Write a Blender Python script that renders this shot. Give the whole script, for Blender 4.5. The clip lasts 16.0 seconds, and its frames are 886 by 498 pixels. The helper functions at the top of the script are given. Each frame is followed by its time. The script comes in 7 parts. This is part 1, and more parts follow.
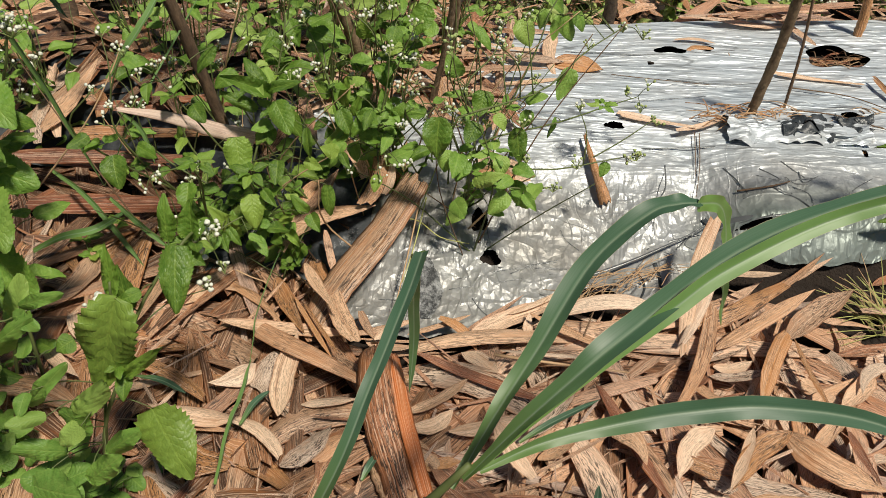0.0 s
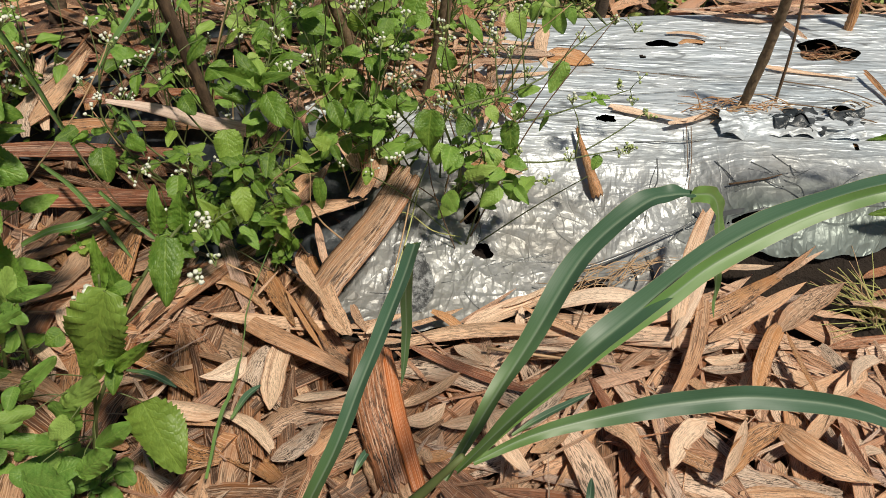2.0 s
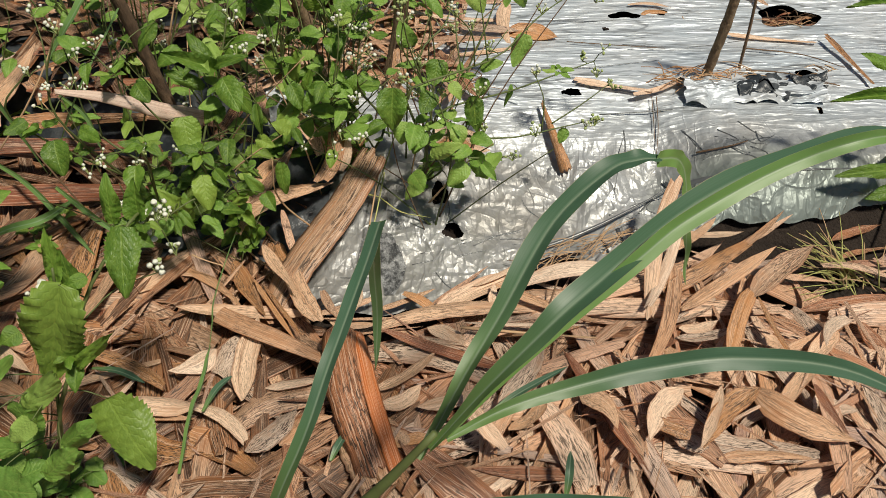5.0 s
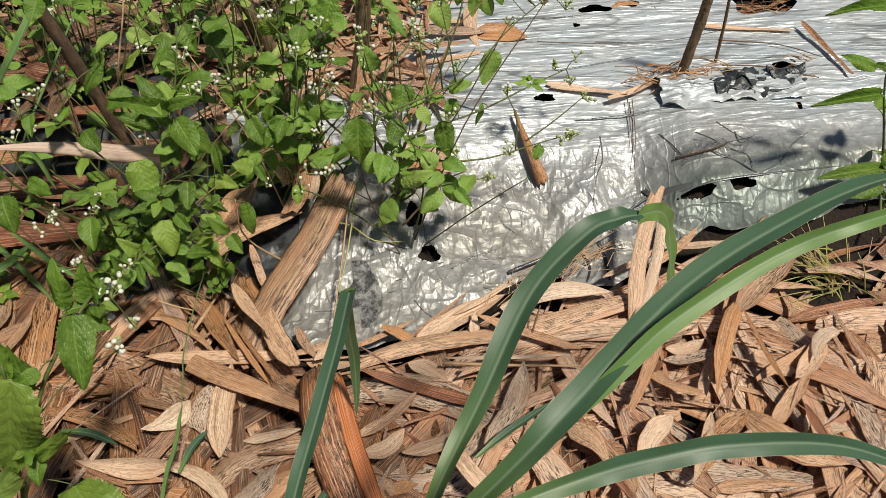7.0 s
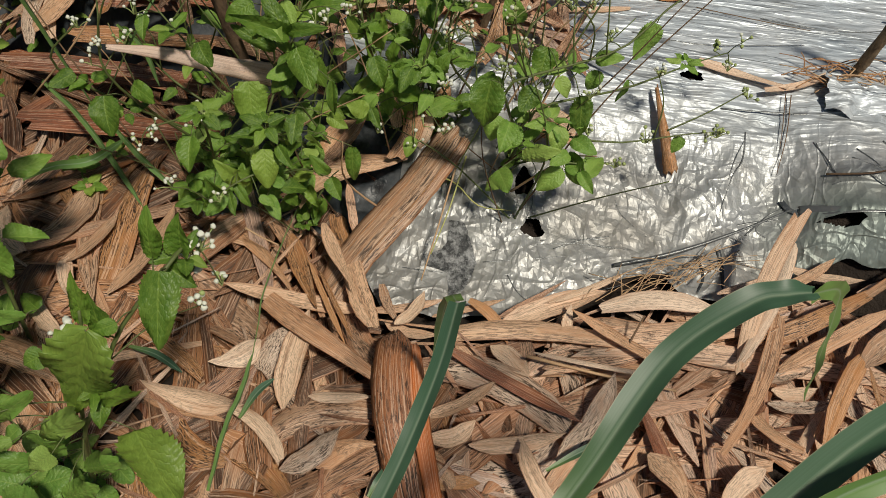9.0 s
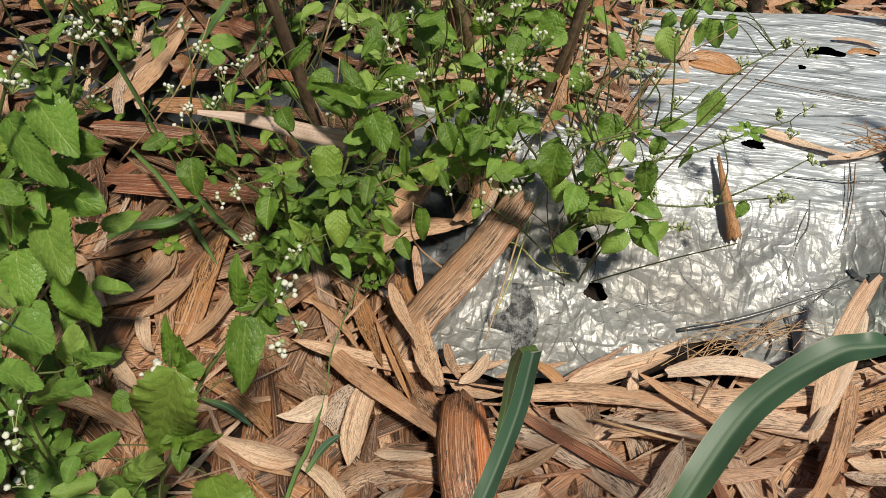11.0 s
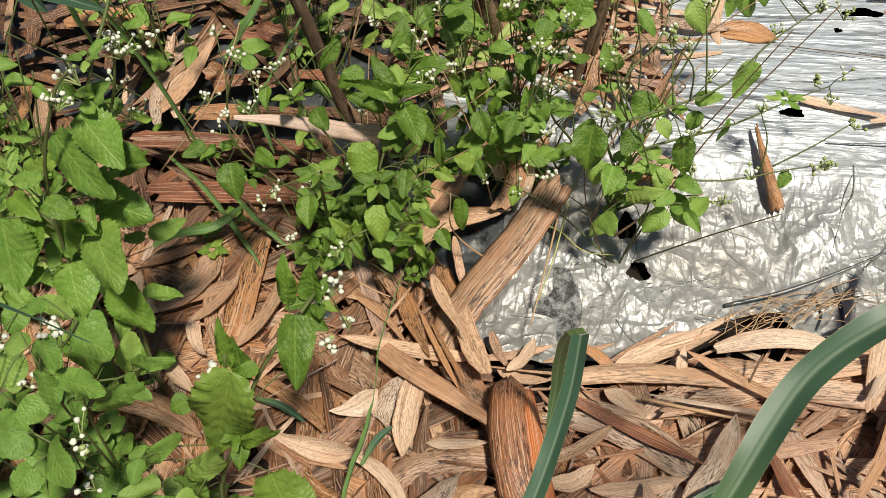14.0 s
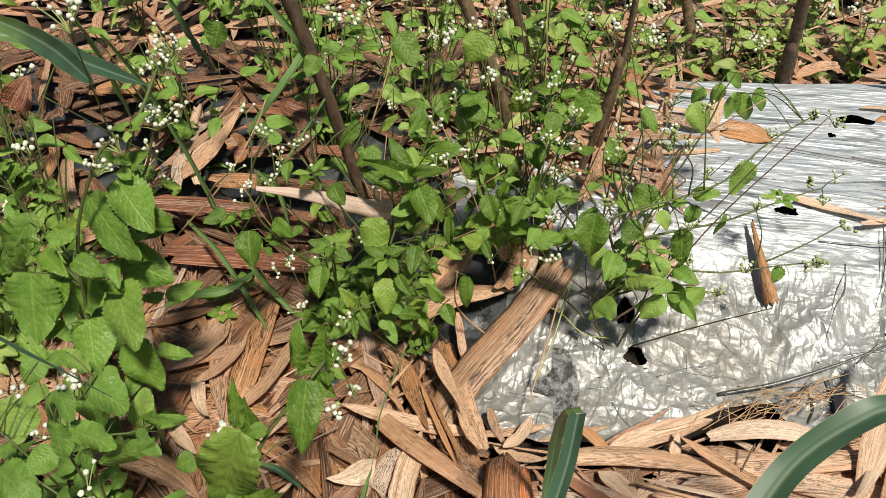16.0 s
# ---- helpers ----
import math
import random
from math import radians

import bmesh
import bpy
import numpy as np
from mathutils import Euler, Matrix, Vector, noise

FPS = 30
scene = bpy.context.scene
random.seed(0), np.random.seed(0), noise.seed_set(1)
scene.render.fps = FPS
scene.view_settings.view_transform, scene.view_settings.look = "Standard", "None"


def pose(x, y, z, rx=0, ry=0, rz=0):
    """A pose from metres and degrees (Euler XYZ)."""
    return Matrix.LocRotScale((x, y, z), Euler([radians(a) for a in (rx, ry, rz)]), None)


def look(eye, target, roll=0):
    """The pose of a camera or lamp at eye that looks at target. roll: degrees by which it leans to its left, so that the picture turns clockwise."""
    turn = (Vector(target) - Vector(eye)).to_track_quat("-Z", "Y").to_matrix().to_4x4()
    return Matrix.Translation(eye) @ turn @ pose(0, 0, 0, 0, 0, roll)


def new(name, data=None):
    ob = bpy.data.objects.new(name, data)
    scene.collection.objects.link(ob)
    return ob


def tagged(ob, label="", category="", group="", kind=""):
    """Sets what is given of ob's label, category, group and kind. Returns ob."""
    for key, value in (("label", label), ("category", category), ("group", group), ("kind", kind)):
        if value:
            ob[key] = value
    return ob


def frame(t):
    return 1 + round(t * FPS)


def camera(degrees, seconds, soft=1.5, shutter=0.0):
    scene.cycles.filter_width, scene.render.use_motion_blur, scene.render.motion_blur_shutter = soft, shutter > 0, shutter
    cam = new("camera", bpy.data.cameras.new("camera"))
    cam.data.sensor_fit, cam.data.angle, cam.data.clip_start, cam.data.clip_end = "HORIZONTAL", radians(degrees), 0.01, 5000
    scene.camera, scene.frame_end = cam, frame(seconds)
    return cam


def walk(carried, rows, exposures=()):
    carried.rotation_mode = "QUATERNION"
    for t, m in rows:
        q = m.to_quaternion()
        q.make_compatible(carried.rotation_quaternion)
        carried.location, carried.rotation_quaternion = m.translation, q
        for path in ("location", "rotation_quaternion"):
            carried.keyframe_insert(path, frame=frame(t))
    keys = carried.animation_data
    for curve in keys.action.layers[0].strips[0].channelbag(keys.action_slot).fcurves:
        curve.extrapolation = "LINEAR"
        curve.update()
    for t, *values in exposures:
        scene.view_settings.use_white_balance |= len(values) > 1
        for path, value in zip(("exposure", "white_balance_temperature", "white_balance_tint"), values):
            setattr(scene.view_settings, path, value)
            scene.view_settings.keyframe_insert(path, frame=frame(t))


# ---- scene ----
cam = camera(60.0, 16.0, soft=0.4)
PATH = [
    (0, (0.036, -0.031, 0.773), (-0.017, 1.455, -0.563), 1.3),
    (0.5, (0.035, -0.033, 0.772), (-0.016, 1.454, -0.565), 1.1),
    (1, (0.034, -0.032, 0.77), (-0.014, 1.447, -0.576), 1.2),
    (1.5, (0.03, -0.032, 0.771), (-0.014, 1.451, -0.57), 1.6),
    (2, (0.035, -0.031, 0.768), (0.005, 1.45, -0.576), 1.8),
    (2.5, (0.049, -0.03, 0.765), (0.053, 1.453, -0.578), 2.0),
    (3, (0.046, -0.025, 0.763), (0.074, 1.443, -0.595), 1.8),
    (3.3, (0.044, -0.031, 0.751), (0.085, 1.427, -0.617), 3.0),
    (3.5, (0.043, -0.035, 0.743), (0.09, 1.406, -0.643), 4.0),
    (4, (0.029, -0.033, 0.745), (0.063, 1.404, -0.645), 4.1),
    (4.5, (0.026, -0.029, 0.752), (0.043, 1.421, -0.626), 3.0),
    (4.7, (0.04, -0.028, 0.751), (0.06, 1.433, -0.614), 1.4),
    (6.8, (0.048, 0.032, 0.785), (0.132, 1.435, -0.638), 0.6),
    (7, (0.052, 0.054, 0.787), (0.133, 1.446, -0.647), -0.8),
    (7.3, (0.048, 0.097, 0.786), (0.201, 1.443, -0.684), 2.5),
    (7.5, (0.046, 0.125, 0.786), (0.22, 1.448, -0.703), 6.1),
    (7.7, (0.041, 0.144, 0.788), (0.187, 1.423, -0.742), 5.3),
    (8, (0.034, 0.172, 0.791), (0.16, 1.409, -0.776), 7.9),
    (8.2, (0.032, 0.172, 0.787), (0.059, 1.390, -0.799), 4.7),
    (8.5, (0.03, 0.171, 0.78), (-0.017, 1.362, -0.826), 3.1),
    (9, (0.008, 0.16, 0.782), (-0.076, 1.364, -0.813), 4.9),
    (9.2, (0.005, 0.153, 0.787), (-0.112, 1.356, -0.806), 4.9),
    (11.3, (-0.01, 0.129, 0.782), (-0.268, 1.471, -0.678), 0.2),
    (11.5, (-0.011, 0.126, 0.784), (-0.291, 1.466, -0.674), -0.5),
    (12, (-0.023, 0.119, 0.782), (-0.356, 1.43, -0.691), -0.5),
    (12.5, (-0.025, 0.116, 0.788), (-0.38, 1.423, -0.684), -1.6),
    (13, (-0.036, 0.114, 0.793), (-0.438, 1.424, -0.664), -3.1),
    (13.5, (-0.029, 0.117, 0.789), (-0.401, 1.435, -0.669), -2.9),
    (14, (-0.013, 0.128, 0.785), (-0.336, 1.427, -0.7), -5.2),
    (14.5, (-0.011, 0.124, 0.785), (-0.317, 1.431, -0.697), -4.2),
    (15, (-0.01, 0.12, 0.786), (-0.25, 1.474, -0.666), 0.0),
    (15.5, (-0.009, 0.118, 0.793), (-0.256, 1.502, -0.629), -0.2),
    (15.8, (-0.013, 0.110, 0.803), (-0.336, 1.525, -0.572), -1.5),
    (16, (-0.015, 0.105, 0.81), (-0.358, 1.542, -0.539), -1.8),
]
walk(cam, [(t, look(eye, target, roll)) for t, eye, target, roll in PATH], [(0, -0.33), (4.5, -0.40), (7, -0.43), (7.5, -0.58), (8, -0.70), (9.2, -0.75), (11.3, -0.42), (13, -0.25), (16, -0.20)])

# ---------------------------------------------------------------- world, sun
SUN_DIR = Vector((0.30, -0.34, 0.89)).normalized()
world = bpy.data.worlds.new("sky")
scene.world = world
world.use_nodes = True
wt = world.node_tree
sky = wt.nodes.new("ShaderNodeTexSky")
sky.sky_type = "NISHITA"
sky.sun_disc = False
sky.sun_elevation = math.asin(SUN_DIR.z)
sky.sun_rotation = math.atan2(SUN_DIR.x, SUN_DIR.y)
sky.dust_density = 1.0
wt.links.new(sky.outputs[0], wt.nodes["Background"].inputs[0])
wt.nodes["Background"].inputs[1].default_value = 0.042
sun_data = bpy.data.lights.new("sun", "SUN")
sun_data.energy = 5.3
sun_data.angle = radians(6.0)
sun_data.color = (1.0, 0.92, 0.78)
sun = new("sun", sun_data)
sun.matrix_world = look(SUN_DIR * 10, (0, 0, 0))


# ---------------------------------------------------------------- node helpers
def node(nt, kind, **sets):
    n = nt.nodes.new(kind)
    for k, v in sets.items():
        n.inputs[k.replace("_", " ")].default_value = v
    return n


def ramp(nt, fac, stops, mode="LINEAR"):
    n = nt.nodes.new("ShaderNodeValToRGB")
    n.color_ramp.interpolation = mode
    els = n.color_ramp.elements
    while len(els) < len(stops):
        els.new(0.5)
    for e, (p, c) in zip(els, stops):
        e.position = p
        e.color = (*c, 1) if len(c) == 3 else c
    nt.links.new(fac, n.inputs[0])
    return n.outputs[0]


def grey(v):
    return (v, v, v)


def mixc(nt, fac, a, b, mode="MIX"):
    n = nt.nodes.new("ShaderNodeMix")
    n.data_type, n.blend_type = "RGBA", mode
    for i, v in ((0, fac), (6, a), (7, b)):
        if isinstance(v, (int, float)):
            n.inputs[i].default_value = v
        elif isinstance(v, tuple):
            n.inputs[i].default_value = (*v, 1)
        else:
            nt.links.new(v, n.inputs[i])
    return n.outputs[2]


def calc(nt, op, a, b=None):
    n = nt.nodes.new("ShaderNodeMath")
    n.operation = op
    for i, v in ((0, a), (1, b)):
        if v is None:
            continue
        if isinstance(v, (int, float)):
            n.inputs[i].default_value = v
        else:
            nt.links.new(v, n.inputs[i])
    return n.outputs[0]


def coords(nt, source, scale, shift=None):
    """Texture coordinates of that source, scaled, and shifted by a value."""
    tc = nt.nodes.new("ShaderNodeTexCoord")
    mp = nt.nodes.new("ShaderNodeMapping")
    mp.inputs["Scale"].default_value = scale
    nt.links.new(tc.outputs[source], mp.inputs[0])
    if shift is not None:
        nt.links.new(shift, mp.inputs["Location"])
    return mp.outputs[0]


def noise_tex(nt, vec, scale=1.0, detail=3.0, rough=0.55):
    n = node(nt, "ShaderNodeTexNoise", Scale=scale, Detail=detail, Roughness=rough)
    nt.links.new(vec, n.inputs["Vector"])
    return n.outputs["Fac"]


def material(name):
    m = bpy.data.materials.new(name)
    m.use_nodes = True
    nt = m.node_tree
    return m, nt, nt.nodes["Principled BSDF"]


def bump(nt, bsdf, height, strength, distance):
    b = nt.nodes.new("ShaderNodeBump")
    b.inputs["Strength"].default_value = strength
    b.inputs["Distance"].default_value = distance
    nt.links.new(height, b.inputs["Height"])
    nt.links.new(b.outputs[0], bsdf.inputs["Normal"])
    return b


def let_through(nt, bsdf, colour, amount):
    """Thin leaf: part of the light goes through to the other side."""
    tr = nt.nodes.new("ShaderNodeBsdfTranslucent")
    nt.links.new(colour, tr.inputs[0])
    mx = nt.nodes.new("ShaderNodeMixShader")
    mx.inputs[0].default_value = amount
    nt.links.new(bsdf.outputs[0], mx.inputs[1])
    nt.links.new(tr.outputs[0], mx.inputs[2])
    nt.links.new(mx.outputs[0], nt.nodes["Material Output"].inputs[0])


# ---------------------------------------------------------------- materials
def dry_leaf_material(name, islands=False, stops=None, mould=0.5):
    m, nt, bsdf = material(name)
    if islands:
        rnd = nt.nodes.new("ShaderNodeNewGeometry").outputs["Random Per Island"]
    else:
        rnd = nt.nodes.new("ShaderNodeObjectInfo").outputs["Random"]
    shift = calc(nt, "MULTIPLY", rnd, 91.7)
    stops = stops or [
        (0.0, (0.636, 0.355, 0.176)), (0.10, (0.890, 0.626, 0.419)), (0.20, (0.403, 0.156, 0.066)), (0.30, (0.742, 0.459, 0.265)), (0.40, (0.920, 0.709, 0.507)), (0.50, (0.572, 0.292, 0.143)),
        (0.58, (0.190, 0.074, 0.036)), (0.66, (0.827, 0.552, 0.341)), (0.76, (0.615, 0.500, 0.408)), (0.84, (0.382, 0.146, 0.060)), (0.92, (0.920, 0.678, 0.463)), (1.0, (0.678, 0.385, 0.198))]
    base = ramp(nt, rnd, stops)
    bend = noise_tex(nt, coords(nt, "UV", (1.5, 4.0, 1), shift), 1, 2, 0.5)
    wob = nt.nodes.new("ShaderNodeCombineXYZ")
    nt.links.new(calc(nt, "ADD", shift, calc(nt, "MULTIPLY", bend, 1.6)), wob.inputs[0])
    nt.links.new(shift, wob.inputs[1])
    fibre = noise_tex(nt, coords(nt, "UV", (6.5, 0.5, 1), wob.outputs[0]), 1, 6, 0.7)
    fine = noise_tex(nt, coords(nt, "UV", (30, 0.8, 1), wob.outputs[0]), 1, 4, 0.7)
    patch = noise_tex(nt, coords(nt, "UV", (1.4, 2.4, 1), shift), 1, 5, 0.7)
    c = mixc(nt, calc(nt, "MULTIPLY", ramp(nt, fibre, [(0.36, grey(1)), (0.52, grey(0))]), 0.42), base, (0.30, 0.11, 0.035))
    c = mixc(nt, calc(nt, "MULTIPLY", ramp(nt, fine, [(0.37, grey(1)), (0.46, grey(0))]), 0.55), c, (0.15, 0.055, 0.022))
    c = mixc(nt, calc(nt, "MULTIPLY", ramp(nt, fine, [(0.50, grey(0)), (0.60, grey(1))]), 0.50), c, (0.97, 0.75, 0.53))
    c = mixc(nt, calc(nt, "MULTIPLY", ramp(nt, patch, [(0.54, grey(0)), (0.72, grey(1))]), 0.50), c, (0.50, 0.19, 0.055))
    streak = noise_tex(nt, coords(nt, "UV", (26, 15, 1), shift), 1, 4, 0.70)
    where = ramp(nt, patch, [(0.46, grey(1)), (0.60, grey(0.25))])
    dark = calc(nt, "MULTIPLY", ramp(nt, streak, [(0.505, grey(0)), (0.55, grey(1))]), where)
    c = mixc(nt, calc(nt, "MULTIPLY", dark, mould), c, (0.055, 0.033, 0.020))
    uv = nt.nodes.new("ShaderNodeSeparateXYZ")
    nt.links.new(coords(nt, "UV", (1, 1, 1)), uv.inputs[0])
    # Rust-dark edges paint in the edge shadow and warm bounce between leaves.
    margin = calc(nt, "ADD", calc(nt, "ABSOLUTE", calc(nt, "SUBTRACT", uv.outputs[0], 0.5)), calc(nt, "MULTIPLY", calc(nt, "SUBTRACT", fine, 0.5), 0.12))
    c = mixc(nt, ramp(nt, margin, [(0.43, grey(0)), (0.51, grey(0.6))]), c, (0.34, 0.115, 0.03))
    c = mixc(nt, 1.0, c, (0.945, 0.92, 0.965), "MULTIPLY")
    nt.links.new(c, bsdf.inputs["Base Color"])
    bsdf.inputs["Roughness"].default_value = 0.48
    bsdf.inputs["Specular IOR Level"].default_value = 0.45
    bump(nt, bsdf, calc(nt, "ADD", fibre, calc(nt, "MULTIPLY", fine, 0.6)), 0.55, 0.0016)
    let_through(nt, bsdf, c, 0.05)
    return m


def plain(name, colour, rough, other=None, scale=40.0, relief=0.3, metal=0.0):
    m, nt, bsdf = material(name)
    n = noise_tex(nt, coords(nt, "Object", (scale, scale, scale)), 1, 5, 0.65)
    nt.links.new(mixc(nt, n, colour, other or tuple(0.6 * v for v in colour)), bsdf.inputs["Base Color"])
    bsdf.inputs["Roughness"].default_value = rough
    bsdf.inputs["Metallic"].default_value = metal
    bump(nt, bsdf, n, relief, 0.002)
    return m


M_DRY = dry_leaf_material("dry_leaf", mould=0.75)
M_LITTER = dry_leaf_material("dry_litter", islands=True, mould=0.85)
# Red-brown leaves; the darkest stops imitate shaded gaps between them.
M_MID = dry_leaf_material("brown_litter", islands=True, stops=[(0.0, (0.36, 0.15, 0.06)), (0.2, (0.78, 0.52, 0.31)), (0.4, (0.13, 0.048, 0.020)), (0.6, (0.52, 0.27, 0.12)), (0.8, (0.17, 0.062, 0.026)), (1.0, (0.66, 0.40, 0.22))], mould=0.95)
M_GREYBROWN = dry_leaf_material("grey_brown_sheath", stops=[(0.0, (0.46, 0.30, 0.18)), (1.0, (0.50, 0.33, 0.20))], mould=0.9)
# Rotted browns, darkened further to put deep shade into the litter's gaps.
M_OLD = dry_leaf_material("old_litter", islands=True, stops=[(0.0, (0.11, 0.050, 0.024)), (0.3, (0.20, 0.105, 0.050)), (0.6, (0.06, 0.028, 0.015)), (1.0, (0.14, 0.065, 0.030))], mould=1.0)
M_SHEATH = dry_leaf_material("dry_sheath", stops=[(0.0, (0.58, 0.32, 0.16)), (0.3, (0.82, 0.55, 0.33)), (0.6, (0.66, 0.38, 0.19)), (1.0, (0.88, 0.62, 0.39))], mould=0.65)
M_PALE = dry_leaf_material("pale_dry_leaf", stops=[(0.0, (0.90, 0.66, 0.43)), (0.35, (0.95, 0.77, 0.56)), (0.7, (0.82, 0.55, 0.33)), (1.0, (0.94, 0.73, 0.50))], mould=0.45)
M_RED = dry_leaf_material("red_brown_sheath", stops=[(0.0, (0.20, 0.060, 0.026)), (1.0, (0.30, 0.095, 0.040))], mould=0.7)
M_ORANGE = dry_leaf_material("orange_dry_leaf", stops=[(0.0, (0.58, 0.28, 0.10)), (1.0, (0.66, 0.35, 0.14))], mould=0.5)
M_BROWN = dry_leaf_material("brown_streaked_sheath", stops=[(0.0, (0.46, 0.23, 0.085)), (1.0, (0.50, 0.26, 0.10))], mould=1.0)
M_DOME = dry_leaf_material("dark_streaked_sheath", stops=[(0.0, (0.34, 0.135, 0.055)), (1.0, (0.38, 0.16, 0.07))], mould=1.0)
M_RUST = dry_leaf_material("rust_red_sheath", stops=[(0.0, (0.62, 0.17, 0.035)), (1.0, (0.66, 0.20, 0.045))], mould=0.15)
M_GREYDRY = dry_leaf_material("grey_dry_leaf", stops=[(0.0, (0.60, 0.48, 0.35)), (1.0, (0.68, 0.55, 0.41))], mould=1.0)


def film_material():
    """Silvered plastic: soft crumples on the front, long stretched wrinkles on the top."""
    m, nt, bsdf = material("silver_film")

    def turned(scale, turn):
        mp = nt.nodes.new("ShaderNodeMapping")
        mp.inputs["Rotation"].default_value = (0, 0, turn)
        mp.inputs["Scale"].default_value = scale
        nt.links.new(nt.nodes.new("ShaderNodeTexCoord").outputs["Object"], mp.inputs[0])
        return mp.outputs[0]

    def fold(scale, detail, turn=0.0, sharp=9.0):
        n = node(nt, "ShaderNodeTexNoise", Scale=1.0, Detail=detail, Roughness=0.5, Distortion=0.6)
        nt.links.new(turned(scale, turn), n.inputs["Vector"])
        far = calc(nt, "ABSOLUTE", calc(nt, "SUBTRACT", n.outputs["Fac"], 0.5))
        return calc(nt, "SUBTRACT", 1.0, calc(nt, "MINIMUM", calc(nt, "MULTIPLY", far, sharp), 1.0))

    def crumple(scale, turn, warp, metric="CHEBYCHEV"):
        """Flat facets that meet in sharp creases."""
        at = turned(scale, turn)
        shake = node(nt, "ShaderNodeTexNoise", Scale=0.7, Detail=3.0, Roughness=0.55)
        nt.links.new(at, shake.inputs["Vector"])
        bent = nt.nodes.new("ShaderNodeVectorMath")
        bent.operation = "MULTIPLY_ADD"
        nt.links.new(shake.outputs["Color"], bent.inputs[0])
        bent.inputs[1].default_value = (warp, warp, 0)
        nt.links.new(at, bent.inputs[2])
        cell = node(nt, "ShaderNodeTexVoronoi", Scale=1.0)
        cell.voronoi_dimensions, cell.feature, cell.distance = "2D", "F1", metric
        nt.links.new(bent.outputs[0], cell.inputs["Vector"])
        return cell.outputs["Distance"]

    place = nt.nodes.new("ShaderNodeSeparateXYZ")
    nt.links.new(coords(nt, "Object", (1, 1, 1)), place.inputs[0])
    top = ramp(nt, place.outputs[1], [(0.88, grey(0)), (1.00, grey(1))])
    front = calc(nt, "ADD", calc(nt, "MULTIPLY", crumple((14, 13, 13), 0.6, 0.9), 2.4), calc(nt, "MULTIPLY", crumple((34, 26, 28), -0.4, 0.8, "MANHATTAN"), 2.4))
    front = calc(nt, "ADD", front, calc(nt, "MULTIPLY", crumple((84, 66, 70), 0.9, 0.8), 1.5))
    front = calc(nt, "ADD", front, calc(nt, "MULTIPLY", fold((11, 20, 16), 1.0, 0.65, 22.0), 0.65))
    front = calc(nt, "ADD", front, calc(nt, "MULTIPLY", fold((30, 12, 20), 1.0, 0.35, 22.0), 0.55))
    back = calc(nt, "ADD", calc(nt, "MULTIPLY", fold((4, 34, 9), 2.0, 0.05, 12.0), 1.2), calc(nt, "MULTIPLY", fold((9, 85, 30), 1.0, -0.06, 9.0), 0.5))
    back = calc(nt, "ADD", back, calc(nt, "MULTIPLY", crumple((8, 30, 20), 0.25, 1.0), 4.0))
    back = calc(nt, "ADD", back, calc(nt, "MULTIPLY", crumple((30, 66, 50), -0.3, 1.0, "MANHATTAN"), 2.0))
    relief = mixc(nt, top, front, back)
    calm = ramp(nt, noise_tex(nt, coords(nt, "Object", (7, 10, 7)), 1, 3), [(0.38, grey(0.7)), (0.60, grey(1))])
    big = noise_tex(nt, coords(nt, "Object", (9, 14, 9)), 1, 4)
    dirt = noise_tex(nt, coords(nt, "Object", (5, 7, 5)), 1, 6, 0.7)
    dust = noise_tex(nt, coords(nt, "Object", (45, 70, 45)), 1, 6, 0.7)
    c = mixc(nt, ramp(nt, dirt, [(0.48, grey(0)), (0.68, grey(0.6))]), (0.645, 0.69, 0.725), (0.57, 0.56, 0.53))
    c = mixc(nt, ramp(nt, big, [(0.35, grey(0)), (0.7, grey(1))]), c, (0.53, 0.60, 0.655))
    c = mixc(nt, ramp(nt, dust, [(0.56, grey(0)), (0.76, grey(0.6))]), c, (0.30, 0.28, 0.25))
    # Front slope painted darker, so the top looks brighter under the sky.
    front_shade = calc(nt, "MULTIPLY", calc(nt, "SUBTRACT", 1.0, top), ramp(nt, dirt, [(0.30, grey(0.45)), (0.62, grey(0.9))]))
    c = mixc(nt, front_shade, c, (0.29, 0.275, 0.245))
    # Grey-green tone of the right front, deepened to paint in its shaded side.
    side_shade = calc(nt, "MULTIPLY", ramp(nt, calc(nt, "ADD", place.outputs[0], calc(nt, "MULTIPLY", dust, 0.12)), [(0.40, grey(0)), (0.50, grey(1))]),
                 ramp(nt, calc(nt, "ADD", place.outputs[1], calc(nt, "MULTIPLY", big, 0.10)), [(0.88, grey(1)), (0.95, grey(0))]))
    c = mixc(nt, calc(nt, "MULTIPLY", side_shade, 0.85), c, (0.20, 0.245, 0.225))
    # Shade of the long wrinkles on top, drawn into the colour as dark lines.
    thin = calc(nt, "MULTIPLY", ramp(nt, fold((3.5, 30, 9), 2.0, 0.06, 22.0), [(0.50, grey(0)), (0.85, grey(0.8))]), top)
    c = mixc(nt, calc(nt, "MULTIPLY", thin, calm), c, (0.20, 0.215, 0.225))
    nt.links.new(c, bsdf.inputs["Base Color"])
    # Less metal on the top lightens it further against the front.
    nt.links.new(ramp(nt, top, [(0.0, grey(0.40)), (1.0, grey(0.28))]), bsdf.inputs["Metallic"])
    nt.links.new(ramp(nt, dirt, [(0.35, grey(0.42)), (0.75, grey(0.54))]), bsdf.inputs["Roughness"])
    bump(nt, bsdf, calc(nt, "MULTIPLY", relief, calm), 0.75, 0.0021)
    return m


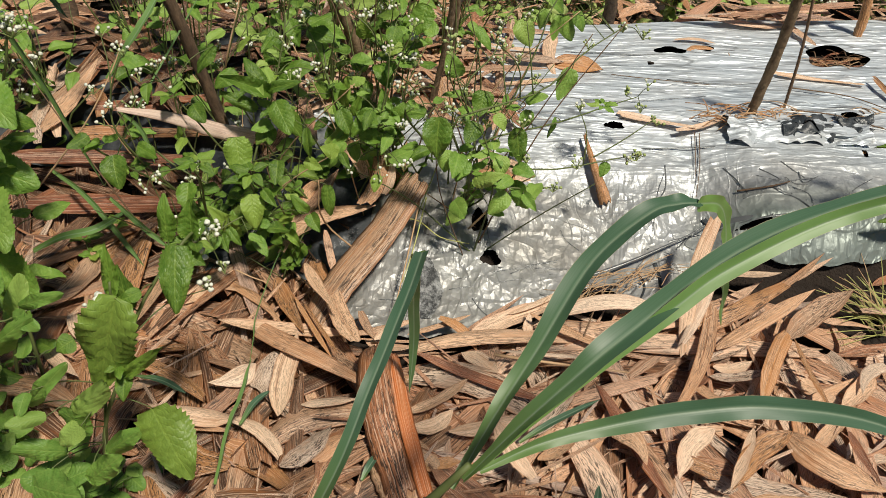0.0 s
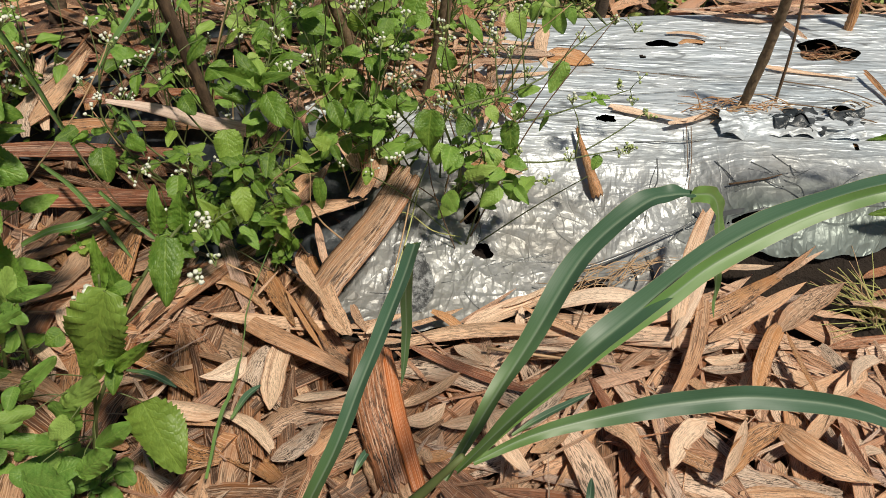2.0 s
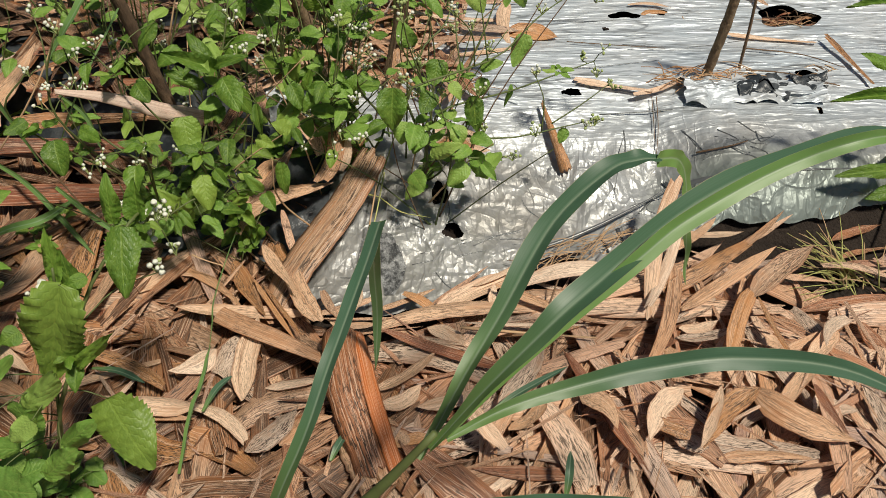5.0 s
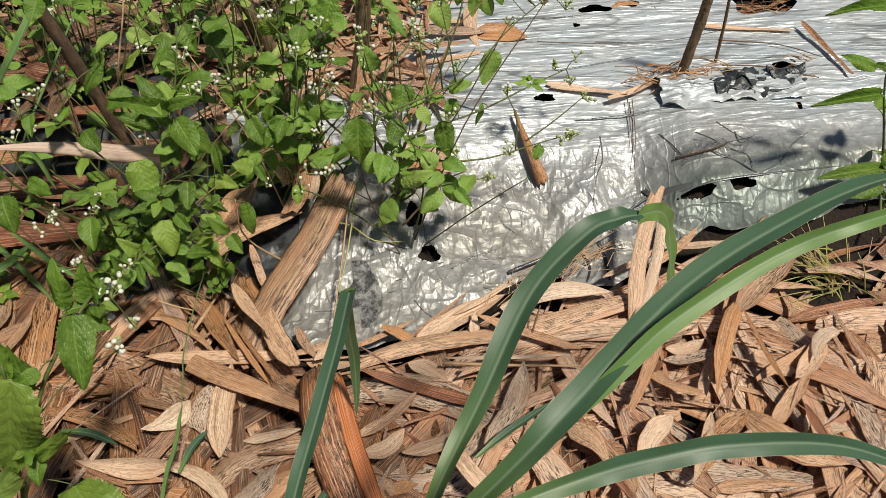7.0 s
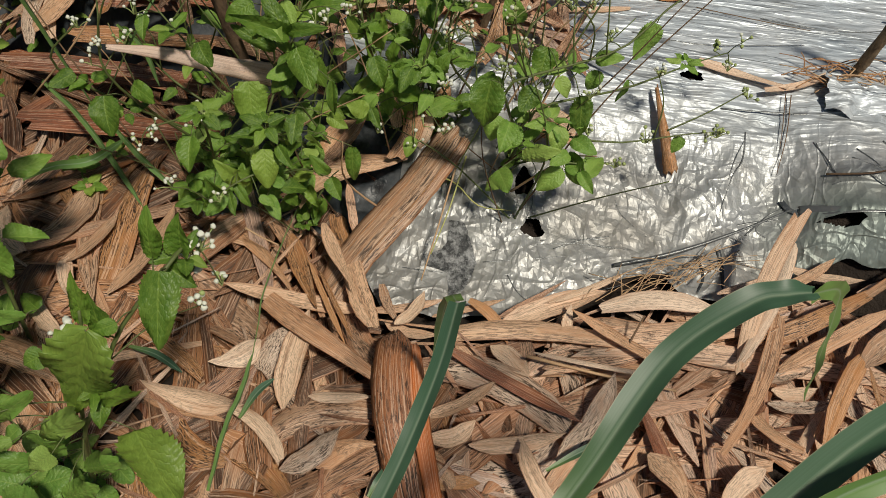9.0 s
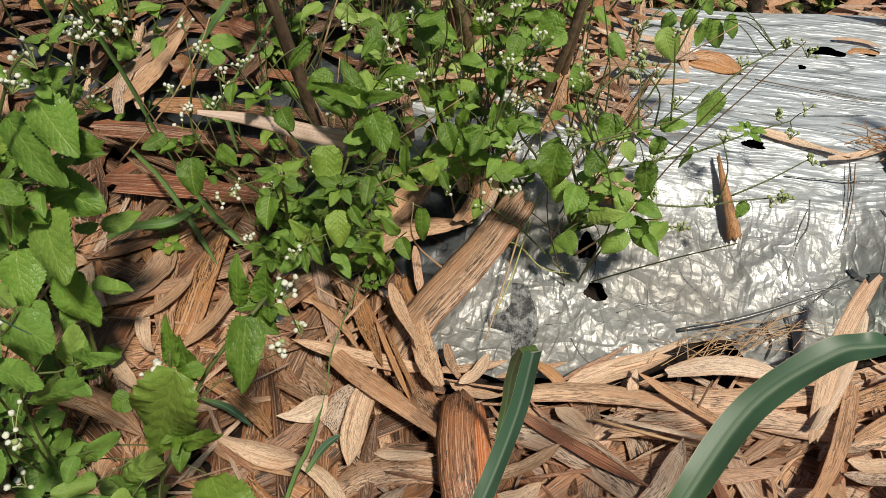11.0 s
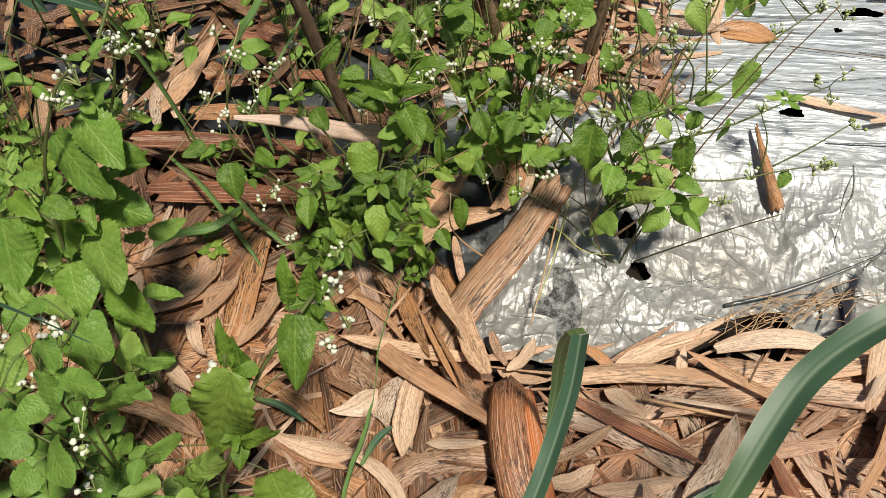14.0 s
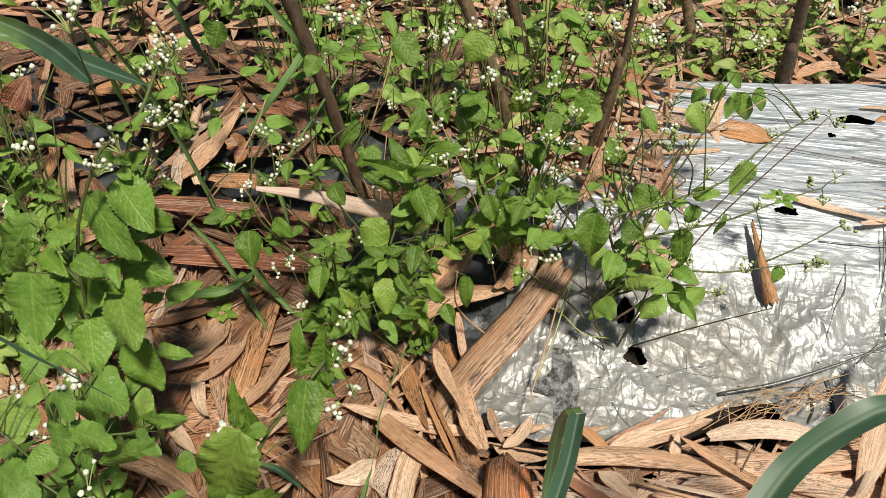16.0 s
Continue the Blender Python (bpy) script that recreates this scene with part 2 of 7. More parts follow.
def black_film_material():
    m, nt, bsdf = material("black_film")
    n = noise_tex(nt, coords(nt, "Object", (60, 60, 60)), 1, 5, 0.65)
    dust = noise_tex(nt, coords(nt, "Object", (16, 16, 16)), 1, 5, 0.7)
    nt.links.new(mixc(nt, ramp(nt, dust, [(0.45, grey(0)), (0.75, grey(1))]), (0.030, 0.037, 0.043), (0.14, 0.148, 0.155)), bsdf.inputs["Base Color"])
    bsdf.inputs["Roughness"].default_value = 0.32
    bump(nt, bsdf, n, 0.7, 0.004)
    return m


def soil_material():
    m, nt, bsdf = material("dark_soil")
    a = noise_tex(nt, coords(nt, "Object", (18, 18, 18)), 1, 6, 0.7)
    b = noise_tex(nt, coords(nt, "Object", (140, 140, 140)), 1, 4, 0.7)
    nt.links.new(mixc(nt, b, ramp(nt, a, [(0.3, (0.012, 0.008, 0.006)), (0.7, (0.045, 0.030, 0.020))]), (0.03, 0.02, 0.014)), bsdf.inputs["Base Color"])
    bsdf.inputs["Roughness"].default_value = 0.95
    bump(nt, bsdf, calc(nt, "ADD", a, b), 1.0, 0.01)
    return m


def leaf_material(name, low, high, young, gloss=0.42, wrinkle=0.32):
    """Serrate weed leaf: pinnate veins along the second coordinate."""
    m, nt, bsdf = material(name)
    rnd = nt.nodes.new("ShaderNodeObjectInfo").outputs["Random"]
    uv = nt.nodes.new("ShaderNodeSeparateXYZ")
    tc = nt.nodes.new("ShaderNodeTexCoord")
    nt.links.new(tc.outputs["UV"], uv.inputs[0])
    across = calc(nt, "ABSOLUTE", calc(nt, "SUBTRACT", uv.outputs[0], 0.5))
    side = calc(nt, "SUBTRACT", calc(nt, "MULTIPLY", uv.outputs[1], 7.5), calc(nt, "MULTIPLY", across, 5.0))
    saw = calc(nt, "ABSOLUTE", calc(nt, "SUBTRACT", calc(nt, "FRACT", side), 0.5))
    vein = ramp(nt, saw, [(0.0, grey(1)), (0.10, grey(0))])
    mid = ramp(nt, across, [(0.012, grey(1)), (0.035, grey(0))])
    mott = noise_tex(nt, coords(nt, "UV", (5, 5, 1), calc(nt, "MULTIPLY", rnd, 37.0)), 1, 4, 0.6)
    net = node(nt, "ShaderNodeTexVoronoi", Scale=26.0)
    nt.links.new(tc.outputs["UV"], net.inputs["Vector"])
    c = ramp(nt, rnd, [(0.0, low), (0.25, high), (0.4, low), (0.55, high), (0.7, low), (0.88, young), (1.0, high)])
    c = mixc(nt, ramp(nt, mott, [(0.3, grey(0)), (0.8, grey(0.55))]), c, young)
    c = mixc(nt, calc(nt, "MULTIPLY", vein, 0.22), c, young)
    c = mixc(nt, calc(nt, "MULTIPLY", mid, 0.45), c, young)
    c = mixc(nt, ramp(nt, net.outputs["Distance"], [(0.25, grey(0)), (0.7, grey(0.18))]), c, low)
    nt.links.new(c, bsdf.inputs["Base Color"])
    bsdf.inputs["Roughness"].default_value = gloss
    bsdf.inputs["Specular IOR Level"].default_value = 0.4
    pillow = ramp(nt, saw, [(0.0, grey(0)), (0.16, grey(0.7)), (0.5, grey(1))])
    relief = calc(nt, "ADD", calc(nt, "SUBTRACT", pillow, calc(nt, "MULTIPLY", mid, 0.8)), calc(nt, "MULTIPLY", net.outputs["Distance"], 0.55))
    bump(nt, bsdf, relief, wrinkle, 0.0016)
    let_through(nt, bsdf, c, 0.27)
    return m


M_WHITE = dry_leaf_material("bleached_leaf", stops=[(0.0, (0.88, 0.70, 0.56)), (1.0, (0.90, 0.74, 0.60))], mould=0.05)
M_FILM = film_material()
M_BLACK = black_film_material()
M_SOIL = soil_material()
# Grey of doubled film, and of strips that imitate shade along folds.
M_FOLDGREY = plain("grey_fold_and_shade", (0.24, 0.25, 0.25), 0.34, (0.09, 0.097, 0.10), 45, 0.8, 0.4)


def patchy_film_material():
    """Near-black film colour broken up by grey shreds."""
    m, nt, bsdf = material("patchy_film")
    shreds = noise_tex(nt, coords(nt, "Object", (95, 80, 90)), 1, 6, 0.75)
    fine = noise_tex(nt, coords(nt, "Object", (420, 420, 420)), 1, 3, 0.7)
    c = mixc(nt, ramp(nt, shreds, [(0.42, grey(0)), (0.60, grey(1))]), (0.055, 0.058, 0.060), (0.36, 0.37, 0.37))
    nt.links.new(mixc(nt, ramp(nt, fine, [(0.5, grey(0)), (0.7, grey(0.5))]), c, (0.16, 0.165, 0.165)), bsdf.inputs["Base Color"])
    bsdf.inputs["Metallic"].default_value = 0.35
    bsdf.inputs["Roughness"].default_value = 0.42
    bump(nt, bsdf, shreds, 0.9, 0.004)
    return m


M_PATCHY = patchy_film_material()
M_WEED = leaf_material("weed_leaf", (0.050, 0.125, 0.016), (0.145, 0.290, 0.034), (0.320, 0.460, 0.080))
M_BROAD = leaf_material("broad_leaf", (0.115, 0.250, 0.042), (0.195, 0.365, 0.062), (0.340, 0.490, 0.115))
M_LIGHT = leaf_material("light_leaf", (0.130, 0.280, 0.042), (0.220, 0.390, 0.064), (0.380, 0.530, 0.125))
M_BIG = leaf_material("big_wrinkled_leaf", (0.105, 0.230, 0.034), (0.175, 0.340, 0.050), (0.350, 0.500, 0.105), 0.42, 0.36)
# Brighter copy of the leaf colours that paints sunlight onto the back weeds.
M_SUNLIT = leaf_material("sunlit_leaf", (0.260, 0.420, 0.085), (0.360, 0.520, 0.120), (0.520, 0.620, 0.210))


M_STEM = plain("green_stem", (0.13, 0.19, 0.05), 0.6, (0.09, 0.09, 0.035), 90)
M_STEMRED = plain("brownish_stem", (0.17, 0.13, 0.06), 0.6, (0.10, 0.16, 0.05), 90)
M_STRAW = plain("straw", (0.64, 0.45, 0.27), 0.7, (0.42, 0.25, 0.13), 120)
M_DRYSTEM = plain("dry_stem", (0.24, 0.15, 0.085), 0.8, (0.10, 0.06, 0.035), 70)
M_PETAL = plain("white_floret", (0.78, 0.79, 0.68), 0.8, (0.66, 0.70, 0.58), 2.5, 0.15)
M_CALYX = plain("green_calyx", (0.28, 0.40, 0.12), 0.6, (0.42, 0.46, 0.20), 2.5, 0.1)
M_GRASS = plain("thin_grass", (0.38, 0.44, 0.12), 0.5, (0.55, 0.50, 0.20), 60)


def bark_material(name, dark, light):
    m, nt, bsdf = material(name)
    g = noise_tex(nt, coords(nt, "UV", (5, 26, 1)), 1, 5, 0.65)
    p = noise_tex(nt, coords(nt, "Object", (25, 25, 25)), 1, 4, 0.6)
    c = ramp(nt, g, [(0.30, dark), (0.68, light)])
    nt.links.new(mixc(nt, calc(nt, "MULTIPLY", p, 0.5), c, dark), bsdf.inputs["Base Color"])
    bsdf.inputs["Roughness"].default_value = 0.85
    bump(nt, bsdf, g, 0.9, 0.004)
    return m


M_BARK = bark_material("dark_bark", (0.040, 0.025, 0.016), (0.21, 0.135, 0.08))
M_STALK = bark_material("pale_stalk", (0.085, 0.055, 0.03), (0.34, 0.24, 0.14))


def blade_material(name="grass_blade", fresh=0.0):
    """Long grass blade with a pale midrib and fine parallel veins."""
    m, nt, bsdf = material(name)
    uv = nt.nodes.new("ShaderNodeSeparateXYZ")
    tc = nt.nodes.new("ShaderNodeTexCoord")
    nt.links.new(tc.outputs["UV"], uv.inputs[0])
    across = calc(nt, "ABSOLUTE", calc(nt, "SUBTRACT", uv.outputs[0], 0.5))
    rib = ramp(nt, across, [(0.015, grey(1)), (0.05, grey(0.45)), (0.10, grey(0))])
    lines = noise_tex(nt, coords(nt, "UV", (44, 0.5, 1)), 1, 2, 0.5)
    patch = noise_tex(nt, coords(nt, "UV", (2.0, 5, 1)), 1, 4, 0.6)
    c = ramp(nt, lines, [(0.3, (0.046, 0.118, 0.060)), (0.7, (0.066, 0.150, 0.084))])
    c = mixc(nt, calc(nt, "MULTIPLY", patch, 0.4), c, (0.115, 0.195, 0.138))
    young = ramp(nt, uv.outputs[1], [(0.0, grey(1)), (0.22, grey(0.6)), (0.42, grey(0.08)), (0.7, grey(0))])
    c = mixc(nt, calc(nt, "MULTIPLY", young, 0.7), c, (0.20, 0.33, 0.07))
    c = mixc(nt, fresh, c, (0.20, 0.36, 0.09))
    c = mixc(nt, calc(nt, "MULTIPLY", rib, 0.50), c, (0.36, 0.46, 0.33))
    edge = ramp(nt, across, [(0.475, grey(0)), (0.495, grey(1))])
    c = mixc(nt, calc(nt, "MULTIPLY", edge, 0.55), c, (0.45, 0.40, 0.24))
    nt.links.new(c, bsdf.inputs["Base Color"])
    bsdf.inputs["Roughness"].default_value = 0.44
    bump(nt, bsdf, calc(nt, "MULTIPLY", rib, -1.0), 0.25, 0.0010)
    let_through(nt, bsdf, c, 0.25)
    return m


M_BLADE = blade_material()
M_FRESH = blade_material("fresh_grass_blade", 0.75)
M_UNDER = blade_material("blade_underside", 0.35)


# ---------------------------------------------------------------- mesh helpers
def mesh_from(name, verts, faces, mats, uvs=None, slots=None, smooth=True):
    me = bpy.data.meshes.new(name)
    me.from_pydata(verts, [], faces)
    for mt in mats if isinstance(mats, (list, tuple)) else [mats]:
        me.materials.append(mt)
    if uvs is not None:
        layer = me.uv_layers.new(name="UVMap")
        idx = np.empty(len(me.loops), dtype=np.int32)
        me.loops.foreach_get("vertex_index", idx)
        layer.data.foreach_set("uv", np.asarray(uvs, dtype=np.float32)[idx].ravel())
    if slots is not None:
        me.polygons.foreach_set("material_index", slots)
    if smooth:
        me.polygons.foreach_set("use_smooth", [True] * len(me.polygons))
    me.update()
    return me


def thing(name, base, label, category, group="", kind=""):
    ob = new(name)
    ob.empty_display_size = 0.05
    ob.location = base
    return tagged(ob, label, category, group, kind)


def part(name, me, parent, m=Matrix.Identity(4), label=""):
    """One mesh object under a thing; m is its pose in the world."""
    ob = new(name, me)
    ob.parent = parent
    ob.matrix_basis = Matrix.Translation(-parent.location) @ m
    return tagged(ob, label)


def sub(name, me, parent):
    """A mesh under a part, whose own vertices are laid in the part's frame."""
    ob = new(name, me)
    ob.parent = parent
    return ob


def spline(points, n):
    """n + 1 points along a smooth curve through the given ones."""
    p = [Vector(q) for q in points]
    p = [2 * p[0] - p[1]] + p + [2 * p[-1] - p[-2]]
    out = []
    segs = len(p) - 3
    for i in range(n + 1):
        s = min(i / n * segs, segs - 1e-6)
        k = int(s)
        t = s - k
        a, b, c, d = p[k:k + 4]
        out.append(0.5 * ((2 * b) + (c - a) * t + (2 * a - 5 * b + 4 * c - d) * t * t + (3 * b - a - 3 * c + d) * t ** 3))
    return out


class Build:
    """Gathers many pieces into one mesh."""

    def __init__(self):
        self.v, self.f, self.uv, self.slot = [], [], [], []

    def tube(self, points, r0, r1, sides=5, n=8, slot=0, rough=0.0, root=None):
        """A tapered tube along a curve; root: the first vertex of a ring that it grows from."""
        pts = spline(points, n)
        rings = []
        for i, p in enumerate(pts):
            d = (pts[min(i + 1, n)] - pts[max(i - 1, 0)]).normalized()
            u = d.orthogonal().normalized() if i == 0 else (u - d * u.dot(d)).normalized()
            if i == 0 and root is not None:
                rings.append(root)
                continue
            w = d.cross(u)
            r = r0 + (r1 - r0) * i / n
            rings.append(len(self.v))
            for k in range(sides):
                a = 2 * math.pi * k / sides
                rr = r * (1 + rough * (random.random() - 0.5))
                self.v.append(p + (u * math.cos(a) + w * math.sin(a)) * rr)
                self.uv.append((k / sides, i / n))
        for i in range(n):
            for k in range(sides):
                q = (k + 1) % sides
                self.f.append((rings[i] + k, rings[i] + q, rings[i + 1] + q, rings[i + 1] + k))
                self.slot.append(slot)
        if root is None:
            self.f.append(tuple(rings[0] + k for k in reversed(range(sides))))
            self.slot.append(slot)
        self.f.append(tuple(rings[n] + k for k in range(sides)))
        self.slot.append(slot)
        return rings[0]

    def ball(self, c, r, slot_top, slot_low, up, jag=0.25):
        """A small flower head: a cup below, ragged florets above."""
        o = len(self.v)
        up = up.normalized()
        u = up.orthogonal().normalized()
        w = up.cross(u)
        rings = [(-0.9, 0.35), (-0.45, 0.80), (0.05, 0.95), (0.5, 0.95), (0.85, 0.60)]
        n = 7
        for h, q in rings:
            for k in range(n):
                a = 2 * math.pi * (k + 0.5 * random.random()) / n
                j = 1 + jag * (random.random() - 0.5) * (1 if h > 0 else 0.3)
                self.v.append(c + (up * h * j + (u * math.cos(a) + w * math.sin(a)) * q * j) * r)
                self.uv.append((k / n, h))
        self.v.append(c + up * r)
        self.uv.append((0, 1))
        for i in range(len(rings) - 1):
            for k in range(n):
                a, b = o + i * n + k, o + i * n + (k + 1) % n
                self.f.append((a, b, b + n, a + n))
                self.slot.append(slot_low if i == 0 else slot_top)
        t = o + (len(rings) - 1) * n
        for k in range(n):
            self.f.append((t + k, t + (k + 1) % n, len(self.v) - 1))
            self.slot.append(slot_top)

    def add(self, verts, faces, uvs, m):
        o = len(self.v)
        self.v += [m @ Vector(q) for q in verts]
        self.uv += uvs
        self.f += [tuple(o + i for i in f) for f in faces]
        self.slot += [0] * len(faces)

    def mesh(self, name, mats, smooth=True):
        return mesh_from(name, self.v, self.f, mats, self.uv, self.slot, smooth)


def frame_of(a, b, normal, wide, tall=None):
    """The pose that lays a unit shape's y axis from a to b, its z near the normal, at that width."""
    a, b = Vector(a), Vector(b)
    y = b - a
    length = y.length
    y = y / length
    x = y.cross(Vector(normal))
    x = x.normalized() if x.length > 1e-4 else y.orthogonal().normalized()
    z = x.cross(y)
    m = Matrix((x * wide, y * length, z * (tall or wide))).transposed().to_4x4()
    return Matrix.Translation(a) @ m


# ---------------------------------------------------------------- unit shapes
def dry_shape(seed, ends, curl, bow, twist, keel, roll, nu=9, nv=3):
    """A papery dry leaf, one long and one wide. ends: how blunt tail and head are; keel: how far it is folded along
    its middle; roll: how far one margin curls over."""
    rng = random.Random(seed)
    verts, uvs, faces = [], [], []
    across = (-0.5, -0.06 if keel else -0.2, 0.06 if keel else 0.2, 0.5)
    wave = rng.uniform(0, 6.28)
    for i in range(nu + 1):
        s = i / nu
        tail = ends[0] + (1 - ends[0]) * min(1, s / 0.22) ** 0.7
        head = ends[1] + (1 - ends[1]) * min(1, (1 - s) / (0.30 + 0.30 * (seed % 3 == 1))) ** 0.8
        w = max(0.02, tail * head) * (1 + 0.10 * (rng.random() - 0.5))
        tw = twist * (s - 0.5)
        side = bow[1] * (s - s * s) * 4
        for j, q in enumerate(across):
            rag = 0.10 * (rng.random() - 0.5) * (ends[0] if i == 0 else ends[1]) if i in (0, nu) else 0
            x = q * w * (1 - 0.3 * max(0, roll * q))
            z = w * (curl * (0.25 - q * q) + keel * abs(q) + roll * max(0, q) ** 2 * 1.6)
            z += bow[0] * (s - s * s) * 4 + 0.05 * math.sin(7 * s + wave + 2 * q) + 0.022 * (rng.random() - 0.5)
            verts.append((x * math.cos(tw) - z * math.sin(tw) + side, s + rag, z * math.cos(tw) + x * math.sin(tw)))
            uvs.append((q + 0.5, s))
    for i in range(nu):
        for j in range(nv):
            a = i * (nv + 1) + j
            faces.append((a, a + 1, a + nv + 2, a + nv + 1))
    return verts, faces, uvs


DRY = []
_r = random.Random(5)
for k in range(25):
    ends = [(0.15, 0.02), (0.55, 0.04), (0.80, 0.40), (0.35, 0.03), (0.85, 0.55)][k % 5]
    fold = _r.choice([(0.5, 0, 0), (0.25, 0, 0), (-0.4, 0, 0), (0.2, 0, 0.6), (0, 0.45, 0), (0, -0.40, 0), (-0.2, 0, -0.5)])
    DRY.append(dry_shape(k, ends, fold[0], (_r.uniform(-0.35, 0.45), _r.uniform(-0.5, 0.5)), _r.uniform(-0.7, 0.7), fold[1], fold[2]))


def leaf_shape(seed, fat, teeth, fold, droop, nu=31, nv=6, point=1.0):
    """A toothed ovate leaf on a short stalk, one long and one wide, quilted between its veins."""
    rng = random.Random(seed)
    verts, uvs, faces = [], [], []
    lean, cup = rng.uniform(-0.10, 0.10), rng.uniform(0.10, 0.45)
    for i in range(nu + 1):
        s = i / nu
        w = (math.sin(math.pi * min(1, s ** fat * 0.985 + 0.012)) ** (0.62 * point)) if 0 < i < nu else 0.02
        if 0 < i < nu:
            w *= 1 + teeth * (1 if i % 2 else -1)
        for j in range(nv + 1):
            q = j / nv - 0.5
            r = abs(q) * 2
            x = q * w + lean * s * s
            y = s - (0.05 * abs(q) * (1 if i % 2 else -0.4) if 0 < i < nu else 0)
            quilt = abs(math.sin(math.pi * (7.5 * s - 5.0 * abs(q)))) * min(1, r * 2.5) * (1 - 0.6 * r)
            z = w * (fold * abs(q) - cup * q * q * 1.6) + 0.004 * quilt * w - droop * s * s + 0.05 * math.sin(8 * s + seed) * r * r + 0.010 * rng.uniform(-1, 1)
            verts.append((x, y, z))
            uvs.append((j / nv, s))
    for i in range(nu):
        for j in range(nv):
            a = i * (nv + 1) + j
            faces.append((a, a + 1, a + nv + 2, a + nv + 1))
    return verts, faces, uvs


LEAF_SHAPES = [leaf_shape(k, 0.62 + 0.05 * (k % 3), 0.040, 0.26 + 0.08 * (k % 4), 0.10 + 0.10 * (k % 3), point=1.0 + 0.18 * (k % 2)) for k in range(10)]
ROUND_SHAPES = [leaf_shape(40 + k, 0.78, 0.030, 0.12, 0.08 + 0.05 * (k % 3), point=0.75) for k in range(6)]
BIG_SHAPES = [leaf_shape(60 + k, 0.58 + 0.03 * (k % 3), 0.055, 0.16, 0.06 + 0.05 * (k % 3), point=1.06) for k in range(6)]
LEAF_MESHES = {}
for nm, shapes, mt in (("weed", LEAF_SHAPES, M_WEED), ("round", ROUND_SHAPES, M_BROAD), ("big", BIG_SHAPES, M_BIG), ("deep", BIG_SHAPES, M_WEED), ("light", LEAF_SHAPES, M_LIGHT), ("young", LEAF_SHAPES, M_SUNLIT)):
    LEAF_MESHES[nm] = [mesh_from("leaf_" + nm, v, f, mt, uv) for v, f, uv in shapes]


def head_mesh(seed, top):
    """One button flower head, of unit size, along z."""
    random.seed(seed)
    b = Build()
    b.ball(Vector((0, 0, 0)), 1.0, top, 1, Vector((0, 0, 1)), 0.4)
    return b.mesh("flower_head", [M_PETAL, M_CALYX])


OPEN_HEADS = [head_mesh(300 + k, 0) for k in range(6)]
BUD_HEADS = [head_mesh(320 + k, 1) for k in range(4)]
random.seed(0)

# ---------------------------------------------------------------- ground and bed
def front_edge(x):
    return float(np.interp(x, [-1.6, -0.6, -0.30, -0.20, -0.13, -0.09, 0.0, 0.063, 0.107, 0.142, 0.204, 0.245, 0.27, 0.32, 0.385, 0.46, 0.56, 0.62, 0.69, 1.2, 2.6],
                           [1.02, 0.98, 0.93, 0.82, 0.70, 0.640, 0.648, 0.658, 0.682, 0.704, 0.732, 0.748, 0.722, 0.720, 0.755, 0.785, 0.785, 0.800, 0.824, 0.87, 1.0]))


def back_edge(x):
    return 1.325 + 0.125 * x


def smooth(t):
    t = min(1.0, max(0.0, t))
    return t * t * (3 - 2 * t)


def bed_z(x, y):
    """Height of the raised bed under its film."""
    f = front_edge(x)
    rise = max(0.16, 1.04 - f)
    right = smooth((x - 0.36) / 0.12)
    lin = min(1.0, max(0.0, (y - f) / rise))
    left_z = 0.008 + 0.108 * (0.45 * lin + 0.55 * smooth(lin))
    right_z = 0.042 + 0.056 * min(1.0, max(0.0, (y - f) / 0.050)) ** 0.8 + 0.018 * smooth((y - f - 0.05) / 0.17)
    z = left_z + (right_z - left_z) * right
    return z - 0.115 * smooth((y - back_edge(x)) / 0.10)


def ridged(x, y, s):
    return 1.0 - 2.0 * abs(noise.noise(Vector((x, y, s))))


def lattice(i, j, s):
    """A fixed random number for a lattice point."""
    return noise.cell(Vector((i * 1.37 + 0.5, j * 1.91 + 0.5, s * 7.3 + 0.5)))


def facets(x, y, s):
    """Flat facets that meet in sharp creases, as crumpled foil has."""
    u, v = x - y * 0.57735, y * 1.1547
    i, j = math.floor(u), math.floor(v)
    a, b = u - i, v - j
    if a + b < 1:
        return lattice(i, j, s) * (1 - a - b) + lattice(i + 1, j, s) * a + lattice(i, j + 1, s) * b
    return lattice(i + 1, j + 1, s) * (a + b - 1) + lattice(i, j + 1, s) * (1 - a) + lattice(i + 1, j, s) * (1 - b)


def film_z(x, y):
    f = front_edge(x)
    slope = 1.0 - smooth((y - f - 0.16) / 0.20)
    left = 1.0 - smooth((x - 0.28) / 0.3)
    z = bed_z(x, y)
    z += 0.0035 * noise.noise(Vector((x * 5, y * 7, 1.3)))
    wx = x + 0.035 * noise.noise(Vector((x * 9, y * 9, 9.0))) + 0.010 * noise.noise(Vector((x * 31, y * 31, 2.0)))
    wy = y + 0.035 * noise.noise(Vector((x * 9, y * 9, 5.0))) + 0.010 * noise.noise(Vector((x * 31, y * 31, 8.0)))
    z += 0.0048 * slope * (0.4 + 0.6 * left) * facets(wx * 14 + wy * 4, wy * 15 - wx * 3, 1)
    z += 0.0020 * (0.08 + 0.92 * slope) * facets(wx * 34 - wy * 9, wy * 36 + wx * 9, 2)
    z += 0.0014 * slope * facets(wx * 70 + wy * 20, wy * 66 - wx * 20, 3)
    z += 0.0022 * (1.0 - 0.85 * slope) * facets(wx * 6, wy * 34, 4)
    z += 0.0012 * (1.0 - 0.6 * slope) * facets(wx * 13 + 0.3 * y, wy * 80, 5)
    z += 0.0016 * ridged(wx * 4, wy * 20, 7.0) * (1.0 - slope)
    return z


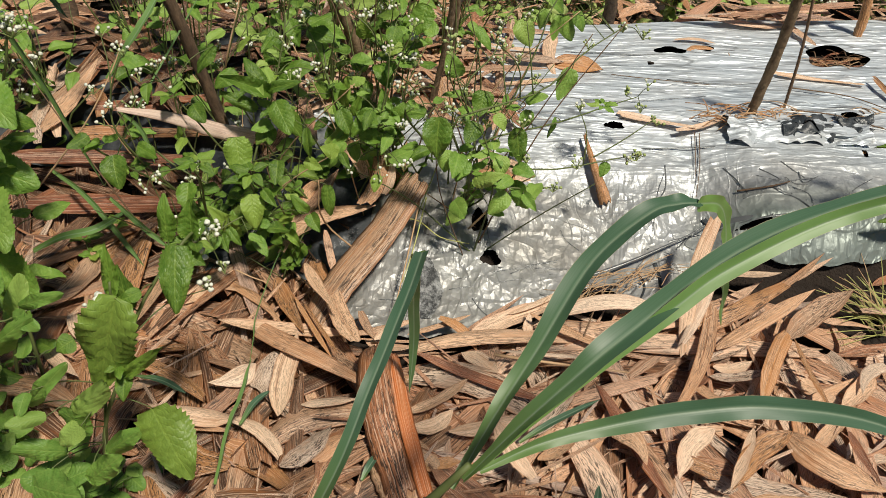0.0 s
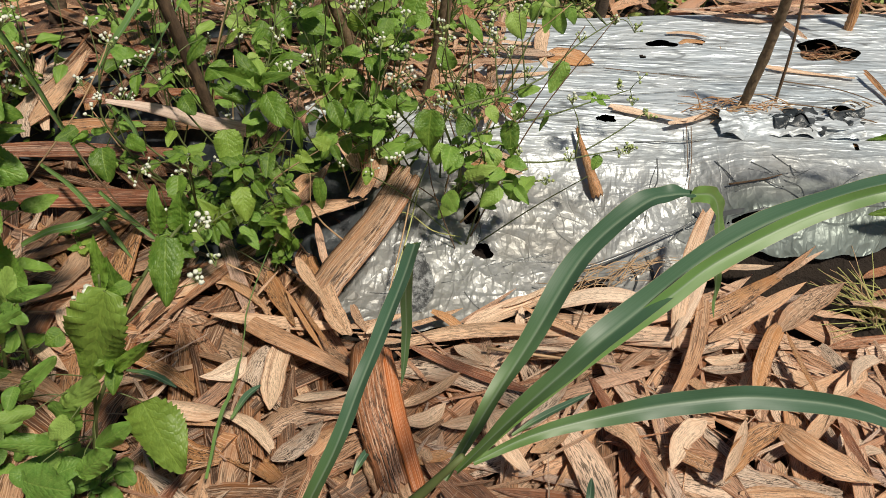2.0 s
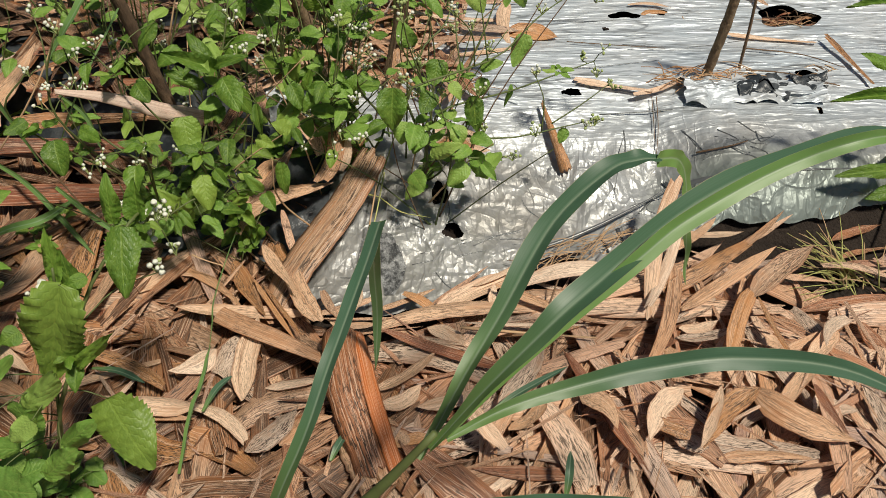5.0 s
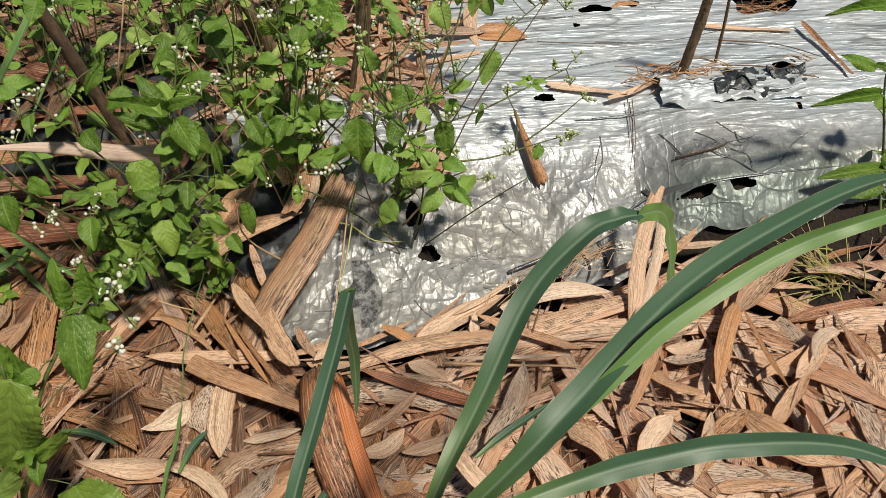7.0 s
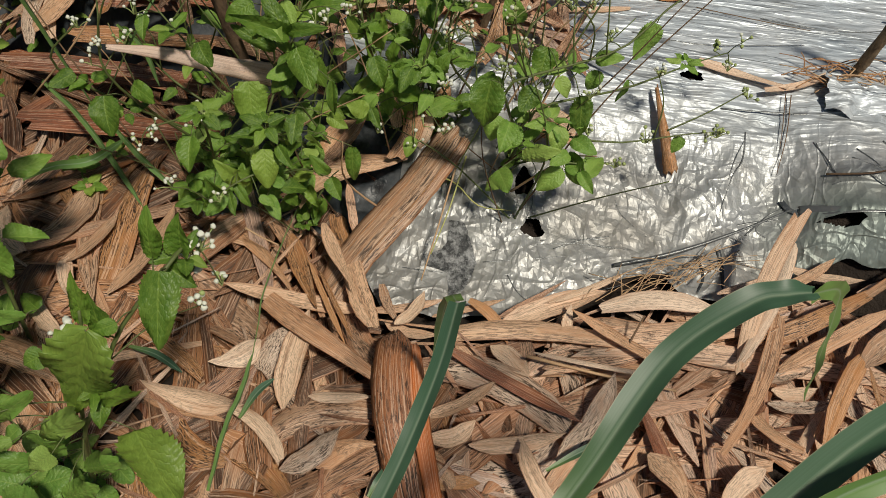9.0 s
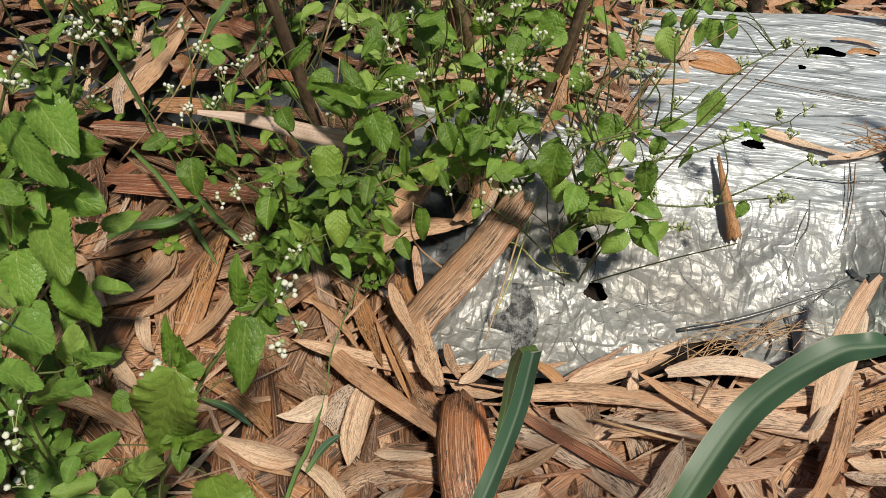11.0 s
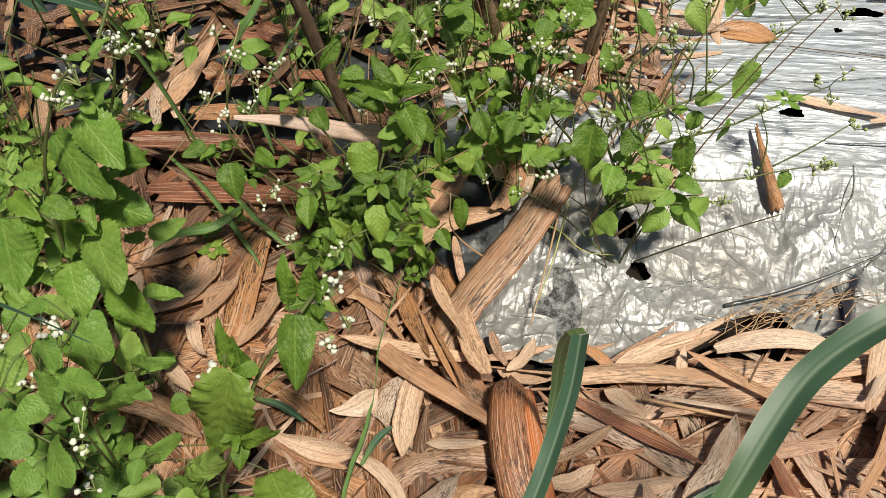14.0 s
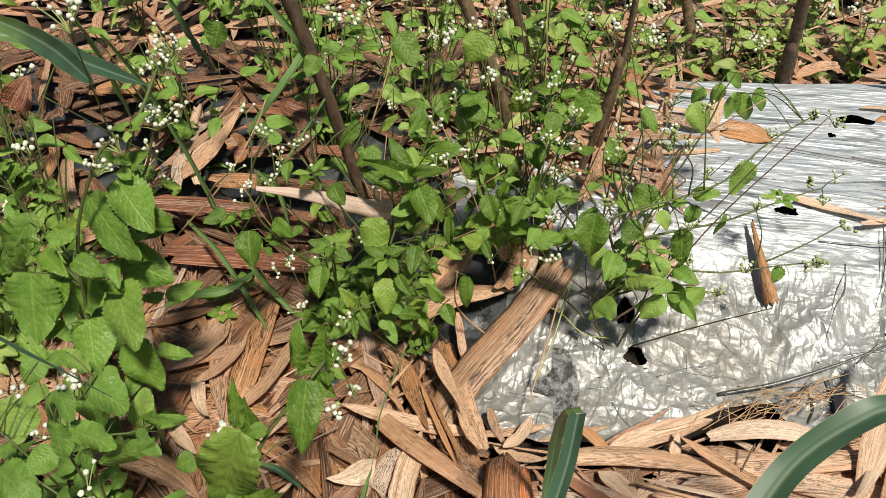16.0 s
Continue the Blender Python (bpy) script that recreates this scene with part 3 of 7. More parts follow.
HOLES = [(0.057, 0.832, 0.012, 0.017), (0.075, 0.778, 0.014, 0.011), (0.266, 1.020, 0.017, 0.007), (0.392, 1.262, 0.030, 0.012),
         (0.690, 1.265, 0.055, 0.038), (0.455, 1.275, 0.020, 0.010), (0.655, 1.060, 0.020, 0.016), (0.451, 0.822, 0.024, 0.006),
         (0.512, 0.826, 0.020, 0.006), (0.352, 1.215, 0.006, 0.005), (0.640, 0.967, 0.004, 0.007), (0.930, 1.270, 0.035, 0.020)]


def hole_pull(x, y):
    """Draws points near a hole's rim onto it; None inside the hole."""
    for hx, hy, a, b in HOLES:
        if abs(x - hx) > 2 * a or abs(y - hy) > 2 * b:
            continue
        ang = math.atan2((y - hy) / b, (x - hx) / a)
        k = 1 + 0.14 * math.sin(3 * ang + hx * 40) + 0.10 * math.sin(5 * ang + hy * 60)
        r = math.hypot((x - hx) / a, (y - hy) / b) / k
        if r < 0.62:
            return None
        if r < 1:
            return hx + (x - hx) / r, hy + (y - hy) / r
    return x, y


xs = np.concatenate([np.linspace(-1.6, -0.30, 90)[:-1], np.linspace(-0.30, 1.05, 400)[:-1], np.linspace(1.05, 2.6, 90)])
ROWS_ACROSS = 210
verts, faces, dark_faces, inside = [], [], [], []
for x in xs:
    f, b = front_edge(x), back_edge(x) + 0.10
    f += 0.006 * noise.noise(Vector((x * 25, 0, 0)))
    for j in range(ROWS_ACROSS + 1):
        y = f + (b - f) * j / ROWS_ACROSS
        at = hole_pull(x, y)
        inside.append(at is None)
        px_, py_ = at or (x, y)
        verts.append((px_, py_, film_z(px_, py_)))
for i in range(len(xs) - 1):
    for j in range(ROWS_ACROSS):
        a = i * (ROWS_ACROSS + 1) + j
        q = (a, a + ROWS_ACROSS + 1, a + ROWS_ACROSS + 2, a + 1)
        if not any(inside[k] for k in q):
            cx, cy = verts[a][0], verts[a][1]
            # Left of this ragged edge the film is coloured slate-black.
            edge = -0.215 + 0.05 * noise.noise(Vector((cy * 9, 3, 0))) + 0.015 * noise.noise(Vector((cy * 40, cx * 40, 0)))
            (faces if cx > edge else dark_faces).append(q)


def used_only(faces):
    keep = sorted({k for q in faces for k in q})
    index = {k: n for n, k in enumerate(keep)}
    return [verts[k] for k in keep], [tuple(index[k] for k in q) for q in faces]


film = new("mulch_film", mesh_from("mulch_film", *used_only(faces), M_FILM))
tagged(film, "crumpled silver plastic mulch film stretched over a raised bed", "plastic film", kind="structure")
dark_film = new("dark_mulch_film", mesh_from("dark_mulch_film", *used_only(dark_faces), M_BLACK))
tagged(dark_film, "left part of the film under the weeds, coloured slate-black", "plastic film", kind="structure")

# soil under the film
verts, faces = [], []
sx = np.linspace(-1.6, 2.6, 160)
NS = 50
for x in sx:
    f, b = front_edge(x) - 0.035, back_edge(x) + 0.12
    for j in range(NS + 1):
        y = f + (b - f) * j / NS
        z = bed_z(x, max(y, front_edge(x))) - 0.024 + 0.012 * noise.noise(Vector((x * 30, y * 30, 0)))
        if j < 2:
            z = -0.01 + 0.018 * j
        verts.append((x, y, z))
for i in range(len(sx) - 1):
    for j in range(NS):
        a = i * (NS + 1) + j
        faces.append((a, a + NS + 1, a + NS + 2, a + 1))
soil_bed = new("soil_bed", mesh_from("soil_bed", verts, faces, M_SOIL))
tagged(soil_bed, "dark crumbly soil of the raised bed", "soil", kind="structure")

# ground: one sheet to the horizon, finer near the bed
axis = np.concatenate([[-400, -60, -12, -5], np.linspace(-2.4, 3.0, 55), [6, 14, 60, 400]])
verts = [(x, y, -0.012 + (0.010 * noise.noise(Vector((x * 9, y * 9, 0))) if abs(x) < 3 and abs(y) < 3 else 0)) for x in axis for y in axis]
n = len(axis)
faces = [(i * n + j, (i + 1) * n + j, (i + 1) * n + j + 1, i * n + j + 1) for i in range(n - 1) for j in range(n - 1)]
ground = new("ground", mesh_from("ground", verts, faces, M_SOIL))
tagged(ground, "dark brown earth under the dry leaf litter", "ground", kind="structure")

# ---------------------------------------------------------------- leaf litter
litter_rng = random.Random(11)
litter = Build()


def surface(x, y):
    return max(0.0, bed_z(x, y) + 0.004) if front_edge(x) - 0.01 < y < back_edge(x) + 0.1 else 0.0


def strew(count, x0, x1, y0, y1, lift, size=(0.14, 0.36), wide=(0.012, 0.034), skip=None, drift=None):
    """Dry leaves thrown at random over a patch, in the one litter mesh."""
    made = 0
    while made < count:
        x, y = litter_rng.uniform(x0, x1), litter_rng.uniform(y0, y1)
        if skip and skip(x, y):
            continue
        made += 1
        v, f, uv = litter_rng.choice(DRY)
        length, width = litter_rng.uniform(*size), litter_rng.uniform(*wide)
        ang = litter_rng.uniform(0, 2 * math.pi) if drift is None else litter_rng.gauss(drift, 0.7)
        d = Vector((math.cos(ang), math.sin(ang), litter_rng.gauss(0, 0.07)))
        a = Vector((x, y, surface(x, y) + litter_rng.uniform(*lift))) - d * length / 2
        if skip and (skip(a.x, a.y) or skip(*(a + d * length).xy)):
            continue
        up = Vector((litter_rng.gauss(0, 0.18), litter_rng.gauss(0, 0.18), 1))
        litter.add(v, f, uv, frame_of(a, a + d * length, up, width))


def on_silver(x, y):
    return x > -0.15 and y > front_edge(x) - (0.022 if x < 0.47 else 0.135)


def bare_left(x, y):
    return x > -0.16 and y > front_edge(x)


def bare_patch(x, y):
    return -0.68 < x < -0.42 and 1.02 < y < 1.10


strew(750, -1.15, 1.30, -0.25, 0.86, (-0.010, 0.010), skip=on_silver)
strew(150, -1.5, -0.12, 0.70, 0.90, (0.0, 0.03), wide=(0.016, 0.038), skip=bare_left)
strew(150, -1.20, -0.22, 0.90, 1.34, (0.0, 0.035), wide=(0.012, 0.032), skip=bare_patch)
strew(60, -1.5, -0.25, 1.12, 1.34, (0.0, 0.02), drift=0.2)
strew(90, -1.0, 0.02, 0.15, 0.70, (0.004, 0.022), skip=on_silver)
old_litter = new("old_leaf_litter", litter.mesh("old_leaf_litter", [M_OLD]))
tagged(old_litter, "dark rotting leaves, darkened further as shade under the fresh dry litter", "leaf litter", kind="stuff")
litter = Build()
strew(300, -1.0, 0.04, 0.15, 0.84, (0.004, 0.024), size=(0.10, 0.26), wide=(0.014, 0.040), skip=on_silver)
strew(50, -1.5, -0.12, 0.68, 0.80, (0.012, 0.036), skip=bare_left)
strew(50, -1.20, -0.66, 0.90, 1.34, (0.01, 0.05), size=(0.08, 0.24), wide=(0.003, 0.020), skip=bare_patch)
brown_litter = new("brown_leaf_litter", litter.mesh("brown_leaf_litter", [M_MID]))
tagged(brown_litter, "red-brown dry leaves under and between the weeds", "leaf litter", kind="stuff")
litter = Build()
strew(460, 0.00, 1.20, 0.15, 0.84, (0.004, 0.026), size=(0.10, 0.26), wide=(0.014, 0.040), skip=on_silver)
strew(620, -0.9, 1.2, 0.20, 0.80, (0.014, 0.040), size=(0.04, 0.16), wide=(0.0012, 0.006), skip=on_silver)
strew(190, -0.25, 0.10, 1.02, 1.34, (0.0, 0.03), size=(0.08, 0.24), wide=(0.004, 0.017))
strew(330, -2.2, 2.3, -1.3, 0.30, (0.0, 0.03))
strew(120, -2.8, 2.9, -2.0, 0.9, (0.0, 0.02), skip=lambda x, y: front_edge(x) - 0.15 < y or (abs(x) < 1.1 and y > -0.2))
strew(800, -2.4, 2.2, 1.36, 2.1, (-0.004, 0.040), size=(0.10, 0.30))
strew(240, -0.6, 2.0, 1.46, 1.80, (0.04, 0.09), size=(0.12, 0.34), wide=(0.004, 0.018))
strew(300, -2.6, 2.4, 2.1, 3.2, (0.0, 0.03), size=(0.12, 0.34))
strew(220, 0.2, 1.4, 0.62, 0.84, (0.0, 0.04), drift=0.5, skip=on_silver)
strew(110, 0.46, 1.3, 0.64, 0.86, (0.0, 0.03), size=(0.06, 0.16), wide=(0.006, 0.020), drift=0.4, skip=bare_left)


def near_bed(x, y):
    return abs(x) < 2.0 and -1.0 < y < 2.1 or front_edge(x) - 0.15 < y < back_edge(x) + 0.3


strew(1500, -3.6, 3.6, -2.8, 4.2, (0.0, 0.02), size=(0.14, 0.34), wide=(0.014, 0.040), skip=near_bed)
leaf_litter = new("leaf_litter", litter.mesh("leaf_litter", [M_LITTER]))
tagged(leaf_litter, "deep litter of dry tan bamboo-like leaves on the ground", "leaf litter", kind="stuff")

DRY_MESHES = {}
for key, mt in (("dry", M_DRY), ("sheath", M_SHEATH), ("pale", M_PALE), ("red", M_RED), ("orange", M_ORANGE), ("grey", M_GREYDRY), ("brown", M_BROWN), ("dull", M_GREYBROWN)):
    DRY_MESHES[key] = [mesh_from("dry_leaf_" + key, v, f, mt, uv) for v, f, uv in DRY]


def dry(a, b, wide, shape, kind="dry", up=(0, 0, 1), label=""):
    """One dry leaf that can be told apart, lying from a to b."""
    return part("dry_leaf", DRY_MESHES[kind][shape], leaf_litter, frame_of(a, b, up, wide), label)


# shapes: 0 lens, 1 blunt tail, 2 torn strip, 3 narrow tail, 4 plank (and so on by fives)
dry((-0.310, 0.808, 0.050), (-0.211, 0.608, 0.030), 0.0200, 3)
dry((-0.465, 0.825, 0.030), (-0.411, 0.708, 0.020), 0.0423, 9, "brown")
dry((-0.603, 0.826, 0.050), (-0.285, 0.840, 0.050), 0.0302, 4, "red", (0, -0.5, 1))
dry((-0.660, 0.929, 0.070), (-0.427, 0.921, 0.060), 0.0230, 12, "red")
dry((-0.240, 0.775, 0.085), (-0.090, 0.808, 0.095), 0.0285, 1, "sheath")
dry((-0.208, 0.726, 0.070), (-0.132, 0.794, 0.090), 0.0342, 2, "pale")
dry((-0.156, 0.767, 0.080), (-0.138, 0.717, 0.040), 0.0109, 3)
dry((-0.199, 0.768, 0.090), (-0.145, 0.842, 0.130), 0.0189, 3, "dry")
dry((0.371, 0.774, 0.130), (0.318, 0.612, 0.035), 0.0198, 9, "pale")
dry((0.405, 0.681, 0.045), (0.542, 0.792, 0.060), 0.0113, 5, "sheath")
dry((-0.471, 0.720, 0.030), (-0.438, 0.809, 0.035), 0.0308, 4, "brown")
dry((-0.631, 0.931, 0.090), (-0.637, 1.039, 0.120), 0.0223, 6, "grey", (0, -0.6, 1))
dry((-0.242, 0.764, 0.075), (-0.100, 0.821, 0.085), 0.0246, 0, "sheath")
dry((-0.194, 0.797, 0.090), (-0.160, 0.860, 0.100), 0.0220, 6, "sheath")
dry((-0.139, 0.858, 0.170), (-0.105, 0.823, 0.130), 0.0211, 4, "sheath", (0, -0.8, 0.6))
dry((-0.104, 0.793, 0.110), (-0.089, 0.852, 0.160), 0.0238, 9, "brown", (0, -0.8, 0.6))
dry((-0.115, 0.943, 0.160), (-0.098, 0.953, 0.190), 0.0222, 2, "sheath", (0, -0.8, 0.6))
dry((-0.080, 0.816, 0.110), (-0.071, 0.846, 0.160), 0.0155, 1, "pale", (0, -0.8, 0.6))
dry((-0.021, 0.950, 0.140), (-0.006, 1.008, 0.190), 0.0195, 9, "brown", (0, -0.8, 0.6))
dry((-0.001, 1.005, 0.170), (0.025, 0.966, 0.150), 0.0151, 1, "orange", (0, -0.8, 0.6))
dry((0.049, 0.885, 0.120), (0.112, 0.871, 0.120), 0.0315, 4, "pale", (0, -0.5, 1))
dry((0.054, 0.869, 0.115), (0.106, 0.855, 0.115), 0.0171, 6, "orange", (0, -0.5, 1))
dry((-0.623, 0.940, 0.110), (-0.542, 1.022, 0.190), 0.0280, 1, "sheath", (-0.3, -0.7, 0.6))
dry((-0.598, 0.936, 0.100), (-0.596, 0.999, 0.140), 0.0200, 6, "pale", (0, -0.7, 0.6))
dry((-0.570, 1.094, 0.100), (-0.481, 1.133, 0.110), 0.0235, 4, "orange", (0, -0.5, 1))
dry((-0.645, 0.890, 0.090), (-0.374, 0.901, 0.090), 0.0242, 4, "red", (0, -0.5, 1))
dry((-0.582, 1.028, 0.100), (-0.437, 1.092, 0.100), 0.0211, 9, "red", (0, -0.5, 1))
dry((-0.588, 0.963, 0.085), (-0.388, 0.979, 0.085), 0.0253, 4, "brown", (0, -0.4, 1))
dry((-0.684, 1.033, 0.100), (-0.670, 1.115, 0.120), 0.0270, 1, "sheath", (0, -0.6, 1))
# the pieces of the litter that lie on top
dry((-0.216, 0.610, 0.046), (-0.075, 0.530, 0.054), 0.0248, 19, "sheath", (0.01, -0.03, 1))
dry((-0.111, 0.618, 0.036), (-0.273, 0.625, 0.044), 0.0205, 0, "sheath", (-0.07, -0.09, 1))
dry((-0.387, 0.626, 0.020), (-0.217, 0.561, 0.028), 0.0719, 4, "dull", (-0.29, 0.11, 1))
dry((-0.380, 0.568, 0.032), (-0.257, 0.505, 0.040), 0.0180, 14, "brown", (0.03, 0.1, 1))
dry((-0.212, 0.563, 0.038), (-0.257, 0.523, 0.046), 0.0276, 10, "pale", (0.06, -0.39, 1))
dry((-0.209, 0.488, 0.032), (-0.323, 0.494, 0.040), 0.0311, 10, "pale", (0.08, 0.26, 1))
dry((-0.323, 0.485, 0.030), (-0.213, 0.463, 0.038), 0.0157, 13, "sheath", (0.03, -0.2, 1))
dry((-0.214, 0.479, 0.040), (-0.151, 0.427, 0.048), 0.0165, 14, "pale", (-0.08, 0.21, 1))
dry((-0.202, 0.527, 0.032), (-0.187, 0.581, 0.040), 0.0265, 17, "grey", (0.19, 0.01, 1))
dry((-0.166, 0.484, 0.042), (-0.166, 0.605, 0.050), 0.0280, 15, "pale", (-0.1, -0.1, 1))
dry((-0.145, 0.506, 0.036), (-0.072, 0.514, 0.044), 0.0142, 20, "pale", (-0.07, 0.28, 1))
dry((-0.176, 0.464, 0.026), (-0.055, 0.499, 0.034), 0.0362, 14, "dull", (0.01, -0.12, 1))
dry((-0.153, 0.423, 0.036), (-0.103, 0.474, 0.044), 0.0242, 20, "grey", (-0.3, -0.25, 1))
dry((-0.119, 0.431, 0.038), (-0.062, 0.461, 0.046), 0.0241, 10, "sheath", (0.06, 0.06, 1))
dry((-0.285, 0.466, 0.024), (-0.208, 0.424, 0.032), 0.0318, 12, "brown", (-0.09, -0.06, 1))
dry((-0.221, 0.448, 0.024), (-0.142, 0.399, 0.032), 0.0321, 4, "brown", (-0.02, 0.19, 1))
dry((-0.295, 0.717, 0.032), (-0.190, 0.625, 0.040), 0.0168, 10, "sheath", (0.22, -0.04, 1))
dry((-0.217, 0.711, 0.038), (-0.158, 0.606, 0.046), 0.0227, 13, "brown", (-0.23, -0.13, 1))
dry((-0.182, 0.668, 0.046), (-0.116, 0.562, 0.054), 0.0070, 3, "orange", (0.15, 0.09, 1))
dry((-0.169, 0.661, 0.042), (-0.109, 0.571, 0.050), 0.0063, 18, "brown", (-0.09, -0.04, 1))
dry((-0.132, 0.669, 0.052), (-0.090, 0.587, 0.060), 0.0263, 24, "sheath", (-0.02, 0.05, 1))
dry((-0.175, 0.713, 0.066), (-0.118, 0.622, 0.074), 0.0166, 13, "sheath", (-0.09, 0.08, 1))
dry((-0.070, 0.602, 0.046), (-0.043, 0.647, 0.054), 0.0161, 5, "pale", (0.05, -0.07, 1))
dry((-0.083, 0.613, 0.030), (-0.018, 0.602, 0.038), 0.0189, 5, "pale", (-0.04, 0.11, 1))
dry((-0.020, 0.603, 0.036), (0.183, 0.623, 0.044), 0.0272, 14, "sheath", (0.27, 0.16, 1))
dry((0.045, 0.627, 0.028), (0.172, 0.697, 0.036), 0.0268, 0, "pale", (-0.05, -0.09, 1))
dry((0.121, 0.631, 0.040), (0.126, 0.662, 0.048), 0.0136, 13, "pale", (0.32, -0.34, 1))
dry((0.162, 0.665, 0.044), (0.304, 0.679, 0.048), 0.0242, 6, "pale", (0.13, -0.08, 1))
dry((0.148, 0.654, 0.030), (0.284, 0.654, 0.038), 0.0311, 20, "dull", (0.03, -0.26, 1))
dry((0.246, 0.590, 0.054), (0.124, 0.645, 0.062), 0.0151, 23, "sheath", (-0.03, -0.16, 1))
dry((0.085, 0.586, 0.056), (0.232, 0.575, 0.064), 0.0062, 8, "pale", (0.06, 0.06, 1))
dry((0.096, 0.596, 0.032), (0.243, 0.602, 0.040), 0.0259, 5, "sheath", (-0.0, 0.12, 1))
dry((-0.012, 0.585, 0.044), (0.143, 0.514, 0.052), 0.0146, 3, "red", (-0.01, -0.08, 1))
dry((-0.022, 0.570, 0.026), (0.135, 0.509, 0.034), 0.0414, 14, "grey", (-0.15, -0.06, 1))
dry((0.040, 0.603, 0.030), (0.085, 0.564, 0.038), 0.0237, 15, "pale", (0.21, -0.1, 1))
dry((0.118, 0.471, 0.046), (0.176, 0.579, 0.054), 0.0259, 5, "grey", (0.17, -0.12, 1))
dry((-0.022, 0.502, 0.036), (0.051, 0.554, 0.044), 0.0161, 5, "sheath", (0.04, -0.06, 1))
dry((-0.012, 0.476, 0.042), (0.033, 0.502, 0.046), 0.0196, 21, "pale", (-0.35, -0.34, 1))
dry((0.016, 0.455, 0.022), (0.123, 0.496, 0.030), 0.0511, 9, "grey", (0.18, -0.05, 1))
dry((0.029, 0.478, 0.038), (0.128, 0.504, 0.046), 0.0172, 20, "pale", (-0.02, -0.06, 1))
dry((0.121, 0.414, 0.056), (0.081, 0.484, 0.060), 0.0192, 6, "pale", (-0.14, 0.42, 1))
dry((-0.013, 0.468, 0.030), (0.019, 0.432, 0.038), 0.0176, 17, "sheath", (-0.12, -0.08, 1))
dry((0.000, 0.432, 0.030), (0.046, 0.440, 0.038), 0.0137, 15, "orange", (-0.11, -0.09, 1))
dry((0.129, 0.450, 0.034), (0.175, 0.490, 0.042), 0.0195, 5, "sheath", (0.0, 0.24, 1))
dry((0.211, 0.495, 0.046), (0.244, 0.438, 0.054), 0.0273, 10, "sheath", (-0.04, -0.1, 1))
dry((0.363, 0.682, 0.052), (0.281, 0.499, 0.060), 0.0200, 7, "sheath", (-0.0, 0.1, 1))
dry((0.399, 0.798, 0.048), (0.310, 0.609, 0.056), 0.0149, 14, "pale", (-0.11, -0.04, 1))
dry((0.463, 0.656, 0.048), (0.382, 0.511, 0.056), 0.0206, 20, "orange", (0.35, 0.02, 1))
dry((0.461, 0.678, 0.040), (0.384, 0.534, 0.048), 0.0191, 4, "sheath", (0.15, 0.04, 1))
dry((0.342, 0.574, 0.042), (0.413, 0.584, 0.050), 0.0159, 5, "grey", (-0.07, -0.1, 1))
dry((0.352, 0.596, 0.034), (0.400, 0.602, 0.042), 0.0172, 5, "pale", (0.19, -0.19, 1))
dry((0.325, 0.612, 0.032), (0.408, 0.645, 0.040), 0.0228, 12, "grey", (-0.12, 0.1, 1))
dry((0.322, 0.592, 0.030), (0.377, 0.623, 0.038), 0.0161, 10, "grey", (0.08, -0.28, 1))
dry((0.375, 0.528, 0.040), (0.399, 0.571, 0.048), 0.0129, 17, "pale", (-0.08, 0.04, 1))
dry((0.321, 0.573, 0.038), (0.372, 0.523, 0.046), 0.0210, 9, "sheath", (0.38, 0.09, 1))
dry((0.384, 0.759, 0.048), (0.473, 0.751, 0.056), 0.0188, 5, "pale", (0.33, -0.01, 1))
dry((0.355, 0.611, 0.052), (0.505, 0.716, 0.060), 0.0185, 3, "sheath", (0.01, -0.23, 1))
dry((0.342, 0.648, 0.046), (0.474, 0.731, 0.054), 0.0222, 19, "brown", (0.17, -0.28, 1))
dry((0.445, 0.628, 0.054), (0.556, 0.717, 0.062), 0.0294, 15, "dull", (-0.24, -0.21, 1))
dry((0.418, 0.498, 0.044), (0.330, 0.414, 0.052), 0.0238, 5, "brown", (0.0, -0.09, 1))
dry((0.457, 0.630, 0.052), (0.464, 0.514, 0.060), 0.0094, 3, "brown", (0.33, -0.07, 1))
dry((0.373, 0.496, 0.050), (0.325, 0.410, 0.058), 0.0122, 15, "pale", (-0.22, 0.07, 1))
dry((0.332, 0.500, 0.040), (0.277, 0.426, 0.048), 0.0246, 5, "pale", (0.15, -0.24, 1))
dry((0.205, 0.552, 0.042), (0.269, 0.386, 0.050), 0.0141, 23, "red", (0.12, 0.09, 1))
dry((0.411, 0.501, 0.040), (0.500, 0.423, 0.048), 0.0336, 20, "sheath", (0.03, -0.28, 1))
dry((0.352, 0.434, 0.032), (0.456, 0.415, 0.040), 0.0270, 24, "grey", (-0.06, -0.08, 1))
dry((0.351, 0.414, 0.032), (0.453, 0.407, 0.040), 0.0163, 10, "sheath", (0.16, 0.03, 1))
dry((0.481, 0.499, 0.048), (0.488, 0.427, 0.056), 0.0115, 13, "red", (-0.07, -0.15, 1))
dry((0.544, 0.593, 0.040), (0.483, 0.534, 0.048), 0.0228, 0, "pale", (0.29, 0.06, 1))
dry((0.562, 0.601, 0.046), (0.514, 0.552, 0.050), 0.0205, 1, "pale", (-0.04, 0.04, 1))
dry((0.458, 0.586, 0.032), (0.490, 0.548, 0.040), 0.0291, 17, "pale", (0.17, 0.0, 1))
dry((0.304, 0.473, 0.030), (0.339, 0.423, 0.038), 0.0374, 17, "grey", (0.12, 0.32, 1))
dry((0.325, 0.437, 0.038), (0.275, 0.458, 0.046), 0.0166, 18, "brown", (0.02, 0.08, 1))
dry((0.445, 0.544, 0.036), (0.559, 0.596, 0.044), 0.0127, 23, "sheath", (0.07, -0.06, 1))
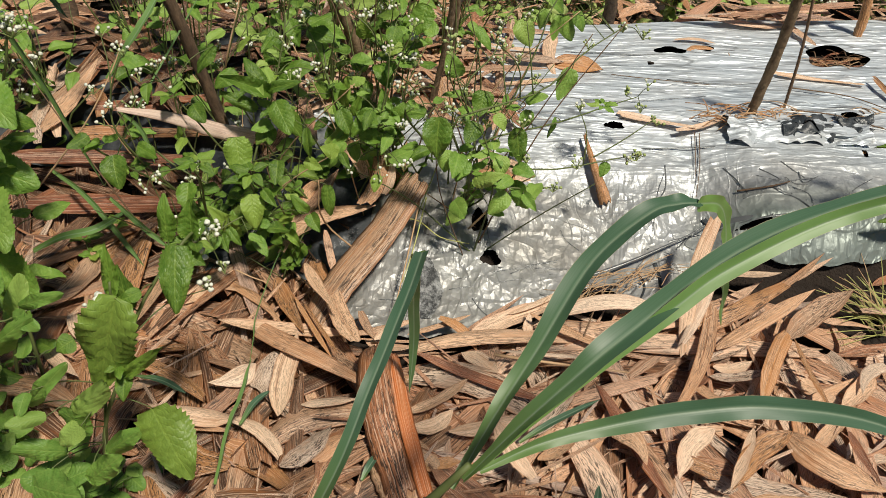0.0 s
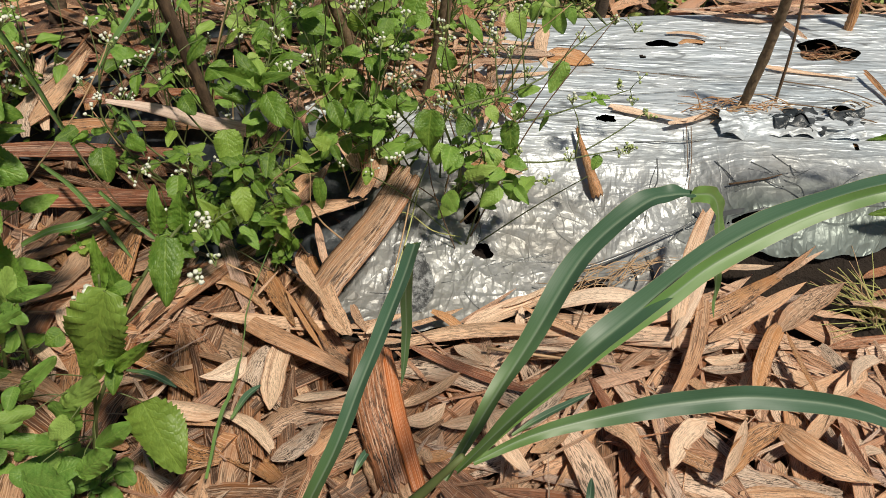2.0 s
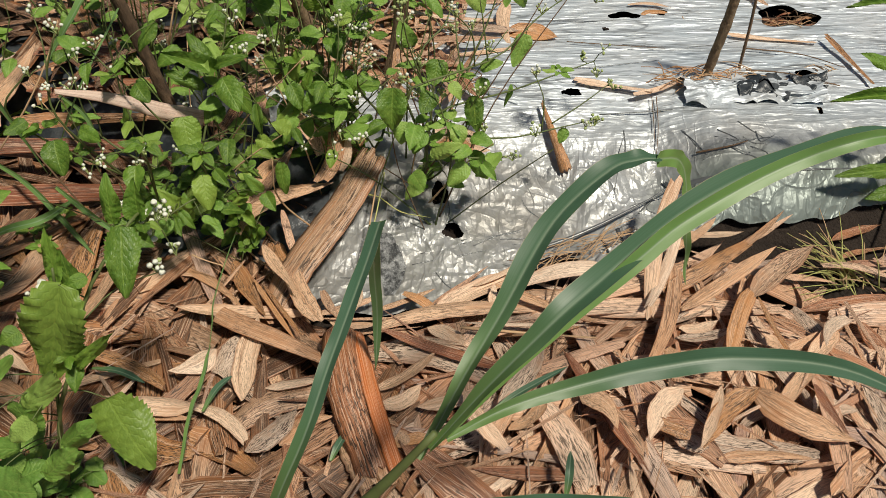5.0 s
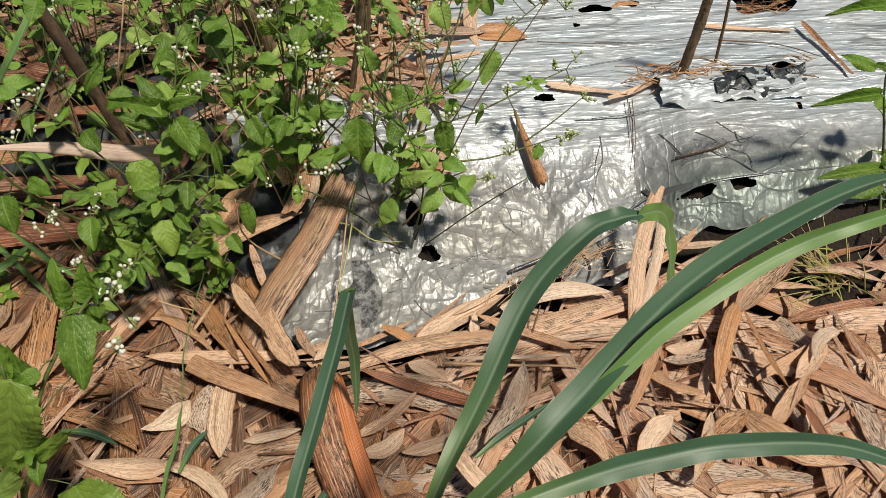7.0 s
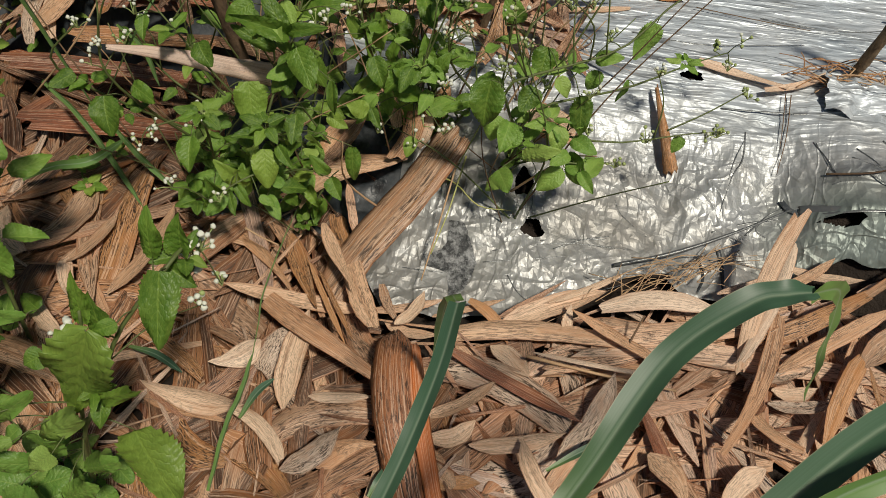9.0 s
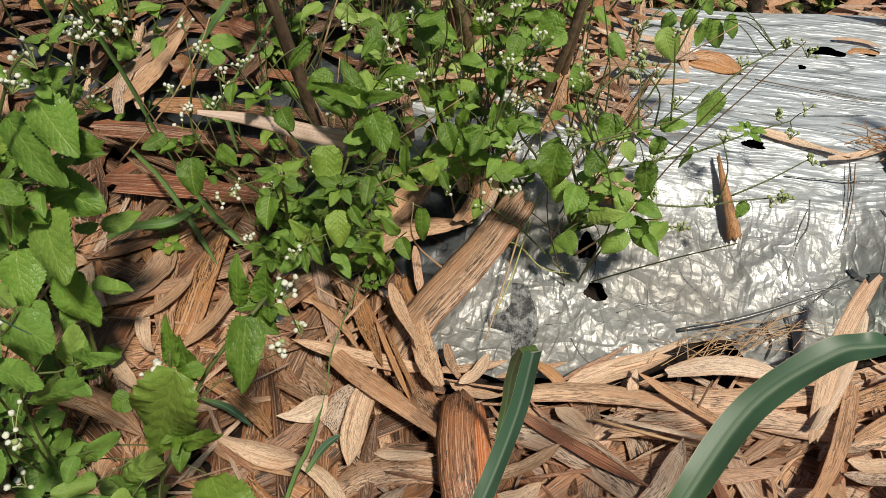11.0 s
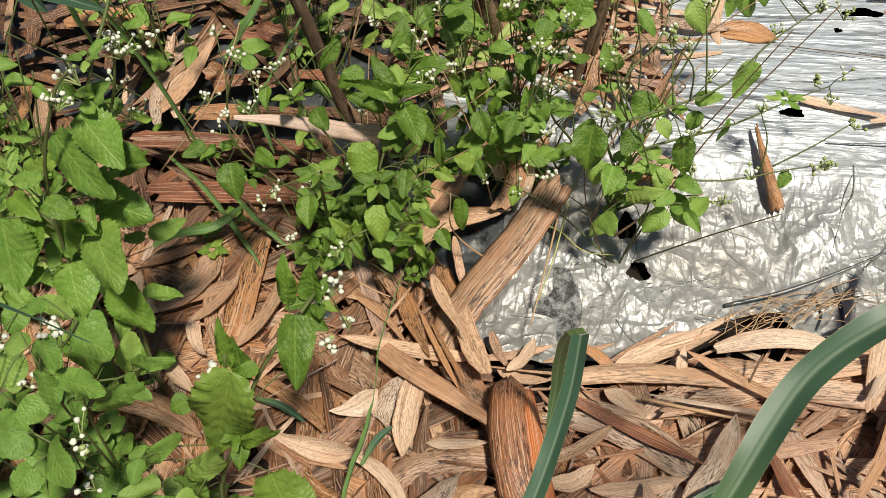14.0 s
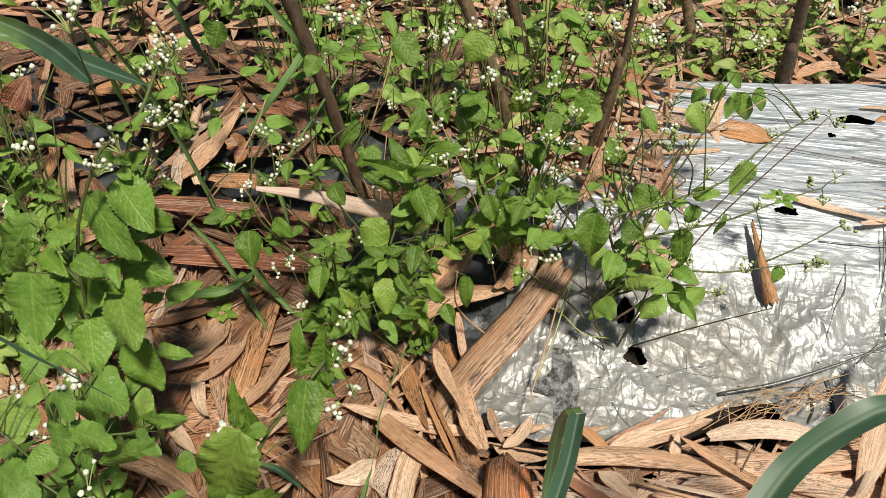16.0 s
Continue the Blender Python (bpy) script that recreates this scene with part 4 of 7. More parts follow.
dry((0.476, 0.477, 0.034), (0.522, 0.470, 0.038), 0.0321, 16, "pale", (0.05, -0.25, 1))
dry((0.439, 0.476, 0.032), (0.510, 0.545, 0.040), 0.0172, 15, "sheath", (-0.22, 0.03, 1))
dry((-0.534, 0.499, 0.044), (-0.384, 0.470, 0.048), 0.0312, 6, "sheath", (0.3, 0.03, 1))
dry((-0.413, 0.604, 0.028), (-0.423, 0.803, 0.036), 0.0429, 19, "brown", (-0.24, -0.38, 1))
dry((-0.396, 0.590, 0.042), (-0.364, 0.725, 0.050), 0.0328, 5, "sheath", (-0.25, 0.03, 1))
dry((-0.524, 0.631, 0.034), (-0.567, 0.695, 0.038), 0.0385, 6, "pale", (-0.07, -0.03, 1))
dry((-0.526, 0.642, 0.032), (-0.477, 0.742, 0.040), 0.0498, 12, "dull", (-0.15, 0.18, 1))
dry((-0.467, 0.623, 0.040), (-0.427, 0.703, 0.048), 0.0304, 5, "sheath", (-0.33, -0.19, 1))
dry((-0.463, 0.627, 0.040), (-0.425, 0.573, 0.048), 0.0177, 22, "pale", (0.14, -0.1, 1))
dry((-0.481, 0.582, 0.036), (-0.412, 0.522, 0.044), 0.0177, 20, "pale", (0.22, 0.08, 1))
dry((-0.465, 0.556, 0.030), (-0.436, 0.483, 0.038), 0.0192, 7, "grey", (-0.06, -0.09, 1))
dry((-0.501, 0.477, 0.026), (-0.407, 0.410, 0.034), 0.0169, 8, "dull", (-0.11, -0.03, 1))
dry((-0.371, 0.539, 0.034), (-0.444, 0.628, 0.042), 0.0160, 3, "sheath", (0.05, -0.56, 1))
dry((-0.577, 0.696, 0.032), (-0.637, 0.719, 0.040), 0.0240, 10, "sheath", (-0.1, -0.3, 1))
# upright and leaning dry leaves on and behind the bed
dry((-0.915, 1.377, 0.100), (-0.712, 1.255, 0.080), 0.0283, 5, "pale")
dry((-0.880, 1.360, 0.050), (-0.833, 1.473, 0.060), 0.0302, 0, "pale")
dry((-0.665, 1.015, 0.090), (-0.616, 1.124, 0.120), 0.0321, 2, "grey", (0, -0.6, 1))
dry((-0.634, 0.975, 0.090), (-0.630, 1.093, 0.110), 0.0241, 4)
dry((-0.598, 1.083, 0.090), (-0.413, 1.159, 0.110), 0.0253, 12, "orange")
dry((-0.533, 1.044, 0.100), (-0.330, 1.026, 0.110), 0.0203, 6, "red")
dry((-0.304, 1.082, 0.120), (-0.087, 1.073, 0.120), 0.0224, 4, "sheath")
dry((-0.125, 0.929, 0.100), (-0.089, 1.004, 0.140), 0.0348, 1, "dry", (0, -0.8, 0.6))
dry((-0.080, 0.903, 0.100), (-0.127, 0.960, 0.140), 0.0255, 6, "pale", (0, -0.8, 0.6))
dry((-0.100, 0.859, 0.090), (-0.055, 0.920, 0.130), 0.0283, 5, "orange", (0, -0.8, 0.6))
dry((0.064, 0.928, 0.100), (0.129, 0.862, 0.110), 0.0367, 1, "pale", (0, -0.4, 1))
dry((0.039, 0.911, 0.090), (0.113, 0.861, 0.100), 0.0217, 6)
dry((-0.023, 1.257, 0.120), (0.181, 1.231, 0.120), 0.0265, 4, "pale")
dry((0.004, 1.107, 0.120), (0.181, 1.140, 0.120), 0.0133, 12, "pale")
dry((-0.045, 1.289, 0.120), (0.101, 1.324, 0.120), 0.0232, 6)
dry((0.070, 1.222, 0.120), (0.199, 1.201, 0.120), 0.0300, 8, "grey")
dry((0.181, 1.267, 0.140), (0.183, 1.158, 0.110), 0.0259, 1, "pale")
dead = mesh_from("dead_leaf", *LEAF_SHAPES[3][:2], M_RED, LEAF_SHAPES[3][2])
part("dry_leaf", dead, leaf_litter, frame_of((-0.587, 0.660, 0.404), (-0.571, 0.680, 0.431), (0.35, -0.8, 0.4), 0.030, 0.05), "dark red dead leaf hanging in the weeds")
for a, b, w, k, kind in [((-0.735, 1.120, 0.115), (-0.690, 0.985, 0.120), 0.026, 4, "grey"), ((-0.700, 1.110, 0.130), (-0.715, 0.985, 0.080), 0.020, 2, "sheath"), ((-0.665, 1.100, 0.130), (-0.665, 0.985, 0.085), 0.018, 4, "dry"),
                         ((-0.560, 1.060, 0.165), (-0.690, 0.960, 0.090), 0.014, 3, "dull"), ((-0.590, 1.050, 0.110), (-0.560, 1.010, 0.090), 0.030, 4, "brown"), ((-0.840, 1.090, 0.150), (-0.660, 1.080, 0.150), 0.030, 6, "orange"),
                         ((-0.530, 1.130, 0.135), (-0.420, 1.105, 0.135), 0.034, 11, "red"), ((-0.610, 1.110, 0.125), (-0.440, 1.090, 0.130), 0.016, 7, "red"), ((-0.500, 1.020, 0.100), (-0.400, 1.060, 0.110), 0.014, 3, "red"),
                         ((-0.860, 0.990, 0.080), (-0.800, 0.900, 0.050), 0.030, 9, "dull"), ((-0.900, 1.020, 0.090), (-0.870, 0.930, 0.070), 0.022, 4, "brown")]:
    dry(a, b, w, k, kind, (0, -0.5, 0.8))
# pieces on the silver film
dry((0.174, 1.199, 0.118), (0.263, 1.175, 0.122), 0.0335, 0, "orange", (0, -0.5, 1), "orange-brown dry leaf")
dry((0.274, 1.038, 0.118), (0.391, 1.006, 0.118), 0.0161, 4, "pale")
dry((0.446, 1.037, 0.125), (0.357, 0.997, 0.118), 0.0133, 4, "pale")
dry((0.559, 1.187, 0.120), (0.704, 1.160, 0.120), 0.0126, 4, "pale")
dry((0.553, 0.974, 0.108), (0.678, 0.981, 0.108), 0.0122, 5, "orange")
dry((0.718, 1.168, 0.130), (0.742, 1.023, 0.122), 0.0100, 4, "brown", (0, -0.5, 1))
dry((0.406, 1.294, 0.125), (0.481, 1.283, 0.125), 0.0103, 6, "pale")
dry((0.423, 1.266, 0.120), (0.473, 1.274, 0.120), 0.0164, 14, "orange")

for a, b, w, k, kind in [((-0.105, 0.628, 0.024), (-0.020, 0.652, 0.034), 0.012, 8, "dry"), ((-0.030, 0.632, 0.026), (0.050, 0.664, 0.034), 0.009, 3, "sheath"), ((0.010, 0.655, 0.036), (0.060, 0.610, 0.024), 0.014, 6, "orange"),
                         ((0.045, 0.640, 0.030), (0.120, 0.700, 0.040), 0.010, 13, "dry"), ((-0.095, 0.660, 0.036), (-0.060, 0.610, 0.026), 0.012, 1, "dull"), ((0.100, 0.668, 0.034), (0.190, 0.722, 0.042), 0.009, 8, "pale"),
                         ((0.30, 0.712, 0.040), (0.390, 0.752, 0.052), 0.010, 3, "dry"), ((0.36, 0.722, 0.040), (0.440, 0.775, 0.060), 0.013, 8, "sheath"), ((0.47, 0.742, 0.040), (0.55, 0.782, 0.060), 0.012, 13, "dry")]:
    dry(a, b, w, k, kind)

for k in range(12):
    x, y = 0.690 + 0.042 * math.cos(k * 2.4) * (k % 3 + 1) / 3, 1.265 + 0.028 * math.sin(k * 2.4) * (k % 3 + 1) / 3
    dry((x - 0.022, y - 0.008 * (k % 3 - 1), 0.104), (x + 0.022, y + 0.008 * (k % 3 - 1), 0.107), 0.010, (k * 7) % 25, "red" if k % 2 else "brown")

# the many loose leaves on top, alike in shape
loose = random.Random(23)
placed = 0
while placed < 150:
    x, y = loose.uniform(-0.85, 1.05), loose.uniform(0.28, 0.80)
    if on_silver(x, y + 0.02):
        continue
    placed += 1
    length, wide = loose.uniform(0.09, 0.24), loose.uniform(0.009, 0.030)
    ang = loose.uniform(0, 2 * math.pi)
    d = Vector((math.cos(ang), math.sin(ang), loose.gauss(0, 0.06)))
    a = Vector((x, y, loose.uniform(0.010, 0.028))) - d * length / 2
    kind = loose.choice(["dry", "dry", "pale", "pale", "sheath", "grey", "grey"] if x > 0.03 else ["sheath", "brown", "brown", "dull", "dull", "red", "grey"])
    if on_silver(a.x, a.y) or on_silver(*(a + d * length).xy):
        continue
    dry(a, a + d * length, wide, loose.randrange(len(DRY)), kind, (loose.gauss(0, 0.30), loose.gauss(0, 0.30), 1))


# ---------------------------------------------------------------- larger dry sheaths
def sheath(name, points, wide, cup, mats, label, seed, up=(0, 0, 1), thick=0.0012, tip=1.0, kind=("dry leaf", "dry sheaths"), round_head=False):
    """A long stiff sheath along a curve: a trough of finite thickness with torn ends."""
    rng = random.Random(seed)
    n, m = 18, 8
    pts = spline(points, n)
    v, f, uv = [], [], []
    for i, p in enumerate(pts):
        d = (pts[min(i + 1, n)] - pts[max(i - 1, 0)]).normalized()
        s = d.cross(Vector(up)).normalized()
        u = s.cross(d)
        s0 = i / n
        w = wide * (0.86 + 0.14 * math.sin(math.pi * s0)) * (1 + 0.05 * rng.uniform(-1, 1)) * (1 + (tip - 1) * s0)
        if round_head:
            w *= min(1.0, 0.12 + (s0 / 0.10) ** 0.6)
        for j in range(m + 1):
            q = j / m - 0.5
            rag = d * (0.16 * wide * rng.uniform(-1, 1) if i in (0, n) else 0)
            z = cup * (0.25 - q * q) * 4 * w
            v.append(p + s * q * w + u * z + rag)
            uv.append((j / m, s0))
    for i in range(n):
        for j in range(m):
            a = i * (m + 1) + j
            f.append((a, a + 1, a + m + 2, a + m + 1))
    ob = new(name, mesh_from(name, v, f, mats, uv))
    sol = ob.modifiers.new("thickness", "SOLIDIFY")
    sol.thickness = thick
    return tagged(ob, label, *kind)


PROPPED = [(-0.034, 0.833, 0.125), (-0.074, 0.771, 0.085), (-0.128, 0.691, 0.050), (-0.160, 0.635, 0.020)]
propped = sheath("dry_sheath", PROPPED, 0.050, 0.10, [M_GREYBROWN], "long flat tan dry sheath propped on the silver film", 3)
for k, off in enumerate((-0.012, 0.002, 0.014)):
    rib = sheath("rib", [(p[0] + off * 0.75, p[1] - off * 0.65, p[2] + 0.0045) for p in PROPPED], 0.0022, 0.5, [M_BROWN], "", 200 + k, kind=("", ""))
    rib.parent = propped
domed = sheath("domed_sheath", [(-0.066, 0.592, 0.046), (-0.062, 0.545, 0.060), (-0.049, 0.487, 0.056), (-0.036, 0.452, 0.045), (-0.014, 0.395, 0.036)], 0.044, 0.20, [M_DOME],
               "domed brown sheath with dark streaks and a rust-red flank", 4, round_head=True)
flank = sheath("red_flank", [(-0.044, 0.578, 0.048), (-0.034, 0.535, 0.058), (-0.021, 0.485, 0.054), (-0.006, 0.440, 0.045), (0.010, 0.395, 0.036)], 0.021, 0.10, [M_RUST],
               "rust-red smooth flank", 6, up=(0.55, -0.3, 0.8), kind=("", ""))
flank.parent = domed
SHORT = [(-0.048, 0.466, 0.030), (-0.026, 0.421, 0.035), (-0.007, 0.382, 0.030)]
short = sheath("dry_sheath", SHORT, 0.050, 0.15, [M_SHEATH], "tan dry sheath with dark streaks on the litter", 7)
rib = sheath("rib", [(p[0], p[1], p[2] + 0.0072) for p in SHORT], 0.003, 0.5, [M_BROWN], "", 210, kind=("", ""))
rib.parent = short
sheath("pale_dry_leaf", [(-0.362, 0.700, 0.305), (-0.325, 0.735, 0.275), (-0.280, 0.790, 0.220), (-0.250, 0.815, 0.195)], 0.006, 0.12, [M_WHITE],
       "pale pinkish dry leaf hanging among the weeds", 8, up=(0.2, -0.7, 0.7), tip=5.0)
sheath("dry_spear", [(0.245, 0.882, 0.062), (0.237, 0.896, 0.080), (0.225, 0.933, 0.100), (0.214, 0.977, 0.118)], 0.024, 0.45, [M_ORANGE],
       "pointed orange-brown dry shoot lying against the silver film", 9, up=(0.2, -0.8, 0.6), tip=0.22)


# ---------------------------------------------------------------- black underside of the film, torn flaps
def flap(name, x0, x1, y0, y1, lift, label, mats, seed, amp=0.014, grain=30, follow=False):
    rng = random.Random(seed)
    n, m = 34, 26
    v, f = [], []
    for i in range(n + 1):
        for j in range(m + 1):
            s, t = i / n, j / m
            edge = 0.018 * noise.noise(Vector((s * 5, t * 5, seed)))
            x = x0 + (x1 - x0) * s + edge
            y = y0 + (y1 - y0) * t + 0.02 * noise.noise(Vector((s * 4, t * 4, seed + 7)))
            z = lift(s, t) + amp * (0.6 * facets(x * grain, y * grain, seed) + 0.5 * facets(x * grain * 2.3, y * grain * 2.3, seed + 1)) + (film_z(x, y) if follow else 0)
            v.append((x, y, z))
    for i in range(n):
        for j in range(m):
            a = i * (m + 1) + j
            f.append((a, a + m + 1, a + m + 2, a + 1))
    ob = new(name, mesh_from(name, v, f, mats))
    return tagged(ob, label, "plastic film", "film flaps")


flap("black_film_flap", -0.33, -0.10, 0.735, 0.90, lambda s, t: 0.012 + 0.075 * t + 0.01 * s, "glossy black crumpled underside of the mulch film", [M_BLACK], 3)
flap("silver_film_flap", 0.435, 0.655, 0.978, 1.050, lambda s, t: 0.116 + 0.014 * math.sin(3.1 * t), "torn silver film crumpled round a planting hole", [M_FILM], 5, 0.012, 34)
flap("black_film_flap", 0.520, 0.600, 0.992, 1.040, lambda s, t: 0.118 + 0.014 * math.sin(3.1 * t), "torn black film flap crumpled beside a planting hole", [M_BLACK], 8, 0.014, 40)
flap("black_film_flap", 0.618, 0.665, 1.010, 1.050, lambda s, t: 0.118 + 0.010 * math.sin(3.1 * t), "torn black film flap crumpled beside a planting hole", [M_BLACK], 14, 0.012, 44)
# Strip added as the shadow line of the overlap.
sheath("fold_strip", [(0.180, 0.746, 0.022), (0.250, 0.767, 0.036), (0.325, 0.802, 0.050), (0.395, 0.842, 0.062)], 0.006, 0.3, [M_FOLDGREY],
       "long grey strip for the shadow line where the film overlaps", 17, up=(0, -0.3, 1), thick=0.0005, tip=0.4, kind=("plastic film", "film flaps"))


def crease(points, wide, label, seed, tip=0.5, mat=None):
    """A dark strip that follows the film, mostly standing in for the shade of a fold."""
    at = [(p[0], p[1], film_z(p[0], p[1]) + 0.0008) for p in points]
    return sheath("fold_strip", at, wide, 0.12, [mat or M_FOLDGREY], label, seed, up=(0, -0.3, 1), thick=0.0004, tip=tip, kind=("plastic film", "film flaps"))


def clinging_patch(name, rows, label):
    """A thin, wrinkled patch that clings to the film: rows of y, left and right end."""
    n, m = 40, 18
    ys = np.linspace(rows[0][0], rows[-1][0], n + 1)
    v, f = [], []
    for y in ys:
        l, r = (float(np.interp(y, [q[0] for q in rows], [q[k] for q in rows])) for k in (1, 2))
        for j in range(m + 1):
            x = l + (r - l) * j / m + 0.0016 * noise.noise(Vector((y * 160, j, 0)))
            v.append((x, float(y), film_z(x, y) + 0.0012 + 0.0012 * facets(x * 120, y * 120, 6)))
    for i in range(n):
        for j in range(m):
            a = i * (m + 1) + j
            f.append((a, a + 1, a + m + 2, a + m + 1))
    return tagged(new(name, mesh_from(name, v, f, [M_PATCHY])), label, "plastic film", "film flaps")


clinging_patch("dark_film_patch", [(0.676, -0.016, -0.004), (0.690, -0.020, 0.003), (0.705, -0.024, 0.008), (0.708, -0.050, 0.009), (0.722, -0.054, 0.011), (0.730, -0.034, 0.008), (0.745, -0.028, 0.001), (0.768, -0.030, -0.010)],
           "dark thin patch on the silver film")
# Strips with this label are added as shade lines of wrinkles.
FOLD_SHADE = "thin dark strip for the shade of a fold in the silver film"
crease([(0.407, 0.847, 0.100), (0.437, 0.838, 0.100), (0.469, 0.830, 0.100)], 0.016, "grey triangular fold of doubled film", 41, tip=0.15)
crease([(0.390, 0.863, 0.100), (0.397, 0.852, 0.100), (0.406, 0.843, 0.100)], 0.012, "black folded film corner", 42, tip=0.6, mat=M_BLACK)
crease([(0.403, 0.837, 0.100), (0.467, 0.828, 0.100), (0.567, 0.836, 0.100), (0.672, 0.855, 0.100)], 0.0042, FOLD_SHADE, 50)
crease([(0.440, 0.871, 0.105), (0.478, 0.881, 0.105), (0.509, 0.887, 0.105)], 0.0015, FOLD_SHADE, 53)
crease([(0.510, 0.885, 0.105), (0.529, 0.868, 0.100), (0.530, 0.839, 0.100)], 0.0016, FOLD_SHADE, 54)
crease([(0.302, 0.812, 0.050), (0.343, 0.829, 0.075), (0.389, 0.841, 0.100)], 0.003, FOLD_SHADE, 57)
crease([(0.305, 0.974, 0.116), (0.409, 0.975, 0.116), (0.535, 0.986, 0.116)], 0.0026, FOLD_SHADE, 58)
crease([(0.371, 0.816, 0.050), (0.359, 0.825, 0.070), (0.370, 0.839, 0.085)], 0.002, FOLD_SHADE, 59)
crease([(0.104, 0.757, 0.040), (0.147, 0.779, 0.055), (0.220, 0.802, 0.060)], 0.002, FOLD_SHADE, 60)
crease([(0.203, 1.247, 0.116), (0.354, 1.242, 0.116), (0.512, 1.273, 0.116)], 0.0017, FOLD_SHADE, 61)
crease([(0.183, 1.088, 0.116), (0.284, 1.082, 0.116), (0.428, 1.111, 0.116)], 0.002, FOLD_SHADE, 62)
crease([(0.371, 1.159, 0.116), (0.484, 1.153, 0.116), (0.587, 1.180, 0.116)], 0.0017, FOLD_SHADE, 63)

crease([(0.311, 0.789, 0.1), (0.316, 0.762, 0.1), (0.316, 0.729, 0.1)], 0.007, "black strip between two folds of the film", 70, mat=M_BLACK)
crease([(0.422, 0.934, 0.1), (0.435, 0.909, 0.1), (0.446, 0.882, 0.1)], 0.0016, FOLD_SHADE, 71)
crease([(0.505, 0.938, 0.1), (0.52, 0.919, 0.1), (0.535, 0.903, 0.1)], 0.0022, FOLD_SHADE, 72)
crease([(0.463, 0.906, 0.1), (0.495, 0.895, 0.1), (0.548, 0.905, 0.1)], 0.0018, FOLD_SHADE, 73)
crease([(0.479, 0.883, 0.1), (0.51, 0.861, 0.1), (0.533, 0.835, 0.1)], 0.0026, FOLD_SHADE, 74)
crease([(0.533, 0.889, 0.1), (0.516, 0.893, 0.1), (0.504, 0.904, 0.1)], 0.0018, FOLD_SHADE, 75)
crease([(0.338, 0.944, 0.1), (0.336, 0.908, 0.1), (0.323, 0.881, 0.1), (0.311, 0.837, 0.1)], 0.0022, FOLD_SHADE, 76)
crease([(0.345, 0.814, 0.1), (0.374, 0.845, 0.1), (0.391, 0.854, 0.1)], 0.0028, FOLD_SHADE, 77)
crease([(0.286, 0.775, 0.1), (0.293, 0.752, 0.1), (0.285, 0.728, 0.1)], 0.005, "black strip between two folds of the film", 78, mat=M_BLACK)
crease([(0.314, 0.85, 0.1), (0.323, 0.896, 0.1), (0.336, 0.931, 0.1)], 0.0016, FOLD_SHADE, 79)
crease([(0.425, 0.932, 0.1), (0.435, 0.904, 0.1), (0.447, 0.877, 0.1)], 0.0012, FOLD_SHADE, 80)
crease([(0.47, 0.921, 0.1), (0.491, 0.902, 0.1), (0.507, 0.881, 0.1)], 0.0018, FOLD_SHADE, 81)
crease([(0.571, 0.852, 0.1), (0.599, 0.885, 0.1), (0.634, 0.912, 0.1)], 0.0022, FOLD_SHADE, 82)
crease([(0.526, 0.916, 0.1), (0.528, 0.894, 0.1), (0.553, 0.909, 0.1)], 0.0018, FOLD_SHADE, 83)
crease([(0.505, 0.873, 0.1), (0.522, 0.85, 0.1), (0.536, 0.834, 0.1)], 0.0018, FOLD_SHADE, 84)
crease([(0.029, 0.742, 0.1), (0.114, 0.766, 0.1), (0.204, 0.775, 0.1)], 0.0012, FOLD_SHADE, 85)
crease([(-0.117, 0.706, 0.1), (-0.073, 0.701, 0.1), (-0.028, 0.703, 0.1)], 0.0016, FOLD_SHADE, 86)
crease([(0.051, 0.713, 0.1), (0.067, 0.692, 0.1), (0.095, 0.676, 0.1)], 0.0013, FOLD_SHADE, 87)
crease([(0.068, 0.825, 0.1), (0.071, 0.804, 0.1), (0.065, 0.785, 0.1)], 0.0015, FOLD_SHADE, 88)
crease([(0.177, 0.835, 0.1), (0.185, 0.821, 0.1), (0.204, 0.806, 0.1)], 0.0012, FOLD_SHADE, 89)
crease([(0.087, 0.766, 0.1), (0.158, 0.781, 0.1), (0.222, 0.799, 0.1)], 0.0016, FOLD_SHADE, 90)
crease([(0.019, 0.725, 0.1), (0.088, 0.741, 0.1), (0.165, 0.764, 0.1)], 0.0014, FOLD_SHADE, 91)

# Soil-coloured strip that stands in for the edge's shadow line and its dirt.
rim = [(x, front_edge(x) - 0.005, 0.023 + 0.003 * (k % 2)) for k, x in enumerate((0.055, 0.085, 0.115, 0.145, 0.175, 0.205, 0.235, 0.25))]
sheath("edge_shade_and_earth", rim, 0.007, 0.3, [M_SOIL], "dark strip for the shadow line and dirt at the edge of the film", 91, thick=0.003, kind=("soil", "film flaps"))


# ---------------------------------------------------------------- stakes
def stake(name, base, top, r0, r1, mat, label, bend=0.004, sides=9):
    b = Build()
    base, top = Vector(base), Vector(top)
    mid = (base + top) / 2 + Vector((bend, bend * 0.5, 0))
    lean = top - base
    b.tube([base - lean.normalized() * 0.05, base, mid, top], r0, r1, sides, 26, 0, 0.22)
    ob = new(name, b.mesh(name, [mat]))
    return tagged(ob, label, "stake", "stakes along the bed")


stake("wooden_stake", (0.486, 1.055, 0.118), (0.486, 1.020, 0.341), 0.0080, 0.0075, M_STALK, "weathered split wooden stake in a planting hole of the film")
stake("dry_twig", (0.548, 1.082, 0.118), (0.523, 1.060, 0.317), 0.0028, 0.002, M_DRYSTEM, "thin dry twig standing beside the stake")
stake("wooden_stake", (-0.310, 0.885, 0.148), (-0.373, 0.838, 0.538), 0.0085, 0.0080, M_BARK, "dark wooden stake standing among the weeds")
